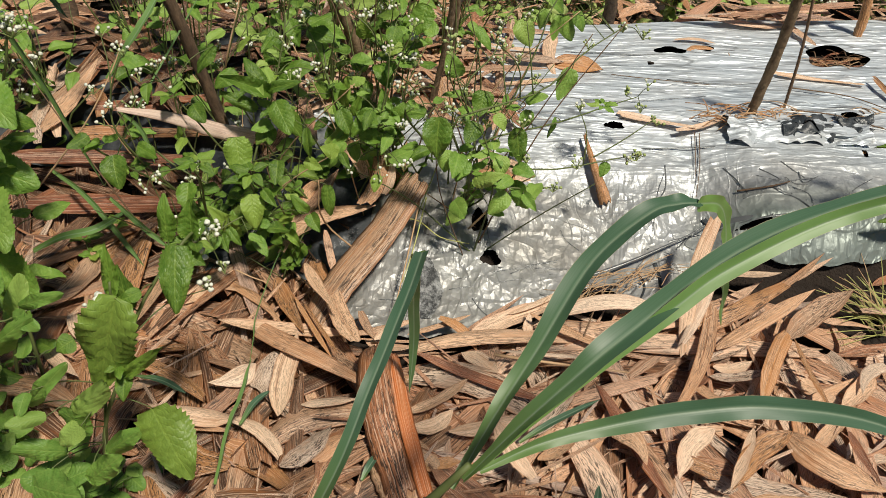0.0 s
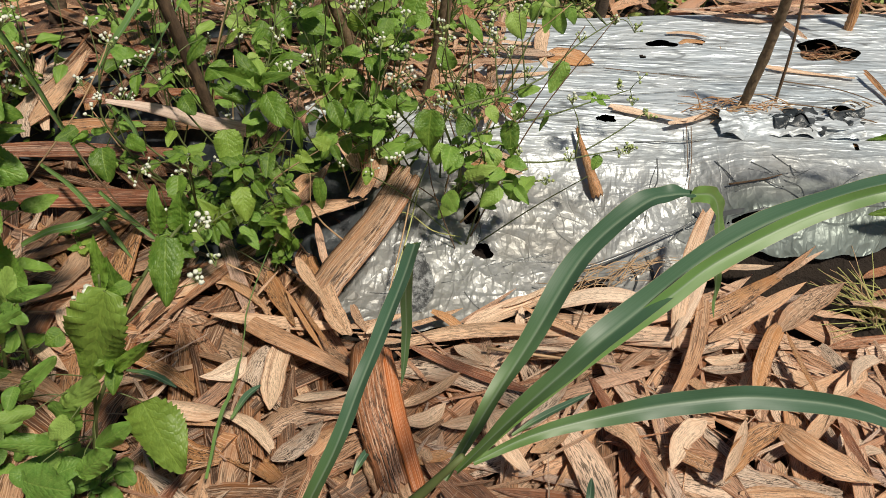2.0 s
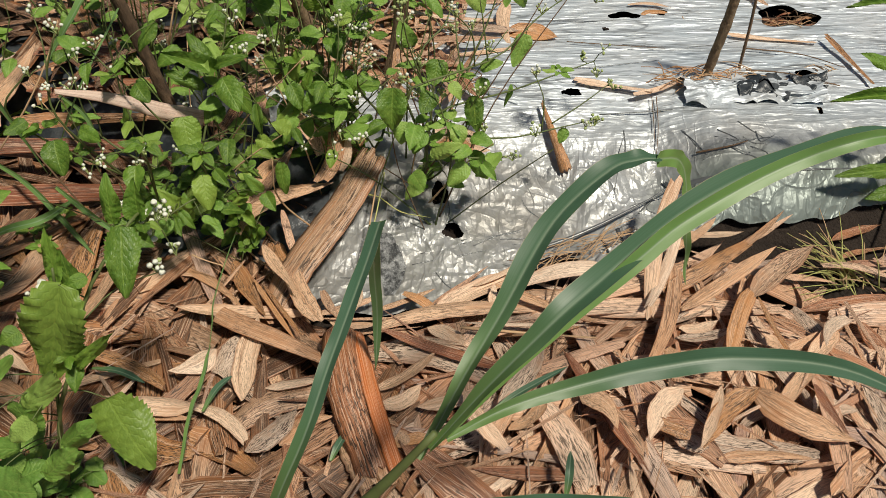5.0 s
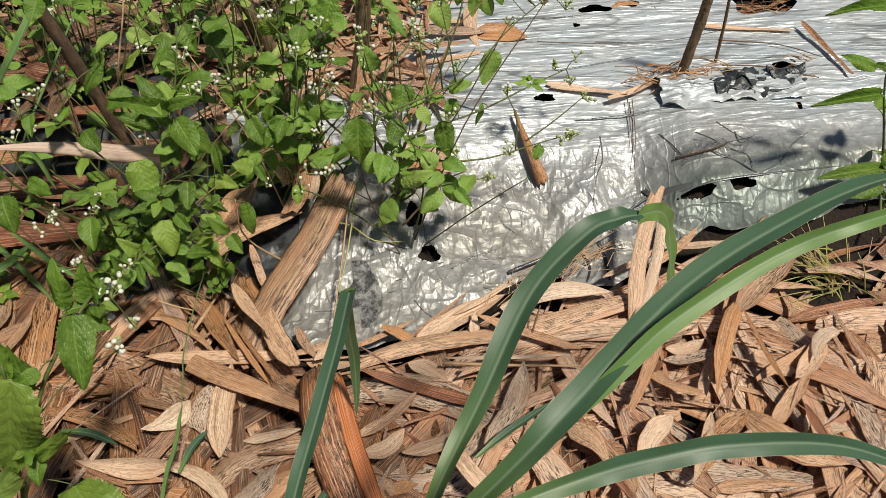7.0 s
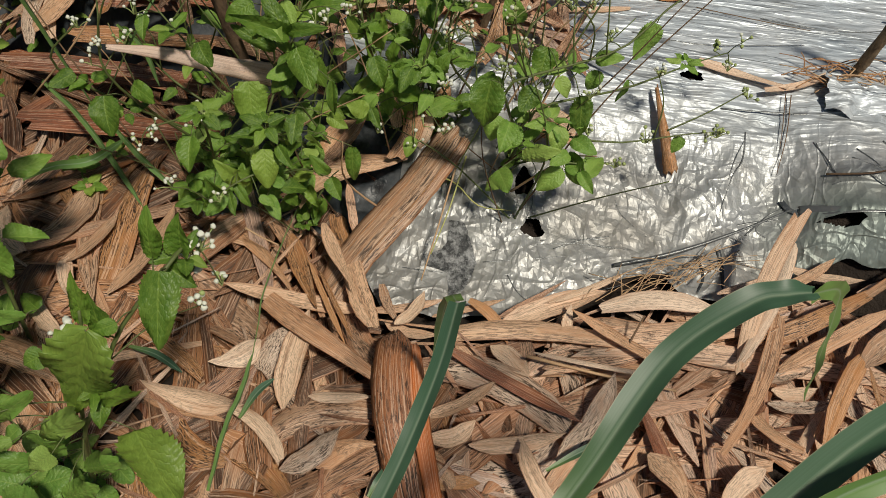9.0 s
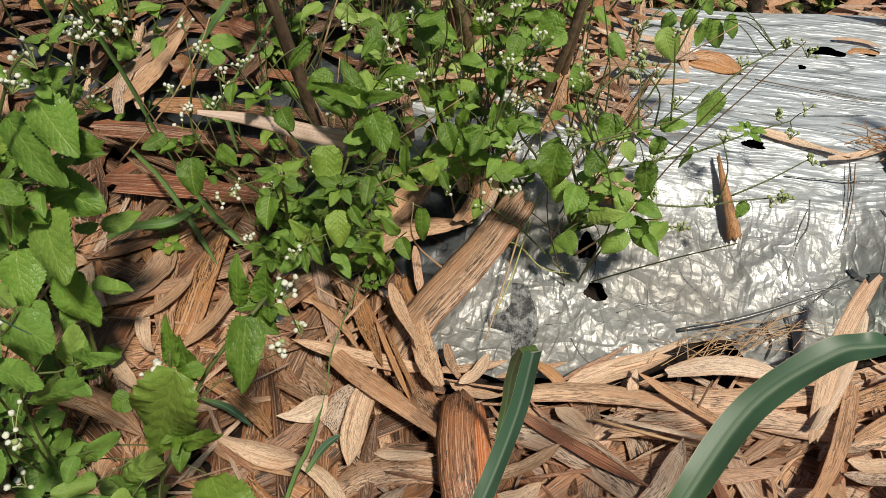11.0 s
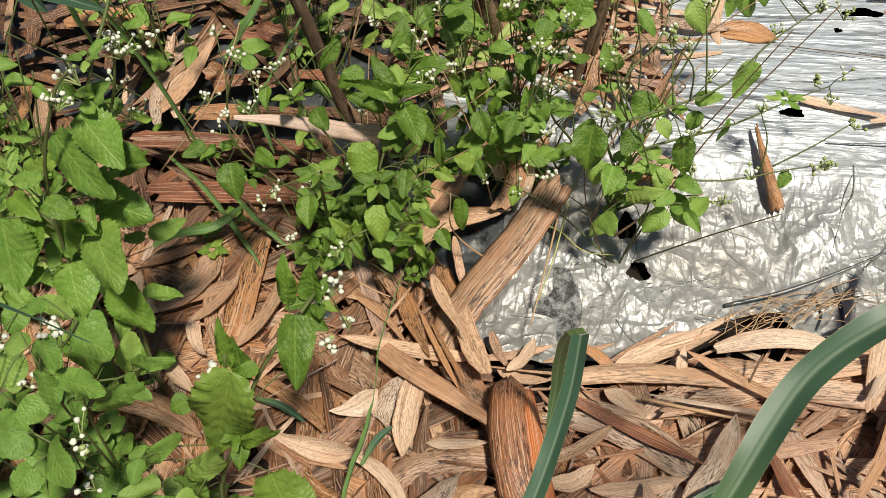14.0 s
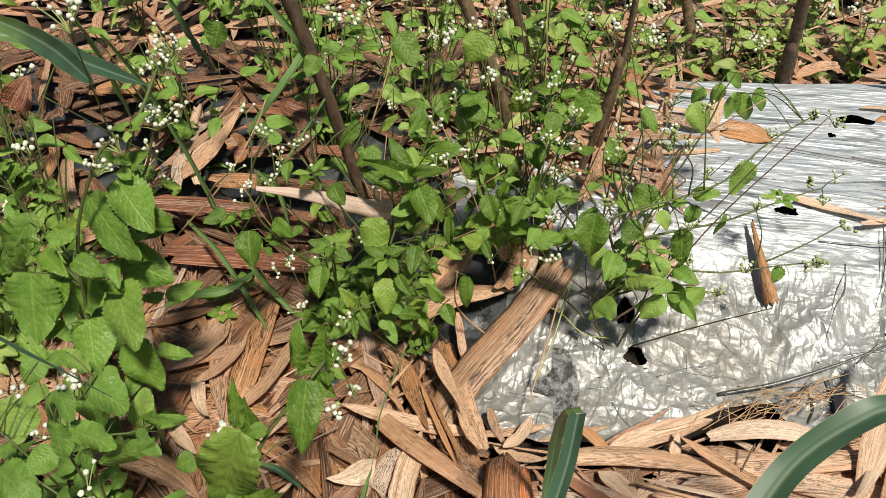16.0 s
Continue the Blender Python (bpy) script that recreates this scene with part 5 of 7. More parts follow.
stake("wooden_stake", (-0.706, 1.236, 0.090), (-0.708, 1.280, 0.184), 0.017, 0.016, M_BARK, "thick dark mossy stake beside the bed")
stake("dry_stalk", (-0.135, 1.114, 0.110), (-0.183, 1.100, 0.281), 0.011, 0.009, M_STALK, "dry woody stalk among the weeds")
stake("dry_stalk", (-0.028, 1.050, 0.110), (0.008, 1.020, 0.323), 0.006, 0.005, M_STALK, "thin dry brown stalk in the weed clump")
stake("wooden_stake", (-0.119, 1.224, 0.100), (-0.168, 1.240, 0.308), 0.011, 0.010, M_BARK, "dark split stake behind the weeds")
stake("dry_stalk", (-0.160, 1.165, 0.100), (-0.229, 1.160, 0.338), 0.012, 0.010, M_STALK, "pale dry stalk behind the weeds")
stake("wooden_stake", (0.294, 1.390, 0.100), (0.280, 1.340, 0.296), 0.011, 0.010, M_BARK, "dark stake at the back edge of the bed")
stake("dry_stalk", (0.156, 1.541, 0.050), (0.119, 1.550, 0.193), 0.012, 0.010, M_STALK, "pale dry stalk behind the bed")
stake("dry_stalk", (-0.008, 1.097, 0.100), (0.018, 1.050, 0.403), 0.0055, 0.004, M_STALK, "thin dry stalk in the weed clump")
stake("dry_stalk", (0.760, 1.354, 0.110), (0.752, 1.360, 0.206), 0.010, 0.008, M_ORANGE, "orange-brown dry stalk at the back of the bed")
stake("dry_stalk", (0.296, 1.382, 0.100), (0.286, 1.340, 0.197), 0.010, 0.009, M_BARK, "dark dry stalk at the back of the bed")


# ---------------------------------------------------------------- long grass blades close to the camera
def blade(points, wide, label, seed, up=(0, 0, 1), fold=0.38, taper=(0.28, 0.03), parent=None, n=40, m=6, mat=None):
    """A long blade: a shallow trough along a curve, wide in the middle."""
    pts = spline(points, n)
    rng = random.Random(seed)
    v, f, uv = [], [], []
    s = None
    for i, p in enumerate(pts):
        d = (pts[min(i + 1, n)] - pts[max(i - 1, 0)]).normalized()
        if s is None:
            s = d.cross(Vector(up)).normalized()
        s = (s - d * s.dot(d)).normalized()
        u = s.cross(d)
        q0 = i / n
        w = wide * min(1, taper[0] + (1 - taper[0]) * q0 / 0.42) * (1 if q0 < 0.5 else taper[1] + (1 - taper[1]) * (1 - ((q0 - 0.5) / 0.5) ** 3.4))
        for j in range(m + 1):
            q = j / m - 0.5
            wav = 0.0016 * min(1.0, wide / 0.018) ** 2 * math.sin(q0 * 30 + seed) * (abs(q) * 2) ** 2
            v.append(p + s * q * w + u * (fold * abs(q) * w + wav))
            uv.append((j / m, q0))
    for i in range(n):
        for j in range(m):
            k = i * (m + 1) + j
            f.append((k, k + 1, k + m + 2, k + m + 1))
    return part("blade", mesh_from("blade", v, f, mat or M_BLADE, uv), parent, Matrix.Identity(4), label)


cane = thing("grass_plant", (0.02, 0.16, 0.0), "tall grass with long grey-green arching blades", "grass")
b = Build()
b.tube([(-0.05, 0.20, -0.01), (-0.062, 0.230, 0.180), (-0.024, 0.226, 0.250), (0.014, 0.227, 0.310), (0.046, 0.235, 0.355)], 0.0075, 0.0022, 8, 14)
part("stem", b.mesh("stem", [M_STEM]), cane)
blade([(0.036, 0.250, 0.300), (0.062, 0.294, 0.320), (0.094, 0.344, 0.340), (0.138, 0.414, 0.368), (0.182, 0.446, 0.392), (0.205, 0.454, 0.396), (0.224, 0.461, 0.393)],
      0.0205, "arching blade with a drooping tip", 1, up=(-0.5, -0.4, 0.8), parent=cane, taper=(0.28, 0.42))
blade([(0.221, 0.459, 0.394), (0.246, 0.476, 0.380), (0.262, 0.487, 0.347), (0.272, 0.480, 0.297), (0.280, 0.468, 0.243)],
      0.0165, "light green underside of the drooping tip", 71, up=(0.30, -0.85, 0.4), fold=0.12, parent=cane, taper=(0.80, 0.02), mat=M_FRESH)
blade([(0.043, 0.236, 0.335), (0.068, 0.239, 0.380), (0.098, 0.248, 0.420), (0.130, 0.269, 0.440), (0.208, 0.339, 0.447), (0.289, 0.390, 0.447), (0.379, 0.442, 0.430), (0.493, 0.517, 0.370)],
      0.0175, "", 2, up=(-0.3, -0.3, 0.9), parent=cane)
blade([(0.053, 0.239, 0.345), (0.085, 0.252, 0.385), (0.131, 0.273, 0.425), (0.164, 0.291, 0.447), (0.195, 0.308, 0.464), (0.256, 0.332, 0.485), (0.319, 0.346, 0.495), (0.449, 0.427, 0.430)],
      0.0115, "lighter green blade", 3, up=(0.35, -0.4, 0.85), parent=cane, mat=M_FRESH)
blade([(0.053, 0.240, 0.340), (0.093, 0.257, 0.350), (0.145, 0.272, 0.355), (0.192, 0.279, 0.362), (0.243, 0.283, 0.365), (0.321, 0.284, 0.350), (0.405, 0.269, 0.310)],
      0.0155, "low blade arching sideways", 4, up=(0.0, -0.7, 0.7), parent=cane)
blade([(-0.037, 0.211, 0.260), (0.015, 0.222, 0.270), (0.091, 0.229, 0.275), (0.168, 0.232, 0.270), (0.252, 0.231, 0.250)],
      0.017, "", 12, up=(0.0, -0.7, 0.7), parent=cane)
cut = thing("grass_shoot", (-0.07, 0.22, 0.0), "grass shoot with a broken blade folded over at its tip", "grass")
blade([(-0.107, 0.254, 0.100), (-0.069, 0.247, 0.240), (-0.043, 0.268, 0.300), (-0.028, 0.304, 0.328), (-0.015, 0.343, 0.345), (-0.004, 0.397, 0.347), (0.001, 0.456, 0.330)],
      0.0128, "", 5, up=(-0.25, -0.5, 0.8), taper=(0.8, 1.0), parent=cut)
blade([(0.000, 0.458, 0.329), (-0.006, 0.478, 0.305), (-0.012, 0.512, 0.220), (-0.014, 0.530, 0.130), (-0.019, 0.520, 0.050)],
      0.0125, "darker folded end of the blade hanging down", 6, up=(0.35, -0.90, 0.15), fold=0.15, taper=(0.95, 0.02), parent=cut, mat=M_UNDER)
blade([(-0.209, 0.386, 0.055), (-0.205, 0.439, 0.080), (-0.198, 0.477, 0.090), (-0.197, 0.516, 0.100)], 0.0085, "", 7, up=(-0.6, -0.6, 0.5), parent=cut, taper=(0.7, 0.1), mat=M_FRESH)
blade([(-0.197, 0.514, 0.100), (-0.201, 0.548, 0.100), (-0.206, 0.583, 0.100), (-0.201, 0.645, 0.110), (-0.196, 0.690, 0.115)], 0.0032, "", 8, up=(-0.4, -0.7, 0.5), parent=cut, taper=(0.4, 0.2), mat=M_FRESH)
for k, (a, c, e) in enumerate([((-0.204, 0.464, 0.050), (-0.195, 0.494, 0.050), (-0.182, 0.514, 0.048)), ((-0.061, 0.409, 0.040), (-0.054, 0.424, 0.045), (-0.046, 0.445, 0.040)),
                               ((0.180, 0.365, 0.040), (0.183, 0.379, 0.060), (0.187, 0.403, 0.065)), ((0.107, 0.456, 0.056), (0.143, 0.481, 0.060), (0.200, 0.519, 0.056)),
                               ((-0.345, 0.527, 0.046), (-0.312, 0.521, 0.048), (-0.279, 0.506, 0.046))]):
    green = thing("fallen_blade", a, "short green grass blade lying on the dry litter", "grass", "green blades on the litter")
    blade([a, c, e], 0.0085, "", 20 + k, parent=green, taper=(0.4, 0.1), n=10, m=4)

# green blades among the weeds
weedgrass = thing("grass_tuft", (-0.42, 0.72, 0.0), "tuft of narrow green grass blades in the weeds", "grass")
def tuft_blade(points, wide, seed, mat=M_FRESH):
    blade(points, wide, "", seed, up=(-0.4, -0.7, 0.6), parent=weedgrass, n=16, m=4, taper=(0.6, 0.08), mat=mat)


tuft_blade([(-0.517, 0.881, 0.050), (-0.393, 0.800, 0.237), (-0.347, 0.840, 0.305), (-0.310, 0.900, 0.362)], 0.004, 40)
tuft_blade([(-0.499, 0.950, 0.196), (-0.466, 0.970, 0.237), (-0.436, 1.000, 0.276), (-0.429, 1.050, 0.293)], 0.013, 41)
tuft_blade([(-0.572, 0.852, 0.100), (-0.507, 0.809, 0.090), (-0.443, 0.756, 0.060), (-0.398, 0.711, 0.050)], 0.009, 42)
tuft_blade([(-0.559, 0.729, 0.050), (-0.517, 0.739, 0.070), (-0.470, 0.748, 0.080), (-0.449, 0.803, 0.070)], 0.011, 43)
tuft_blade([(-0.476, 0.817, 0.080), (-0.423, 0.776, 0.070), (-0.374, 0.748, 0.050)], 0.009, 44)
tuft_blade([(-0.447, 0.860, 0.201), (-0.423, 0.860, 0.170), (-0.412, 0.850, 0.120)], 0.007, 45)
tuft_blade([(-0.526, 0.750, 0.446), (-0.508, 0.760, 0.396), (-0.485, 0.770, 0.304), (-0.450, 0.770, 0.140)], 0.010, 46)
tuft_blade([(-0.540, 0.620, 0.510), (-0.509, 0.640, 0.497), (-0.483, 0.660, 0.466), (-0.455, 0.700, 0.422)], 0.018, 47, M_BLADE)
tuft_blade([(-0.513, 0.700, 0.498), (-0.505, 0.710, 0.456), (-0.505, 0.720, 0.409), (-0.508, 0.730, 0.358)], 0.014, 48)
tuft_blade([(-0.506, 0.600, 0.537), (-0.485, 0.610, 0.519), (-0.471, 0.620, 0.497), (-0.457, 0.630, 0.463)], 0.020, 49, M_BLADE)
tuft_blade([(-0.571, 0.950, 0.405), (-0.555, 0.950, 0.360), (-0.550, 0.960, 0.323), (-0.540, 0.970, 0.280)], 0.014, 50, M_BLADE)
tuft_blade([(-0.420, 0.900, 0.437), (-0.380, 0.900, 0.384), (-0.376, 0.920, 0.344), (-0.359, 0.950, 0.288)], 0.012, 51)
edgegrass = thing("leaning_grass", (-0.42, 0.22, 0.0), "blurred grey-green grass blade leaning over the weeds", "grass")
blade([(-0.78, 0.30, 0.0), (-0.77, 0.31, 0.25), (-0.470, 0.360, 0.504), (-0.424, 0.365, 0.467), (-0.392, 0.370, 0.438), (-0.363, 0.375, 0.405), (-0.328, 0.380, 0.366)], 0.010, "", 60, up=(0.3, -0.6, 0.6), parent=edgegrass, taper=(0.8, 0.05))
blade([(-0.76, 0.27, 0.0), (-0.75, 0.28, 0.20), (-0.498, 0.320, 0.439), (-0.454, 0.325, 0.399), (-0.437, 0.330, 0.348), (-0.436, 0.335, 0.279), (-0.434, 0.340, 0.207)], 0.010, "", 61, up=(0.3, -0.6, 0.6), parent=edgegrass, taper=(0.8, 0.05))


# ---------------------------------------------------------------- weeds
STAKE_X = -0.336  # the weeds leave a gap before the dark stake


class Weed:
    """A weed: stems, stalked leaves and clusters of small flower heads."""

    def __init__(self, name, base, label, category="weed", group="weeds", seed=1, stem=M_STEM):
        self.root = thing(name, base, label, category, group)
        self.base = Vector(base)
        self.stems, self.rng, self.mat = [], random.Random(seed), stem

    def stem(self, points, r0=0.0020, r1=0.0008):
        b = Build()
        b.tube(points, r0, r1, 6, 16)
        self.stems.append((b, spline(points, 24)))

    def join(self, p, r=0.0006, reach=0.2, sag=0.15):
        """A thin stalk from the nearest lower point of a stem to p."""
        p = Vector(p)
        best = None
        for b, pts in self.stems:
            for q in pts:
                low = (p - q).length + (0.6 * max(0, q.z - p.z + 0.01))
                if best is None or low < best[0]:
                    best = (low, b, q)
        if best is None or best[0] > reach or best[0] < 0.002:
            return
        q = best[2]
        mid = (p + q) / 2 + Vector((0, 0, sag * (p - q).length))
        best[1].tube([q, mid, p], r * 1.2, r * 0.8, 5, 6)

    def leaf(self, a, b, wide, kind="weed", up=(0.03, -0.72, 0.66), join=True):
        pool = LEAF_MESHES[kind]
        k = self.rng.randrange(len(pool))
        up = Vector(up) + Vector((self.rng.gauss(0, 0.16), self.rng.gauss(0, 0.12), self.rng.gauss(0, 0.10)))
        a, b = Vector(a), Vector(b)
        part("leaf", pool[k], self.root, frame_of(a, b, up, wide, (b - a).length))
        if join:
            self.join(a)

    def tuft(self, c, n, size, kind="weed", wide=0.5):
        """Young leaves round a shoot tip."""
        c = Vector(c)
        t0 = self.rng.uniform(0, 6.28)
        for k in range(n):
            a = t0 + k * 2.4
            s = size * self.rng.uniform(0.65, 1.1)
            d = Vector((math.cos(a), math.sin(a), self.rng.uniform(-0.1, 0.5))).normalized()
            self.leaf(c + d * 0.004, c + d * s, s * wide, kind, up=(-d.x * 0.4, -d.y * 0.4 - 0.25, 1), join=False)
        self.join(c)

    def cluster(self, c, n, r=0.0024, spread=0.0078, white=0.8, reach=0.25):
        """A flat-topped bunch of flower heads; white: how many are open."""
        c = Vector(c)
        b = Build()
        foot = c - Vector((0, 0, spread * 1.3))
        heads = []
        for k in range(n + 2 + n // 3):
            d = Vector((self.rng.gauss(0, 1), self.rng.gauss(0, 1), self.rng.gauss(0, 0.7)))
            p = c + d * spread * 0.62
            rr = r * self.rng.uniform(0.62, 1.0)
            pool = OPEN_HEADS if self.rng.random() < white else BUD_HEADS
            out = (p - foot) + Vector((0, 0, 0.01))
            turn = out.to_track_quat("Z", "Y").to_matrix().to_4x4()
            heads.append((self.rng.choice(pool), Matrix.Translation(p) @ turn @ Matrix.Scale(rr, 4)))
            b.tube([foot, (foot + p) / 2 + Vector((0, 0, 0.001)), p - out.normalized() * rr * 0.8], 0.0006, 0.0005, 4, 4, root=0 if k else None)
        stalks = part("inflorescence", b.mesh("inflorescence", [M_CALYX]), self.root, Matrix.Identity(4))
        for me, m in heads:
            sub("flower_head", me, stalks).matrix_basis = m
        self.join(foot, reach=reach)

    def fill(self, count, box, size=(0.02, 0.045), kind="weed", wide=(0.45, 0.65)):
        """More leaves at random near the stems, within the box."""
        pts = [q for _, s in self.stems for q in s if q.z > 0.02]
        (x0, x1), (y0, y1), (z0, z1) = box
        for _ in range(count * 20):
            if count <= 0:
                break
            q = self.rng.choice(pts)
            a = q + Vector((self.rng.gauss(0, 0.016), self.rng.gauss(0, 0.016), self.rng.gauss(0, 0.012)))
            if not (x0 < a.x < x1 and y0 < a.y < y1 and z0 < a.z < z1):
                continue
            if abs(a.x - STAKE_X - 0.35 * (a.y - 0.9)) < 0.028 and 0.10 < a.z < 0.36 and 0.6 < a.y < 0.95:
                continue
            if -0.39 < a.x < -0.22 and 0.16 < a.z < 0.33 and a.y < 0.83:
                continue
            count -= 1
            s = self.rng.uniform(*size)
            ang = self.rng.uniform(0, 6.28)
            d = Vector((math.cos(ang), math.sin(ang), self.rng.uniform(-0.7, 0.35))).normalized()
            shade = "light" if kind == "weed" and self.rng.random() < 0.4 else kind
            self.leaf(a, a + d * s, s * self.rng.uniform(*wide), shade, up=(self.rng.gauss(0, 0.3), -0.35 + self.rng.gauss(0, 0.25), 1))

    def sprays(self, count, box, rise=(0.05, 0.12), heads=(3, 7), white=0.85):
        """Thin flowering shoots that rise from the stems and end in a bunch of heads."""
        pts = [q for _, s in self.stems for q in s if q.z > 0.06]
        (x0, x1), (y0, y1), (z0, z1) = box
        pts = [q for q in pts if x0 < q.x < x1 and y0 < q.y < y1 and z0 < q.z < z1]
        for _ in range(count):
            q = self.rng.choice(pts)
            up = self.rng.uniform(*rise)
            e = q + Vector((self.rng.gauss(0, 0.03), self.rng.gauss(-0.005, 0.025), up))
            b = Build()
            b.tube([q, q + (e - q) * 0.5 + Vector((self.rng.gauss(0, 0.006), 0, 0.006)), e], 0.0011, 0.0006, 5, 8)
            self.stems.append((b, spline([q, e], 4)))
            self.cluster(e + Vector((0, 0, 0.008)), self.rng.randint(*heads), white=white)

    def twigs(self, count, box, rise=(0.10, 0.30)):
        """Thin bare stems that cross one another between the leaves."""
        (x0, x1), (y0, y1) = box
        for _ in range(count):
            a = Vector((self.rng.uniform(x0, x1), self.rng.uniform(y0, y1), 0.0))
            a.z = max(0.0, bed_z(a.x, a.y)) if a.y > front_edge(a.x) else 0.0
            h = self.rng.uniform(*rise)
            e = a + Vector((self.rng.gauss(0, 0.09), self.rng.gauss(-0.01, 0.06), h))
            mid = (a + e) / 2 + Vector((self.rng.gauss(0, 0.015), self.rng.gauss(0, 0.012), 0.01))
            b = Build()
            b.tube([a - Vector((0, 0, 0.01)), mid, e], self.rng.uniform(0.0009, 0.0018), 0.0006, 5, 10)
            part("stem", b.mesh("stem", [self.rng.choice([M_STEMRED, M_STEM, M_DRYSTEM, M_STRAW])]), self.root)

    def finish(self):
        for b, _ in self.stems:
            part("stem", b.mesh("stem", [self.mat]), self.root)


CLUMP = "leafy green weed with small white button flowers beside the bed"
w1 = Weed("flowering_weed", (-0.25, 0.82, 0.03), CLUMP, seed=2)
w1.stem([(-0.25, 0.82, 0.02), (-0.25, 0.79, 0.10), (-0.25, 0.76, 0.17), (-0.286, 0.740, 0.261), (-0.333, 0.750, 0.324)])
w1.stem([(-0.25, 0.83, 0.02), (-0.21, 0.80, 0.10), (-0.232, 0.730, 0.192), (-0.210, 0.770, 0.267), (-0.192, 0.800, 0.334), (-0.187, 0.820, 0.369)])
w1.stem([(-0.27, 0.82, 0.02), (-0.31, 0.76, 0.08), (-0.293, 0.710, 0.213), (-0.320, 0.660, 0.248)])
w1.stem([(-0.26, 0.82, 0.02), (-0.33, 0.78, 0.10), (-0.364, 0.700, 0.255), (-0.367, 0.700, 0.315), (-0.338, 0.700, 0.377)])
w1.stem([(-0.24, 0.82, 0.02), (-0.20, 0.77, 0.06), (-0.229, 0.700, 0.159), (-0.283, 0.660, 0.147)])
w1.stem([(-0.26, 0.83, 0.02), (-0.33, 0.80, 0.09), (-0.419, 0.700, 0.265), (-0.383, 0.700, 0.331)])
for args in [((-0.250, 0.750, 0.240), (-0.240, 0.720, 0.201), 0.0352), ((-0.230, 0.710, 0.184), (-0.223, 0.680, 0.155), 0.0292), ((-0.194, 0.750, 0.292), (-0.172, 0.720, 0.269), 0.0294),
             ((-0.206, 0.760, 0.301), (-0.228, 0.770, 0.338), 0.0187), ((-0.205, 0.760, 0.299), (-0.243, 0.730, 0.336), 0.0197), ((-0.205, 0.760, 0.301), (-0.169, 0.740, 0.329), 0.0139),
             ((-0.200, 0.800, 0.300), (-0.160, 0.790, 0.321), 0.0264), ((-0.248, 0.790, 0.308), (-0.271, 0.770, 0.298), 0.0218), ((-0.210, 0.820, 0.302), (-0.210, 0.830, 0.342), 0.0282)]:
    w1.leaf(*args)
for args in [((-0.272, 0.800, 0.336), (-0.298, 0.780, 0.314), 0.0181), ((-0.229, 0.720, 0.198), (-0.259, 0.700, 0.209), 0.0156), ((-0.196, 0.730, 0.222), (-0.194, 0.700, 0.208), 0.0197),
             ((-0.136, 0.720, 0.196), (-0.134, 0.700, 0.159), 0.0176), ((-0.161, 0.710, 0.158), (-0.176, 0.700, 0.186), 0.0152), ((-0.156, 0.700, 0.164), (-0.144, 0.680, 0.153), 0.0189),
             ((-0.214, 0.710, 0.192), (-0.196, 0.690, 0.181), 0.0138), ((-0.255, 0.700, 0.132), (-0.272, 0.680, 0.174), 0.0207), ((-0.290, 0.740, 0.291), (-0.276, 0.720, 0.280), 0.0226)]:
    w1.leaf(*args)
for args in [((-0.227, 0.780, 0.262), (-0.265, 0.770, 0.289), 0.0173), ((-0.292, 0.680, 0.220), (-0.291, 0.650, 0.201), 0.0254), ((-0.210, 0.760, 0.252), (-0.223, 0.740, 0.237), 0.0186),
             ((-0.158, 0.740, 0.265), (-0.157, 0.730, 0.225), 0.0121), ((-0.165, 0.740, 0.217), (-0.143, 0.730, 0.211), 0.0162), ((-0.123, 0.740, 0.229), (-0.139, 0.730, 0.246), 0.0194),
             ((-0.384, 0.700, 0.241), (-0.377, 0.670, 0.215), 0.0320), ((-0.406, 0.700, 0.267), (-0.425, 0.680, 0.262), 0.0181), ((-0.338, 0.740, 0.316), (-0.337, 0.720, 0.302), 0.0141),
             ((-0.362, 0.720, 0.242), (-0.332, 0.700, 0.242), 0.0185), ((-0.258, 0.700, 0.117), (-0.260, 0.700, 0.155), 0.0198), ((-0.271, 0.680, 0.132), (-0.278, 0.660, 0.176), 0.0217)]:
    w1.leaf(*args)
for c, n, s in [((-0.228, 0.720, 0.209), 7, 0.028), ((-0.284, 0.700, 0.235), 8, 0.030), ((-0.313, 0.740, 0.300), 5, 0.026), ((-0.393, 0.700, 0.256), 6, 0.024),
                ((-0.304, 0.680, 0.122), 6, 0.034), ((-0.372, 0.710, 0.212), 5, 0.022), ((-0.201, 0.760, 0.276), 5, 0.026)]:
    w1.tuft(c, n, s)
for c, n in [((-0.337, 0.700, 0.381), 6), ((-0.322, 0.740, 0.345), 5), ((-0.342, 0.730, 0.333), 2), ((-0.383, 0.700, 0.333), 4), ((-0.367, 0.700, 0.314), 3),
             ((-0.377, 0.690, 0.299), 2), ((-0.355, 0.720, 0.304), 3), ((-0.321, 0.660, 0.244), 6), ((-0.331, 0.650, 0.238), 3), ((-0.305, 0.640, 0.195), 4)]:
    w1.cluster(c, n)
for c, n in [((-0.185, 0.800, 0.344), 4), ((-0.178, 0.770, 0.316), 4), ((-0.166, 0.770, 0.318), 3), ((-0.143, 0.770, 0.332), 5), ((-0.313, 0.750, 0.304), 2), ((-0.258, 0.640, 0.182), 4)]:
    w1.cluster(c, n)
w1.fill(150, ((-0.46, -0.06), (0.735, 0.98), (0.03, 0.36)), (0.018, 0.04))
w1.fill(30, ((-0.46, -0.06), (0.66, 0.735), (0.03, 0.20)), (0.018, 0.035))
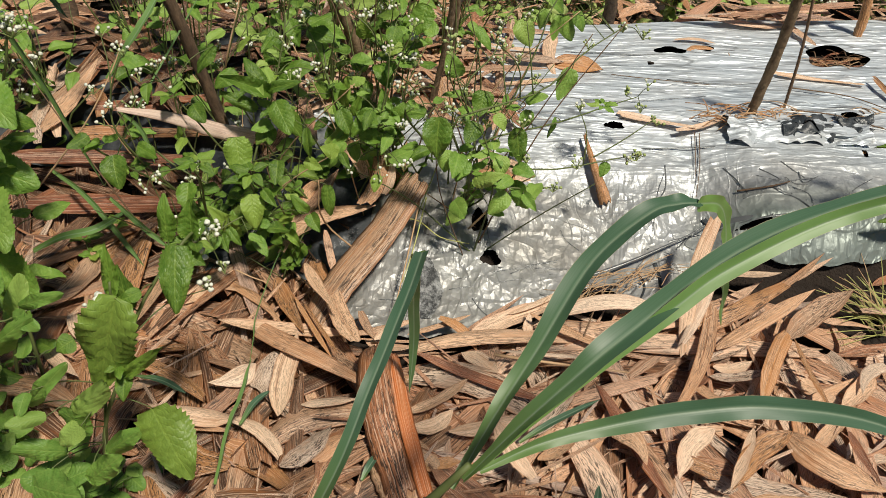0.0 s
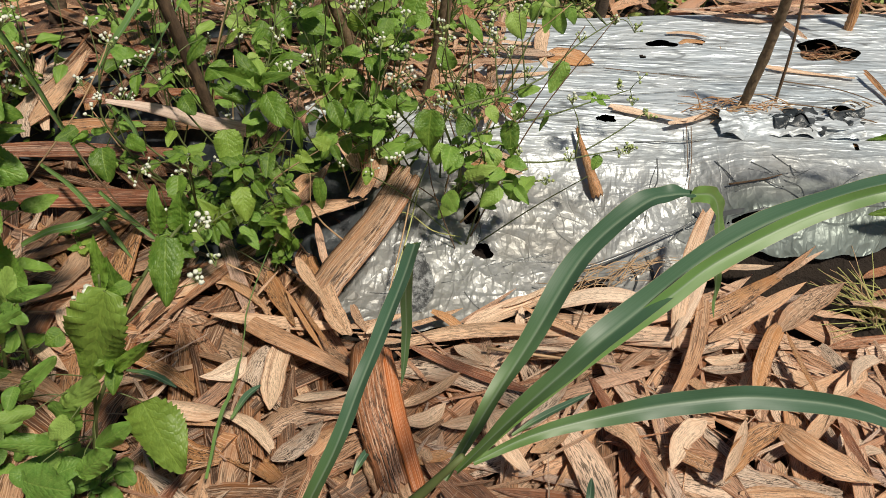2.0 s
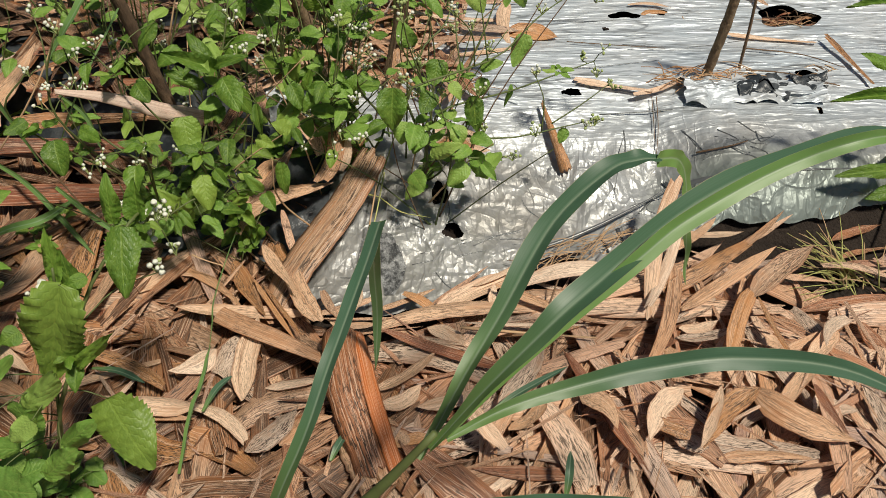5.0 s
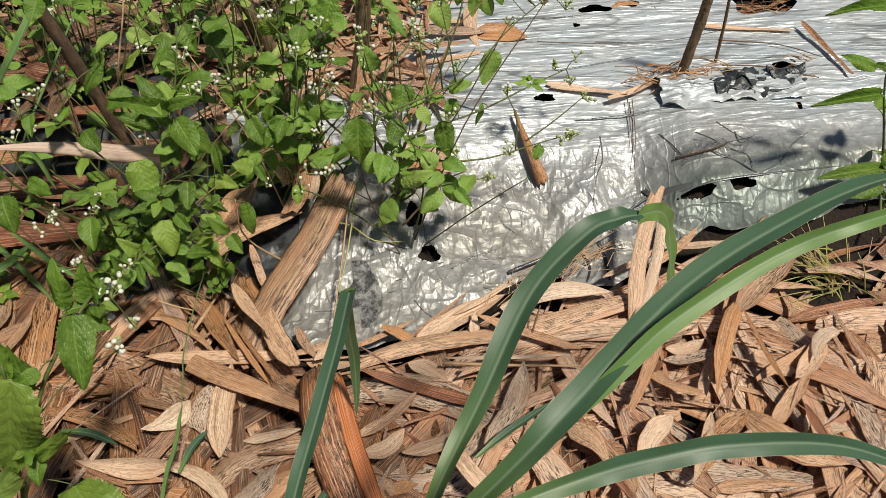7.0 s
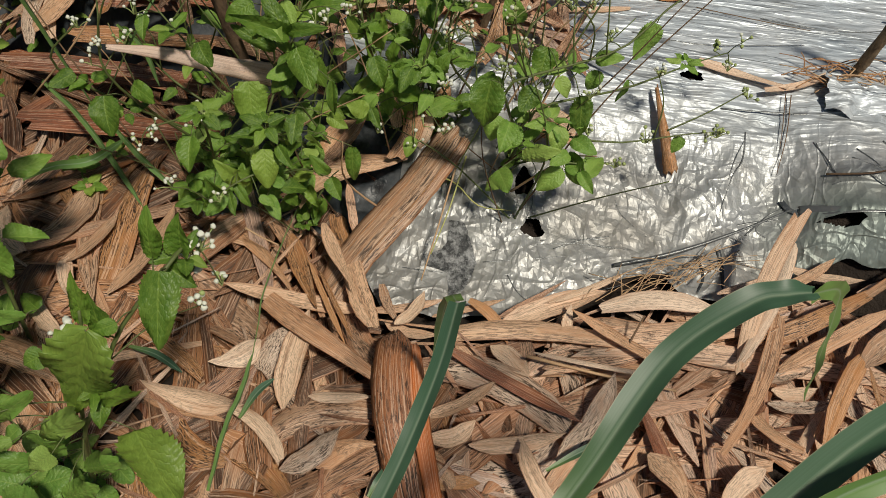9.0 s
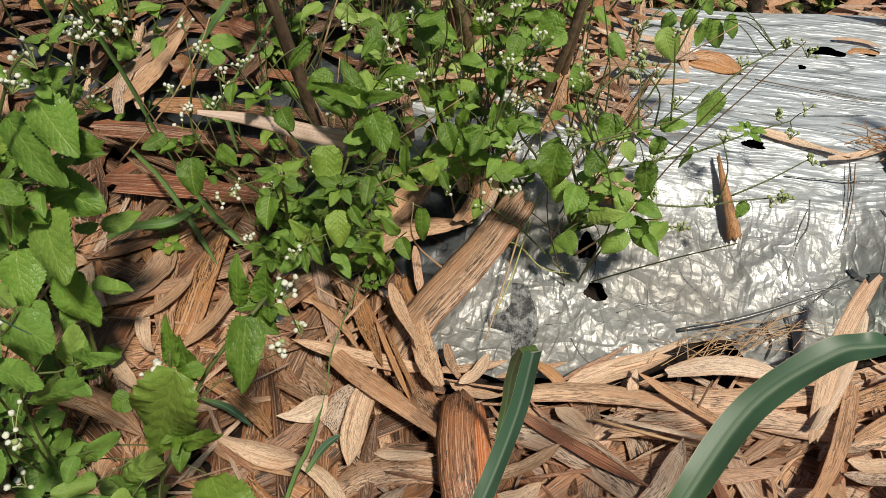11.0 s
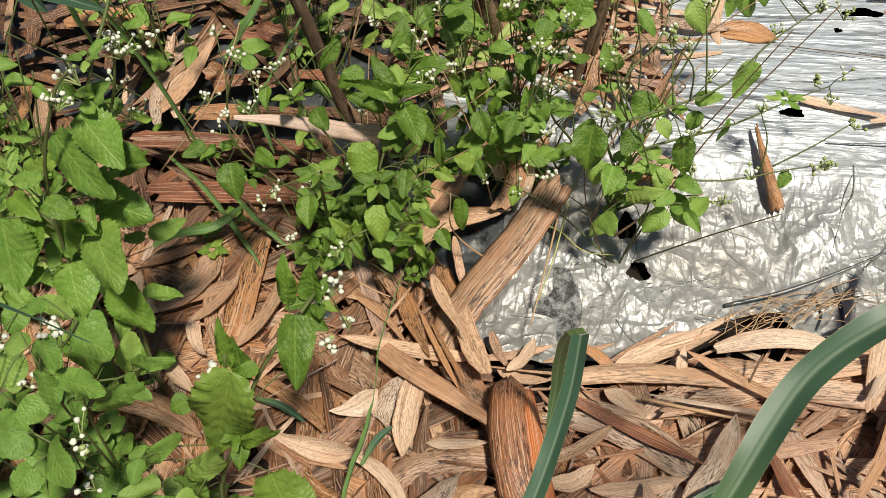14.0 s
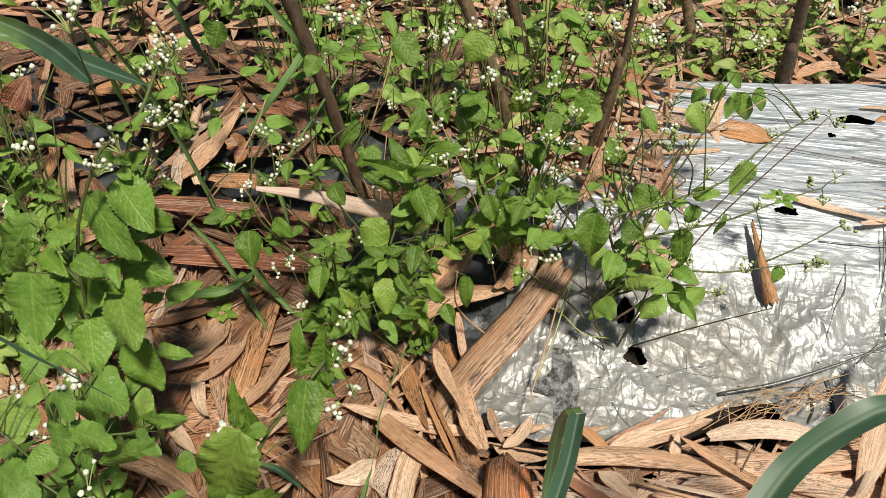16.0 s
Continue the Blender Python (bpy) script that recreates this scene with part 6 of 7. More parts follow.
for k in range(7):
    x = -0.42 + 0.05 * k
    w1.stem([(-0.25 + 0.1 * (x + 0.25), 0.86, 0.03), (x, 0.88 + 0.01 * (k % 3), 0.12), (x - 0.02 + 0.01 * k, 0.90, 0.24 + 0.03 * (k % 4))], 0.002, 0.0009)
w1.fill(80, ((-0.50, -0.04), (0.82, 0.96), (0.03, 0.36)), (0.022, 0.045))
w1.sprays(12, ((-0.46, -0.06), (0.68, 0.95), (0.08, 0.30)))
w1.twigs(34, ((-0.46, -0.08), (0.74, 0.98)))
w1.finish()

w2 = Weed("flowering_weed", (-0.06, 0.90, 0.06), CLUMP, seed=3)
w2.stem([(-0.06, 0.90, 0.05), (-0.06, 0.86, 0.13), (-0.083, 0.800, 0.198), (-0.075, 0.780, 0.252), (-0.072, 0.770, 0.268)])
w2.stem([(-0.06, 0.90, 0.05), (-0.08, 0.90, 0.16), (-0.114, 0.880, 0.257), (-0.077, 0.900, 0.292), (-0.063, 0.940, 0.327)])
w2.stem([(-0.06, 0.90, 0.05), (-0.02, 0.88, 0.14), (-0.049, 0.840, 0.227), (-0.050, 0.840, 0.303), (-0.037, 0.860, 0.320)])
w2.stem([(-0.07, 0.90, 0.05), (-0.12, 0.88, 0.15), (-0.138, 0.820, 0.251), (-0.155, 0.860, 0.312), (-0.167, 0.900, 0.344)])
for args in [((-0.125, 0.790, 0.261), (-0.111, 0.770, 0.233), 0.0224), ((-0.123, 0.760, 0.216), (-0.111, 0.740, 0.207), 0.0125), ((-0.068, 0.800, 0.242), (-0.074, 0.810, 0.280), 0.0199), ((-0.062, 0.800, 0.237), (-0.049, 0.800, 0.264), 0.0174),
             ((-0.077, 0.750, 0.192), (-0.078, 0.730, 0.183), 0.0151), ((-0.028, 0.780, 0.221), (-0.047, 0.760, 0.226), 0.0099), ((-0.072, 0.920, 0.278), (-0.056, 0.910, 0.307), 0.0249), ((-0.105, 0.920, 0.293), (-0.111, 0.910, 0.324), 0.0274)]:
    w2.leaf(*args)
for args in [((-0.125, 0.820, 0.248), (-0.121, 0.820, 0.290), 0.0164), ((-0.173, 0.860, 0.332), (-0.137, 0.840, 0.334), 0.0245), ((-0.194, 0.860, 0.344), (-0.182, 0.840, 0.318), 0.0222), ((-0.113, 0.820, 0.233), (-0.105, 0.820, 0.269), 0.0140),
             ((-0.191, 0.770, 0.269), (-0.171, 0.750, 0.246), 0.0258), ((-0.232, 0.840, 0.426), (-0.207, 0.820, 0.402), 0.0303), ((-0.137, 0.840, 0.434), (-0.151, 0.820, 0.411), 0.0355), ((-0.020, 0.840, 0.379), (-0.034, 0.820, 0.351), 0.0279),
             ((-0.056, 0.820, 0.359), (-0.061, 0.800, 0.343), 0.0206), ((-0.474, 0.900, 0.391), (-0.482, 0.880, 0.367), 0.0344), ((-0.321, 0.820, 0.402), (-0.326, 0.800, 0.388), 0.0222)]:
    w2.leaf(*args)
for c, n in [((-0.071, 0.840, 0.313), 5), ((-0.050, 0.840, 0.311), 6), ((-0.035, 0.840, 0.307), 4), ((-0.056, 0.820, 0.280), 5), ((-0.032, 0.820, 0.293), 3), ((-0.074, 0.770, 0.260), 8),
             ((-0.044, 0.770, 0.258), 4), ((-0.066, 0.760, 0.209), 2), ((-0.043, 0.750, 0.211), 4), ((-0.115, 0.750, 0.200), 2), ((-0.073, 0.740, 0.202), 2)]:
    w2.cluster(c, n)
w2.fill(110, ((-0.22, 0.03), (0.74, 1.0), (0.05, 0.5)), (0.014, 0.045))
w2.sprays(12, ((-0.2, 0.05), (0.74, 0.98), (0.08, 0.34)))
w2.twigs(30, ((-0.16, 0.06), (0.76, 1.0)), (0.12, 0.36))
w2.finish()

w3 = Weed("flowering_weed", (0.03, 0.86, 0.06), "pale green weed with unopened flower buds trailing over the silver film", seed=4)
w3.stem([(0.03, 0.86, 0.05), (0.04, 0.82, 0.14), (0.015, 0.770, 0.257), (0.066, 0.800, 0.268), (0.131, 0.840, 0.273), (0.183, 0.900, 0.294), (0.239, 0.950, 0.309)], 0.0022, 0.0008)
w3.stem([(0.03, 0.86, 0.05), (0.06, 0.83, 0.12), (0.047, 0.790, 0.186), (0.142, 0.800, 0.175), (0.225, 0.830, 0.174), (0.264, 0.835, 0.181)], 0.002, 0.0007)
w3.stem([(0.03, 0.86, 0.05), (0.05, 0.84, 0.13), (0.055, 0.790, 0.221), (0.147, 0.840, 0.221), (0.227, 0.920, 0.202), (0.279, 0.960, 0.197)], 0.002, 0.0007)
w3.stem([(0.03, 0.86, 0.05), (0.04, 0.86, 0.15), (0.030, 0.860, 0.258), (0.064, 0.900, 0.286), (0.077, 0.940, 0.320)], 0.002, 0.0008)
w3.stem([(0.03, 0.86, 0.05), (0.06, 0.83, 0.10), (0.056, 0.770, 0.167), (0.112, 0.770, 0.165), (0.153, 0.790, 0.155)], 0.0018, 0.0007)
w3.stem([(0.204, 0.825, 0.181), (0.243, 0.840, 0.201), (0.284, 0.860, 0.224)], 0.0011, 0.0006)
for args in [((-0.000, 0.765, 0.271), (-0.005, 0.745, 0.223), 0.0373), ((0.046, 0.780, 0.256), (0.035, 0.760, 0.238), 0.0240), ((0.053, 0.820, 0.278), (0.050, 0.800, 0.253), 0.0279), ((0.096, 0.790, 0.245), (0.102, 0.770, 0.204), 0.0256)]:
    w3.leaf(*args)
for args in [((0.167, 0.880, 0.281), (0.153, 0.860, 0.244), 0.0250), ((0.107, 0.840, 0.255), (0.132, 0.830, 0.269), 0.0172), ((0.150, 0.850, 0.225), (0.144, 0.840, 0.194), 0.0077), ((0.036, 0.770, 0.207), (0.023, 0.750, 0.188), 0.0212),
             ((0.045, 0.760, 0.178), (0.074, 0.740, 0.205), 0.0198), ((0.096, 0.780, 0.192), (0.120, 0.760, 0.195), 0.0199), ((0.093, 0.760, 0.189), (0.075, 0.740, 0.187), 0.0160), ((0.091, 0.760, 0.163), (0.066, 0.740, 0.146), 0.0241)]:
    w3.leaf(*args, "light")
for args in [((0.021, 0.760, 0.149), (0.036, 0.740, 0.136), 0.0272), ((0.100, 0.780, 0.162), (0.120, 0.760, 0.142), 0.0270), ((0.225, 0.830, 0.170), (0.216, 0.820, 0.153), 0.0156), ((0.095, 0.920, 0.327), (0.113, 0.900, 0.302), 0.0286),
             ((0.041, 0.920, 0.315), (0.060, 0.900, 0.296), 0.0152), ((0.019, 0.860, 0.273), (0.007, 0.860, 0.305), 0.0261), ((0.068, 0.800, 0.257), (0.082, 0.790, 0.239), 0.0182), ((0.010, 0.770, 0.221), (0.009, 0.750, 0.202), 0.0247),
             ((0.080, 0.770, 0.216), (0.076, 0.750, 0.197), 0.0220), ((0.113, 0.840, 0.241), (0.108, 0.830, 0.217), 0.0190)]:
    w3.leaf(*args, "light")
for c, n, s in [((0.222, 0.920, 0.204), 7, 0.024), ((0.068, 0.780, 0.214), 6, 0.03), ((0.041, 0.770, 0.187), 5, 0.03), ((0.080, 0.820, 0.254), 5, 0.028)]:
    w3.tuft(c, n, s, "light", 0.4)
for c, n, o in [((0.006, 0.860, 0.279), 3, .7), ((0.033, 0.850, 0.260), 3, .7), ((0.076, 0.890, 0.286), 5, .6), ((0.099, 0.890, 0.291), 4, .8), ((0.118, 0.850, 0.282), 4, .5),
                ((0.190, 0.920, 0.299), 3, .4), ((0.261, 0.955, 0.210), 6, .15), ((0.290, 0.960, 0.223), 2, .2), ((0.286, 0.955, 0.183), 4, .1), ((0.113, 0.790, 0.200), 6, .3)]:
    w3.cluster(c, n, white=o)
for c, n, o in [((0.183, 0.815, 0.177), 6, .15), ((0.152, 0.790, 0.156), 4, .1), ((0.264, 0.835, 0.181), 7, .05), ((0.287, 0.860, 0.222), 3, .05), ((0.238, 0.950, 0.310), 7, .2),
                ((0.072, 0.940, 0.314), 6, .4), ((0.271, 0.970, 0.291), 5, .2), ((0.252, 0.835, 0.177), 2, .05)]:
    w3.cluster(c, n, white=o)
w3.fill(26, ((0.0, 0.13), (0.72, 0.95), (0.06, 0.30)), (0.02, 0.04), "light")
w3.sprays(10, ((0.02, 0.2), (0.72, 0.95), (0.08, 0.30)), white=0.4)
for args in [((0.159, 1.020, 0.289), (0.154, 1.010, 0.254), 0.0215), ((0.163, 1.020, 0.288), (0.182, 1.010, 0.253), 0.0243), ((0.139, 1.030, 0.294), (0.134, 1.020, 0.265), 0.0187), ((0.181, 1.020, 0.297), (0.197, 1.010, 0.271), 0.0198), ((0.117, 1.020, 0.291), (0.107, 1.010, 0.272), 0.0186),
             ((0.146, 1.040, 0.306), (0.169, 1.040, 0.283), 0.0186)]:
    w3.leaf(*args, "light")
w3.stem([(0.06, 0.95, 0.08), (0.127, 1.000, 0.239), (0.142, 1.020, 0.286), (0.156, 1.040, 0.307)], 0.0014, 0.0008)
w3.twigs(8, ((0.0, 0.08), (0.76, 0.92)), (0.10, 0.22))
w3.finish()

# tall weed near the camera
w4 = Weed("flowering_weed", (-0.50, 0.50, 0.0), "tall weed with large toothed leaves and white flower buttons", seed=5, stem=M_STEM)
w4.stem([(-0.50, 0.52, -0.01), (-0.47, 0.53, 0.12), (-0.424, 0.545, 0.330), (-0.408, 0.550, 0.400), (-0.392, 0.570, 0.450), (-0.382, 0.600, 0.480), (-0.376, 0.620, 0.500)], 0.0024, 0.0013)
w4.stem([(-0.50, 0.51, 0.0), (-0.48, 0.52, 0.20), (-0.443, 0.520, 0.364), (-0.401, 0.530, 0.452), (-0.383, 0.540, 0.474)], 0.0022, 0.0011)
w4.stem([(-0.46, 0.52, 0.0), (-0.45, 0.55, 0.20), (-0.437, 0.600, 0.340), (-0.402, 0.600, 0.412), (-0.390, 0.605, 0.448)], 0.0022, 0.0011)
for args in [((-0.402, 0.550, 0.423), (-0.363, 0.520, 0.397), 0.0381), ((-0.435, 0.550, 0.400), (-0.387, 0.510, 0.368), 0.0407), ((-0.494, 0.510, 0.336), (-0.488, 0.470, 0.281), 0.0561), ((-0.461, 0.540, 0.336), (-0.455, 0.510, 0.286), 0.0402), ((-0.466, 0.520, 0.270), (-0.449, 0.480, 0.236), 0.0438), ((-0.426, 0.530, 0.318), (-0.397, 0.480, 0.283), 0.0462), ((-0.428, 0.550, 0.331), (-0.378, 0.540, 0.316), 0.0421), ((-0.437, 0.520, 0.240), (-0.404, 0.500, 0.193), 0.0398), ((-0.488, 0.500, 0.190), (-0.470, 0.470, 0.153), 0.0436), ((-0.513, 0.550, 0.359), (-0.569, 0.530, 0.294), 0.0417)]:
    w4.leaf(*args, "big")
for args in [((-0.493, 0.530, 0.343), (-0.460, 0.510, 0.338), 0.0199), ((-0.502, 0.540, 0.342), (-0.551, 0.540, 0.321), 0.0176), ((-0.498, 0.560, 0.338), (-0.455, 0.560, 0.369), 0.0169), ((-0.515, 0.560, 0.345), (-0.544, 0.560, 0.352), 0.0200), ((-0.397, 0.560, 0.432), (-0.377, 0.560, 0.448), 0.0128), ((-0.410, 0.560, 0.431), (-0.417, 0.560, 0.446), 0.0131), ((-0.394, 0.560, 0.380), (-0.362, 0.550, 0.381), 0.0173), ((-0.438, 0.540, 0.314), (-0.451, 0.540, 0.324), 0.0122), ((-0.433, 0.540, 0.320), (-0.409, 0.540, 0.335), 0.0108), ((-0.437, 0.540, 0.317), (-0.443, 0.550, 0.324), 0.0100)]:
    w4.leaf(*args)
for c, n, s in [((-0.412, 0.545, 0.352), 5, 0.022), ((-0.402, 0.556, 0.432), 5, 0.024), ((-0.380, 0.560, 0.470), 5, 0.022)]:
    w4.tuft(c, n, s, "light")
for c, n, s in [((-0.388, 0.605, 0.452), 13, .011), ((-0.388, 0.605, 0.464), 4, .01), ((-0.380, 0.540, 0.474), 4, .011), ((-0.401, 0.530, 0.455), 7, .010), ((-0.416, 0.620, 0.374), 4, .011),
                ((-0.415, 0.630, 0.360), 3, .009), ((-0.407, 0.610, 0.413), 3, .009), ((-0.376, 0.620, 0.503), 10, .012), ((-0.369, 0.630, 0.512), 8, .012), ((-0.350, 0.500, 0.601), 7, .012)]:
    w4.cluster(c, n + n // 3, 0.0023, s, 0.95)
w4.fill(46, ((-0.75, -0.40), (0.46, 0.66), (0.03, 0.40)), (0.022, 0.042))
for k in range(4):
    x, y = -0.60 - 0.06 * k, 0.62 + 0.05 * (k % 2)
    w4.stem([(x + 0.04, y - 0.02, 0.0), (x + 0.02, y, 0.12), (x, y + 0.01, 0.26 + 0.03 * (k % 3))], 0.0018, 0.0009)
w4.fill(60, ((-0.95, -0.50), (0.54, 0.78), (0.06, 0.36)), (0.035, 0.065), "light", (0.30, 0.48))
w4.finish()

# low broad-leaved seedlings under it
w5 = Weed("low_weed", (-0.46, 0.42, 0.0), "low weed with rounded soft green leaves spreading over the litter", seed=6)
w5.stem([(-0.46, 0.42, 0.0), (-0.424, 0.400, 0.271), (-0.391, 0.410, 0.311), (-0.378, 0.420, 0.329)], 0.0013, 0.0008)
w5.stem([(-0.46, 0.42, 0.0), (-0.402, 0.400, 0.241), (-0.359, 0.410, 0.270), (-0.342, 0.420, 0.275)], 0.0013, 0.0008)
w5.stem([(-0.46, 0.42, 0.0), (-0.438, 0.370, 0.228), (-0.402, 0.360, 0.228), (-0.368, 0.350, 0.247)], 0.0013, 0.0008)
w5.stem([(-0.46, 0.42, 0.0), (-0.481, 0.400, 0.223), (-0.531, 0.420, 0.217), (-0.588, 0.440, 0.193)], 0.0013, 0.0008)
for args in [((-0.388, 0.420, 0.320), (-0.347, 0.400, 0.315), 0.0312), ((-0.411, 0.410, 0.315), (-0.396, 0.390, 0.302), 0.0210), ((-0.419, 0.400, 0.282), (-0.419, 0.380, 0.253), 0.0292), ((-0.409, 0.400, 0.276), (-0.359, 0.380, 0.291), 0.0222), ((-0.427, 0.390, 0.252), (-0.443, 0.370, 0.247), 0.0241),
             ((-0.396, 0.350, 0.260), (-0.367, 0.320, 0.261), 0.0361), ((-0.397, 0.400, 0.229), (-0.327, 0.380, 0.300), 0.0199), ((-0.363, 0.420, 0.254), (-0.347, 0.420, 0.307), 0.0210), ((-0.354, 0.420, 0.277), (-0.305, 0.400, 0.311), 0.0132)]:
    w5.leaf(*args, "round")
for args in [((-0.345, 0.400, 0.289), (-0.317, 0.380, 0.293), 0.0156), ((-0.406, 0.390, 0.250), (-0.377, 0.370, 0.261), 0.0146), ((-0.408, 0.430, 0.339), (-0.409, 0.410, 0.347), 0.0171), ((-0.440, 0.420, 0.303), (-0.440, 0.400, 0.300), 0.0225), ((-0.418, 0.340, 0.233), (-0.433, 0.320, 0.219), 0.0271),
             ((-0.427, 0.360, 0.249), (-0.436, 0.340, 0.247), 0.0270), ((-0.521, 0.400, 0.267), (-0.547, 0.380, 0.235), 0.0348), ((-0.415, 0.330, 0.200), (-0.427, 0.310, 0.192), 0.0334), ((-0.490, 0.380, 0.218), (-0.446, 0.360, 0.211), 0.0398), ((-0.525, 0.360, 0.179), (-0.558, 0.340, 0.147), 0.0369)]:
    w5.leaf(*args, "round")
for c, n in [((-0.376, 0.360, 0.265), 2), ((-0.362, 0.350, 0.266), 3), ((-0.376, 0.340, 0.214), 3), ((-0.398, 0.420, 0.324), 3), ((-0.447, 0.400, 0.257), 2), ((-0.479, 0.420, 0.282), 2), ((-0.404, 0.420, 0.318), 4)]:
    w5.cluster(c, n, 0.0030, 0.008, 0.95)
for args in [((-0.476, 0.460, 0.278), (-0.487, 0.440, 0.266), 0.0247), ((-0.463, 0.470, 0.276), (-0.424, 0.450, 0.287), 0.0195), ((-0.500, 0.440, 0.240), (-0.501, 0.410, 0.218), 0.0420), ((-0.474, 0.450, 0.242), (-0.443, 0.420, 0.237), 0.0326), ((-0.403, 0.470, 0.226), (-0.385, 0.450, 0.211), 0.0256), ((-0.435, 0.480, 0.250), (-0.418, 0.470, 0.242), 0.0168)]:
    w5.leaf(*args, "round")
r5 = random.Random(51)
for k in range(26):
    x, y = r5.uniform(-0.66, -0.345), r5.uniform(0.27, 0.50)
    if x > -0.42 and y > 0.42:
        x -= 0.12
    h = r5.uniform(0.03, 0.10)
    w5.stem([(x + r5.gauss(0, 0.02), y + r5.gauss(0, 0.02), 0.0), (x, y, h * 0.6), (x + r5.gauss(0, 0.01), y - 0.01, h)], 0.0014, 0.0009)
    w5.tuft((x, y - 0.01, h), 5, r5.uniform(0.022, 0.034), "round", 0.78)
w5.fill(40, ((-0.75, -0.33), (0.30, 0.50), (0.01, 0.16)), (0.02, 0.045), "round", (0.6, 0.85))
w5.finish()

# young weed in front
w6 = Weed("flowering_weed", (-0.335, 0.385, 0.0), "young weed with big wrinkled dark green leaves on the litter", seed=7, stem=M_STEM)
w6.stem([(-0.335, 0.385, 0.0), (-0.300, 0.385, 0.146), (-0.262, 0.395, 0.231), (-0.240, 0.415, 0.289), (-0.206, 0.450, 0.332), (-0.203, 0.485, 0.321)], 0.0024, 0.0013)
w6.stem([(-0.335, 0.385, 0.0), (-0.288, 0.390, 0.194), (-0.263, 0.400, 0.275), (-0.256, 0.410, 0.323)], 0.0020, 0.0012)
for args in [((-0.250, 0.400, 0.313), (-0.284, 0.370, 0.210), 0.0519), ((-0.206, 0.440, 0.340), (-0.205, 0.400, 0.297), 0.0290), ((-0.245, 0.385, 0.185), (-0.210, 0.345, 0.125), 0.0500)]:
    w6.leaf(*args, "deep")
for args in [((-0.222, 0.460, 0.326), (-0.219, 0.460, 0.369), 0.0161), ((-0.257, 0.410, 0.308), (-0.251, 0.410, 0.358), 0.0132)]:
    w6.leaf(*args)
for args in [((-0.309, 0.410, 0.247), (-0.324, 0.400, 0.241), 0.0195), ((-0.262, 0.390, 0.223), (-0.213, 0.370, 0.286), 0.0123), ((-0.261, 0.390, 0.226), (-0.260, 0.370, 0.213), 0.0156), ((-0.232, 0.410, 0.313), (-0.247, 0.400, 0.310), 0.0126), ((-0.247, 0.410, 0.292), (-0.247, 0.410, 0.336), 0.0170),
             ((-0.204, 0.470, 0.323), (-0.201, 0.470, 0.361), 0.0196), ((-0.213, 0.460, 0.318), (-0.191, 0.450, 0.308), 0.0169)]:
    w6.leaf(*args)
for args in [((-0.350, 0.370, 0.199), (-0.301, 0.360, 0.262), 0.0163), ((-0.335, 0.360, 0.233), (-0.336, 0.340, 0.227), 0.0152), ((-0.319, 0.350, 0.214), (-0.341, 0.330, 0.226), 0.0143), ((-0.320, 0.370, 0.177), (-0.265, 0.360, 0.245), 0.0221), ((-0.292, 0.350, 0.202), (-0.314, 0.340, 0.184), 0.0203),
             ((-0.301, 0.360, 0.173), (-0.304, 0.350, 0.217), 0.0251), ((-0.326, 0.360, 0.143), (-0.359, 0.340, 0.175), 0.0207), ((-0.288, 0.360, 0.147), (-0.248, 0.350, 0.192), 0.0206), ((-0.349, 0.330, 0.132), (-0.301, 0.310, 0.142), 0.0410), ((-0.301, 0.340, 0.130), (-0.263, 0.330, 0.178), 0.0225)]:
    w6.leaf(*args, "round")
for c, n, s in [((-0.201, 0.487, 0.315), 13, .0105), ((-0.205, 0.480, 0.297), 9, .009), ((-0.200, 0.460, 0.279), 5, .009), ((-0.268, 0.405, 0.307), 4, .007), ((-0.187, 0.480, 0.280), 3, .008)]:
    w6.cluster(c, n, 0.0030, s, 0.85)
w6.tuft((-0.204, 0.470, 0.318), 5, 0.024)
w6.tuft((-0.263, 0.390, 0.239), 5, 0.02)
w6.fill(16, ((-0.42, -0.28), (0.32, 0.42), (0.01, 0.08)), (0.02, 0.035), "round", (0.55, 0.8))
w6.finish()

# leaves at the far end of the front, and the right-hand seedling
w7 = Weed("seedling_weed", (0.704, 0.773, 0.030), "small green weed rooted at the foot of the bed", seed=8)
w7.stem([(0.704, 0.773, 0.030), (0.725, 0.840, 0.062), (0.694, 0.840, 0.146), (0.658, 0.840, 0.238), (0.643, 0.830, 0.310)], 0.0024, 0.001)
for args in [((0.653, 0.830, 0.224), (0.556, 0.800, 0.237), 0.0176), ((0.697, 0.820, 0.109), (0.612, 0.790, 0.130), 0.0221), ((0.697, 0.830, 0.125), (0.717, 0.810, 0.129), 0.0327), ((0.598, 0.800, 0.365), (0.511, 0.770, 0.378), 0.0151), ((0.719, 0.830, 0.066), (0.668, 0.810, 0.069), 0.0232),
             ((0.672, 0.830, 0.202), (0.707, 0.810, 0.229), 0.0277), ((0.630, 0.830, 0.262), (0.587, 0.830, 0.285), 0.0172), ((0.739, 0.830, 0.026), (0.784, 0.820, 0.014), 0.0274)]:
    w7.leaf(*args)
w7.fill(8, ((0.3, 1.2), (0.7, 1.0), (0.03, 0.25)), (0.02, 0.04))
w7.finish()

w8 = Weed("seedling_weed", (-0.505, 0.757, 0.000), "small green seedlings sprouting through the litter", seed=9)
w8.stem([(-0.499, 0.752, 0.000), (-0.491, 0.744, 0.030), (-0.501, 0.763, 0.050)], 0.0015, 0.0008)
w8.stem([(-0.214, 0.722, 0.020), (-0.203, 0.725, 0.050), (-0.175, 0.752, 0.100), (-0.162, 0.752, 0.120)], 0.0013, 0.0007)
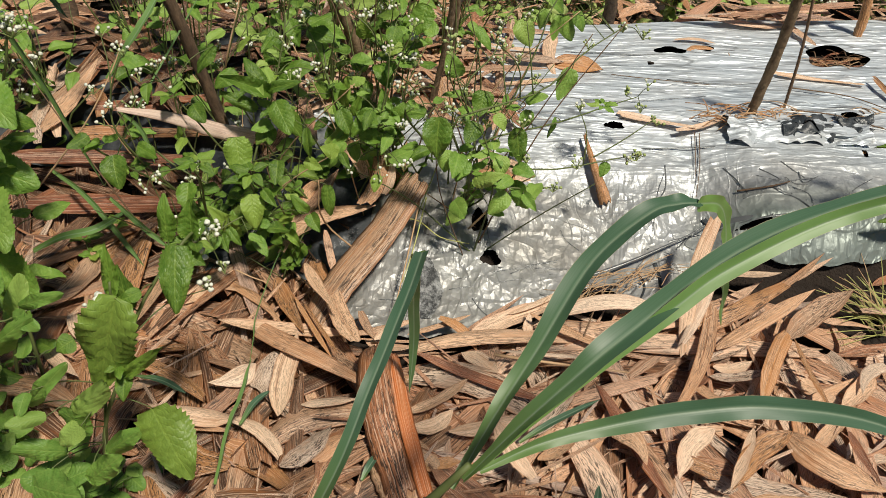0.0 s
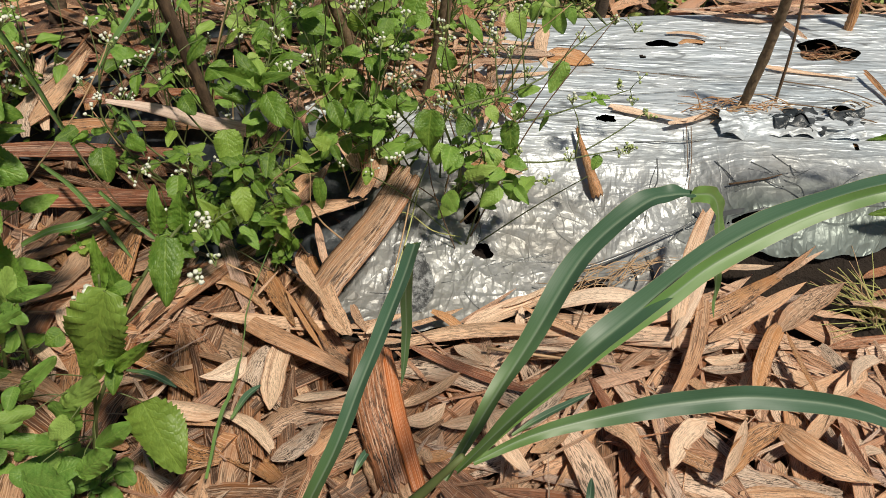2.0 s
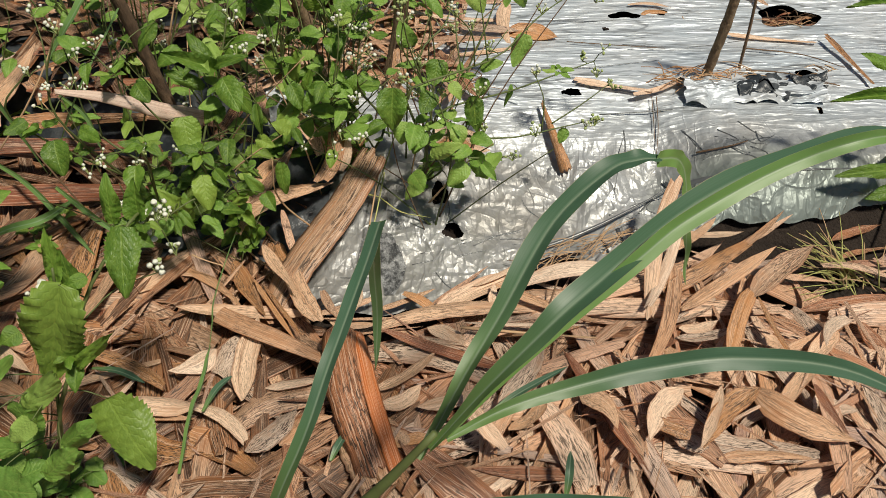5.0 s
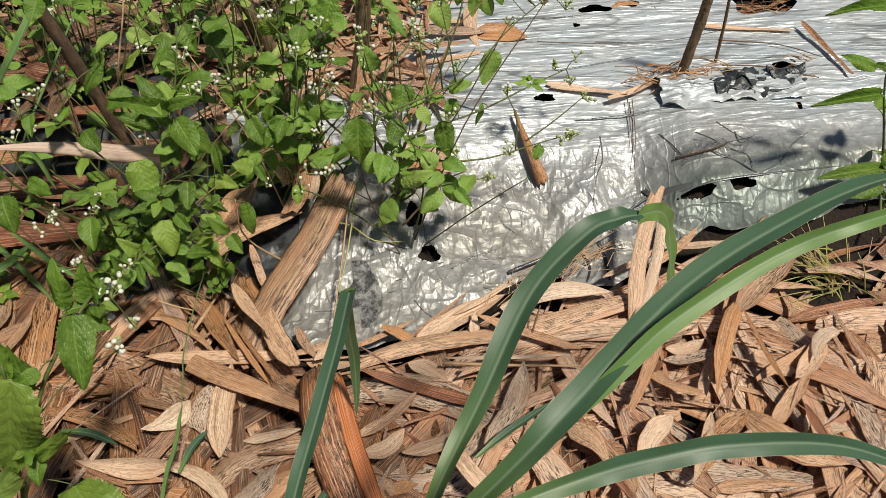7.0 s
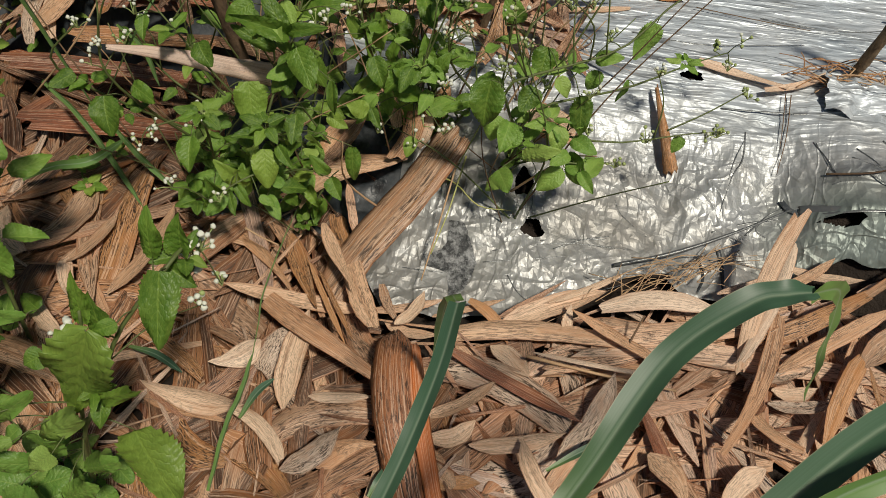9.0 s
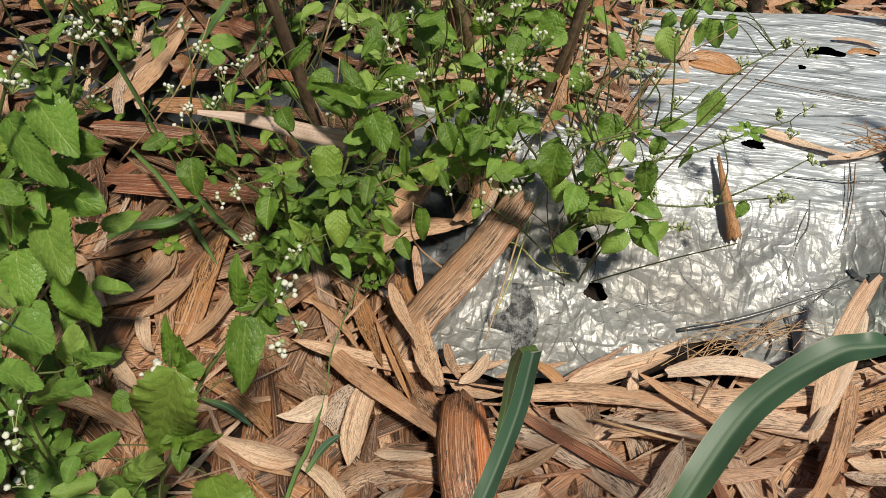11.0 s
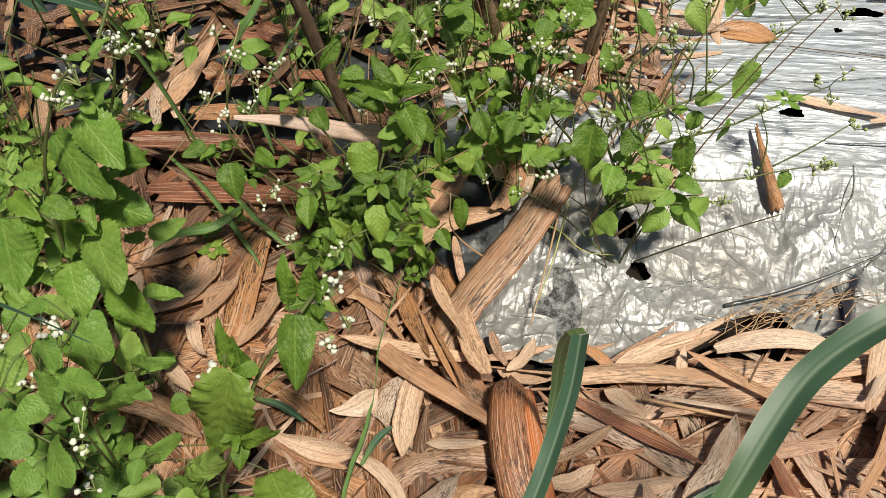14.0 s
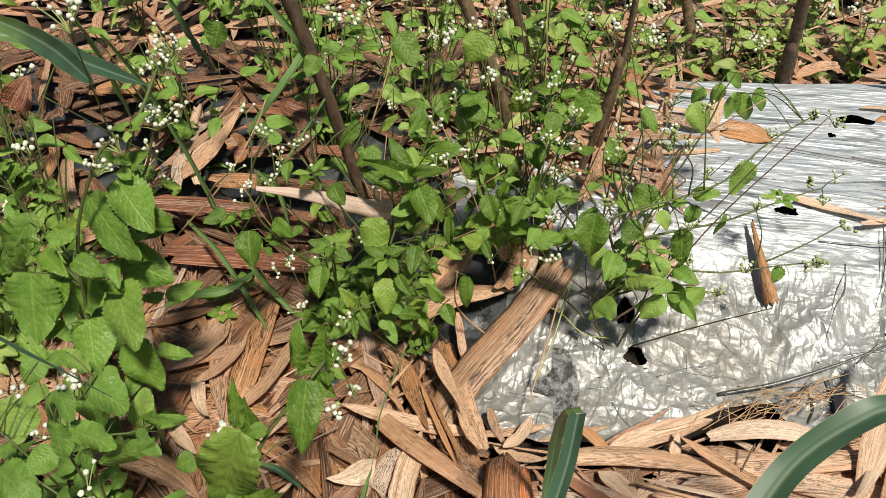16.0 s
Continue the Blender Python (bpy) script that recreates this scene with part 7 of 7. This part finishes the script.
for c, n, s in [((-0.482, 0.740, 0.040), 6, 0.022), ((-0.501, 0.763, 0.050), 5, 0.026), ((-0.199, 0.714, 0.060), 6, 0.016), ((-0.213, 0.748, 0.070), 4, 0.018), ((-0.466, 0.790, 0.050), 4, 0.024), ((-0.344, 0.739, 0.070), 5, 0.028)]:
    w8.tuft(c, n, s, "weed", 0.6)
w8.finish()

# ---------------------------------------------------------------- fine straws and thin grasses
def straw(name, points, r, mat, label, group="loose straws"):
    b = Build()
    b.tube(points, r, r * 0.6, 5, 12)
    ob = new(name, b.mesh(name, [mat]))
    return tagged(ob, label, "straw", group)


straw("straw", [(0.080, 0.584, 0.050), (0.156, 0.575, 0.050), (0.243, 0.571, 0.045)], 0.0022, M_STRAW, "straight pale straw lying on the litter")
straw("twig", [(0.188, 0.611, 0.050), (0.200, 0.636, 0.070), (0.203, 0.642, 0.075)], 0.0014, M_DRYSTEM, "thin forked dry twig on the litter")
straw("straw", [(-0.258, 0.680, 0.080), (-0.238, 0.674, 0.075), (-0.217, 0.670, 0.070)], 0.0013, M_STRAW, "short pale straw over the black film")
straw("straw", [(-0.342, 0.960, 0.140), (-0.284, 0.860, 0.281), (-0.262, 0.880, 0.350), (-0.258, 0.900, 0.379)], 0.0014, M_STRAW, "thin dry straw standing in the weeds")
straw("straw", [(-0.588, 0.836, 0.080), (-0.490, 0.840, 0.189), (-0.448, 0.880, 0.255), (-0.435, 0.900, 0.287)], 0.0014, M_STRAW, "thin dry straw leaning through the weeds")
straw("straw", [(-0.265, 0.889, 0.120), (-0.231, 0.820, 0.223), (-0.225, 0.830, 0.260)], 0.0011, M_STRAW, "thin dry straw standing in the weeds")
straw("straw", [(-0.027, 0.818, 0.110), (-0.038, 0.749, 0.070), (-0.050, 0.670, 0.040)], 0.0014, M_STRAW, "thin yellow straw bent over the silver film")
straw("straw", [(-0.019, 0.812, 0.110), (-0.030, 0.750, 0.080), (-0.044, 0.702, 0.050)], 0.0012, M_GRASS, "thin yellow-green grass stem over the film")
straw("straw", [(-0.062, 0.802, 0.080), (-0.028, 0.784, 0.090), (0.004, 0.758, 0.085), (0.044, 0.787, 0.050)], 0.0011, M_GRASS, "thin green grass stem lying on the film")
straw("twig", [(0.547, 1.054, 0.130), (0.619, 1.051, 0.125), (0.690, 1.023, 0.120)], 0.0013, M_DRYSTEM, "thin dark twig lying on the film")
straw("twig", [(0.102, 1.019, 0.125), (0.125, 1.046, 0.125), (0.089, 1.078, 0.125)], 0.0013, M_DRYSTEM, "short dark twig on the film")
straw("twig", [(0.432, 0.883, 0.092), (0.477, 0.879, 0.107), (0.505, 0.888, 0.110)], 0.0016, M_DRYSTEM, "thin brown twig lying over the folds of the film")
straw("root", [(0.395, 1.000, 0.114), (0.389, 0.941, 0.094), (0.380, 0.893, 0.070)], 0.0008, M_DRYSTEM, "thin brown root hanging down the film")
straw("root", [(0.388, 1.001, 0.114), (0.384, 0.951, 0.097), (0.382, 0.925, 0.085)], 0.0007, M_DRYSTEM, "thin brown root hanging down the film")
straw("twig", [(0.569, 1.138, 0.123), (0.660, 1.117, 0.123), (0.717, 1.075, 0.123)], 0.0012, M_DRYSTEM, "long thin dark twig lying on the film")
straw("twig", [(0.275, 1.158, 0.123), (0.365, 1.145, 0.123), (0.437, 1.136, 0.123)], 0.0008, M_DRYSTEM, "long thin dark twig lying on the film")
fine = random.Random(77)
for k in range(52):
    t = fine.random()
    c = Vector((0.17 + 0.15 * t + fine.gauss(0, 0.012), 0.705 + 0.055 * t + fine.gauss(0, 0.012), 0.026 + fine.uniform(0, 0.022)))
    ang = fine.gauss(0.50, 0.50)
    d = Vector((math.cos(ang), math.sin(ang), fine.gauss(0, 0.12))) * fine.uniform(0.012, 0.050)
    straw("straw", [c - d, c + Vector((0, 0, 0.008)), c + d], fine.uniform(0.0004, 0.0008), M_STRAW, "fine pale straws caught at the edge of the film", "straws at the film edge")
for k in range(44):
    c = Vector((0.461, 1.050, 0.118)) + Vector((fine.uniform(-0.05, 0.10), fine.uniform(-0.03, 0.02), fine.uniform(0.003, 0.012)))
    d = Vector((fine.uniform(-0.035, 0.035), fine.uniform(-0.02, 0.02), fine.uniform(-0.004, 0.016)))
    straw("straw", [c - d, c + Vector((0, 0, 0.006)), c + d], fine.uniform(0.0006, 0.0014), M_ORANGE if k % 2 else M_STRAW, "dry root straws round a stake", "straws round the stake")
for k in range(30):
    hx, hy = fine.choice([(0.690, 1.265), (0.690, 1.265), (0.455, 1.275), (0.655, 1.060)])
    c = Vector((hx + fine.uniform(-0.045, 0.045), hy + fine.uniform(-0.03, 0.03), 0.112))
    d = Vector((fine.uniform(-0.03, 0.03), fine.uniform(-0.02, 0.02), fine.uniform(-0.006, 0.010)))
    straw("straw", [c - d, c + Vector((0, 0, 0.006)), c + d], fine.uniform(0.0006, 0.0014), M_DRYSTEM if k % 3 else M_STRAW, "dry root straws in a planting hole of the film", "straws in the holes")

tuft = thing("grass_tuft", (0.627, 0.716, 0.000), "tuft of thin yellow-green grass at the foot of the bed", "grass")
for k in range(70):
    b = Build()
    base = Vector((0.627, 0.716, 0.000)) + Vector((fine.gauss(0, 0.016), fine.gauss(0, 0.016), 0.0))
    ang = fine.gauss(math.pi * 0.95, 0.75)
    reach = fine.uniform(0.03, 0.11)
    d = Vector((math.cos(ang), math.sin(ang), 0)) * reach
    h = fine.uniform(0.015, 0.06)
    b.tube([base, base + d * 0.5 + Vector((0, 0, h * 0.65)), base + d + Vector((0, 0, h))], 0.0010, 0.0004, 4, 6)
    part("blade", b.mesh("blade", [M_GRASS if k % 3 else M_STRAW]), tuft)


# ---------------------------------------------------------------- weeds behind the bed
def back_weed(x, y, h, seed, count, label, size=(0.03, 0.06), shoots=5, twiggy=0):
    w = Weed("background_weed", (x, y, 0.0), label, group="weeds behind the bed", seed=seed)
    r = random.Random(seed)
    for _ in range(shoots):
        dx, dy = r.gauss(0, 0.07), r.gauss(0, 0.06)
        w.stem([(x, y, 0.0), (x + dx * 0.4, y + dy * 0.4, h * 0.4), (x + dx, y + dy, h * r.uniform(0.7, 1.0))], 0.0019, 0.0009)
    # Seeds from 300 up always get the leaf colour with sunlight painted in.
    w.fill(count, ((x - 0.4, x + 0.4), (y - 0.4, y + 0.4), (0.02, h)), size, "young" if seed >= 300 else r.choice(["weed", "light", "light", "young"]))
    if twiggy:
        w.sprays(twiggy, ((x - 0.4, x + 0.4), (y - 0.4, y + 0.4), (0.08, h)), (0.03, 0.10), (3, 6))
    for _ in range(3):
        w.cluster((x + r.gauss(0, 0.06), y + r.gauss(0, 0.05), h * r.uniform(0.7, 1.0)), 5, 0.004, 0.012, 0.8)
    w.finish()


br = random.Random(31)
for k in range(26):
    x = -1.9 + 3.9 * (k + br.random() * 0.8) / 26
    back_weed(x, 1.62 + 0.16 * x * 0.5 + br.uniform(-0.06, 0.35), br.uniform(0.18, 0.40), 100 + k, 20, "bushy green weed growing behind the bed")
for k, (x, y, h) in enumerate([(-0.30, 1.14, 0.40), (-0.10, 1.18, 0.42), (-0.02, 1.24, 0.30), (-0.20, 1.06, 0.36), (-0.42, 1.08, 0.38), (-0.66, 1.05, 0.30), (-0.55, 1.20, 0.36), (-0.75, 0.80, 0.34), (-0.95, 0.95, 0.36), (-0.72, 0.62, 0.26), (-0.90, 0.60, 0.30), (-1.05, 0.75, 0.34)]):
    back_weed(x, y, h, 200 + k, 62, "leafy weed with thin stems standing on the bed", (0.018, 0.044), 12, 5 if x > -0.5 and y > 0.9 else 0)
for k in range(30):
    x = -0.5 + 2.4 * (k + br.random() * 0.9) / 30
    back_weed(x, back_edge(x) + br.uniform(0.13, 0.30), br.uniform(0.10, 0.22), 300 + k, 34, "dense low green weed at the back of the bed", (0.018, 0.042), 7)
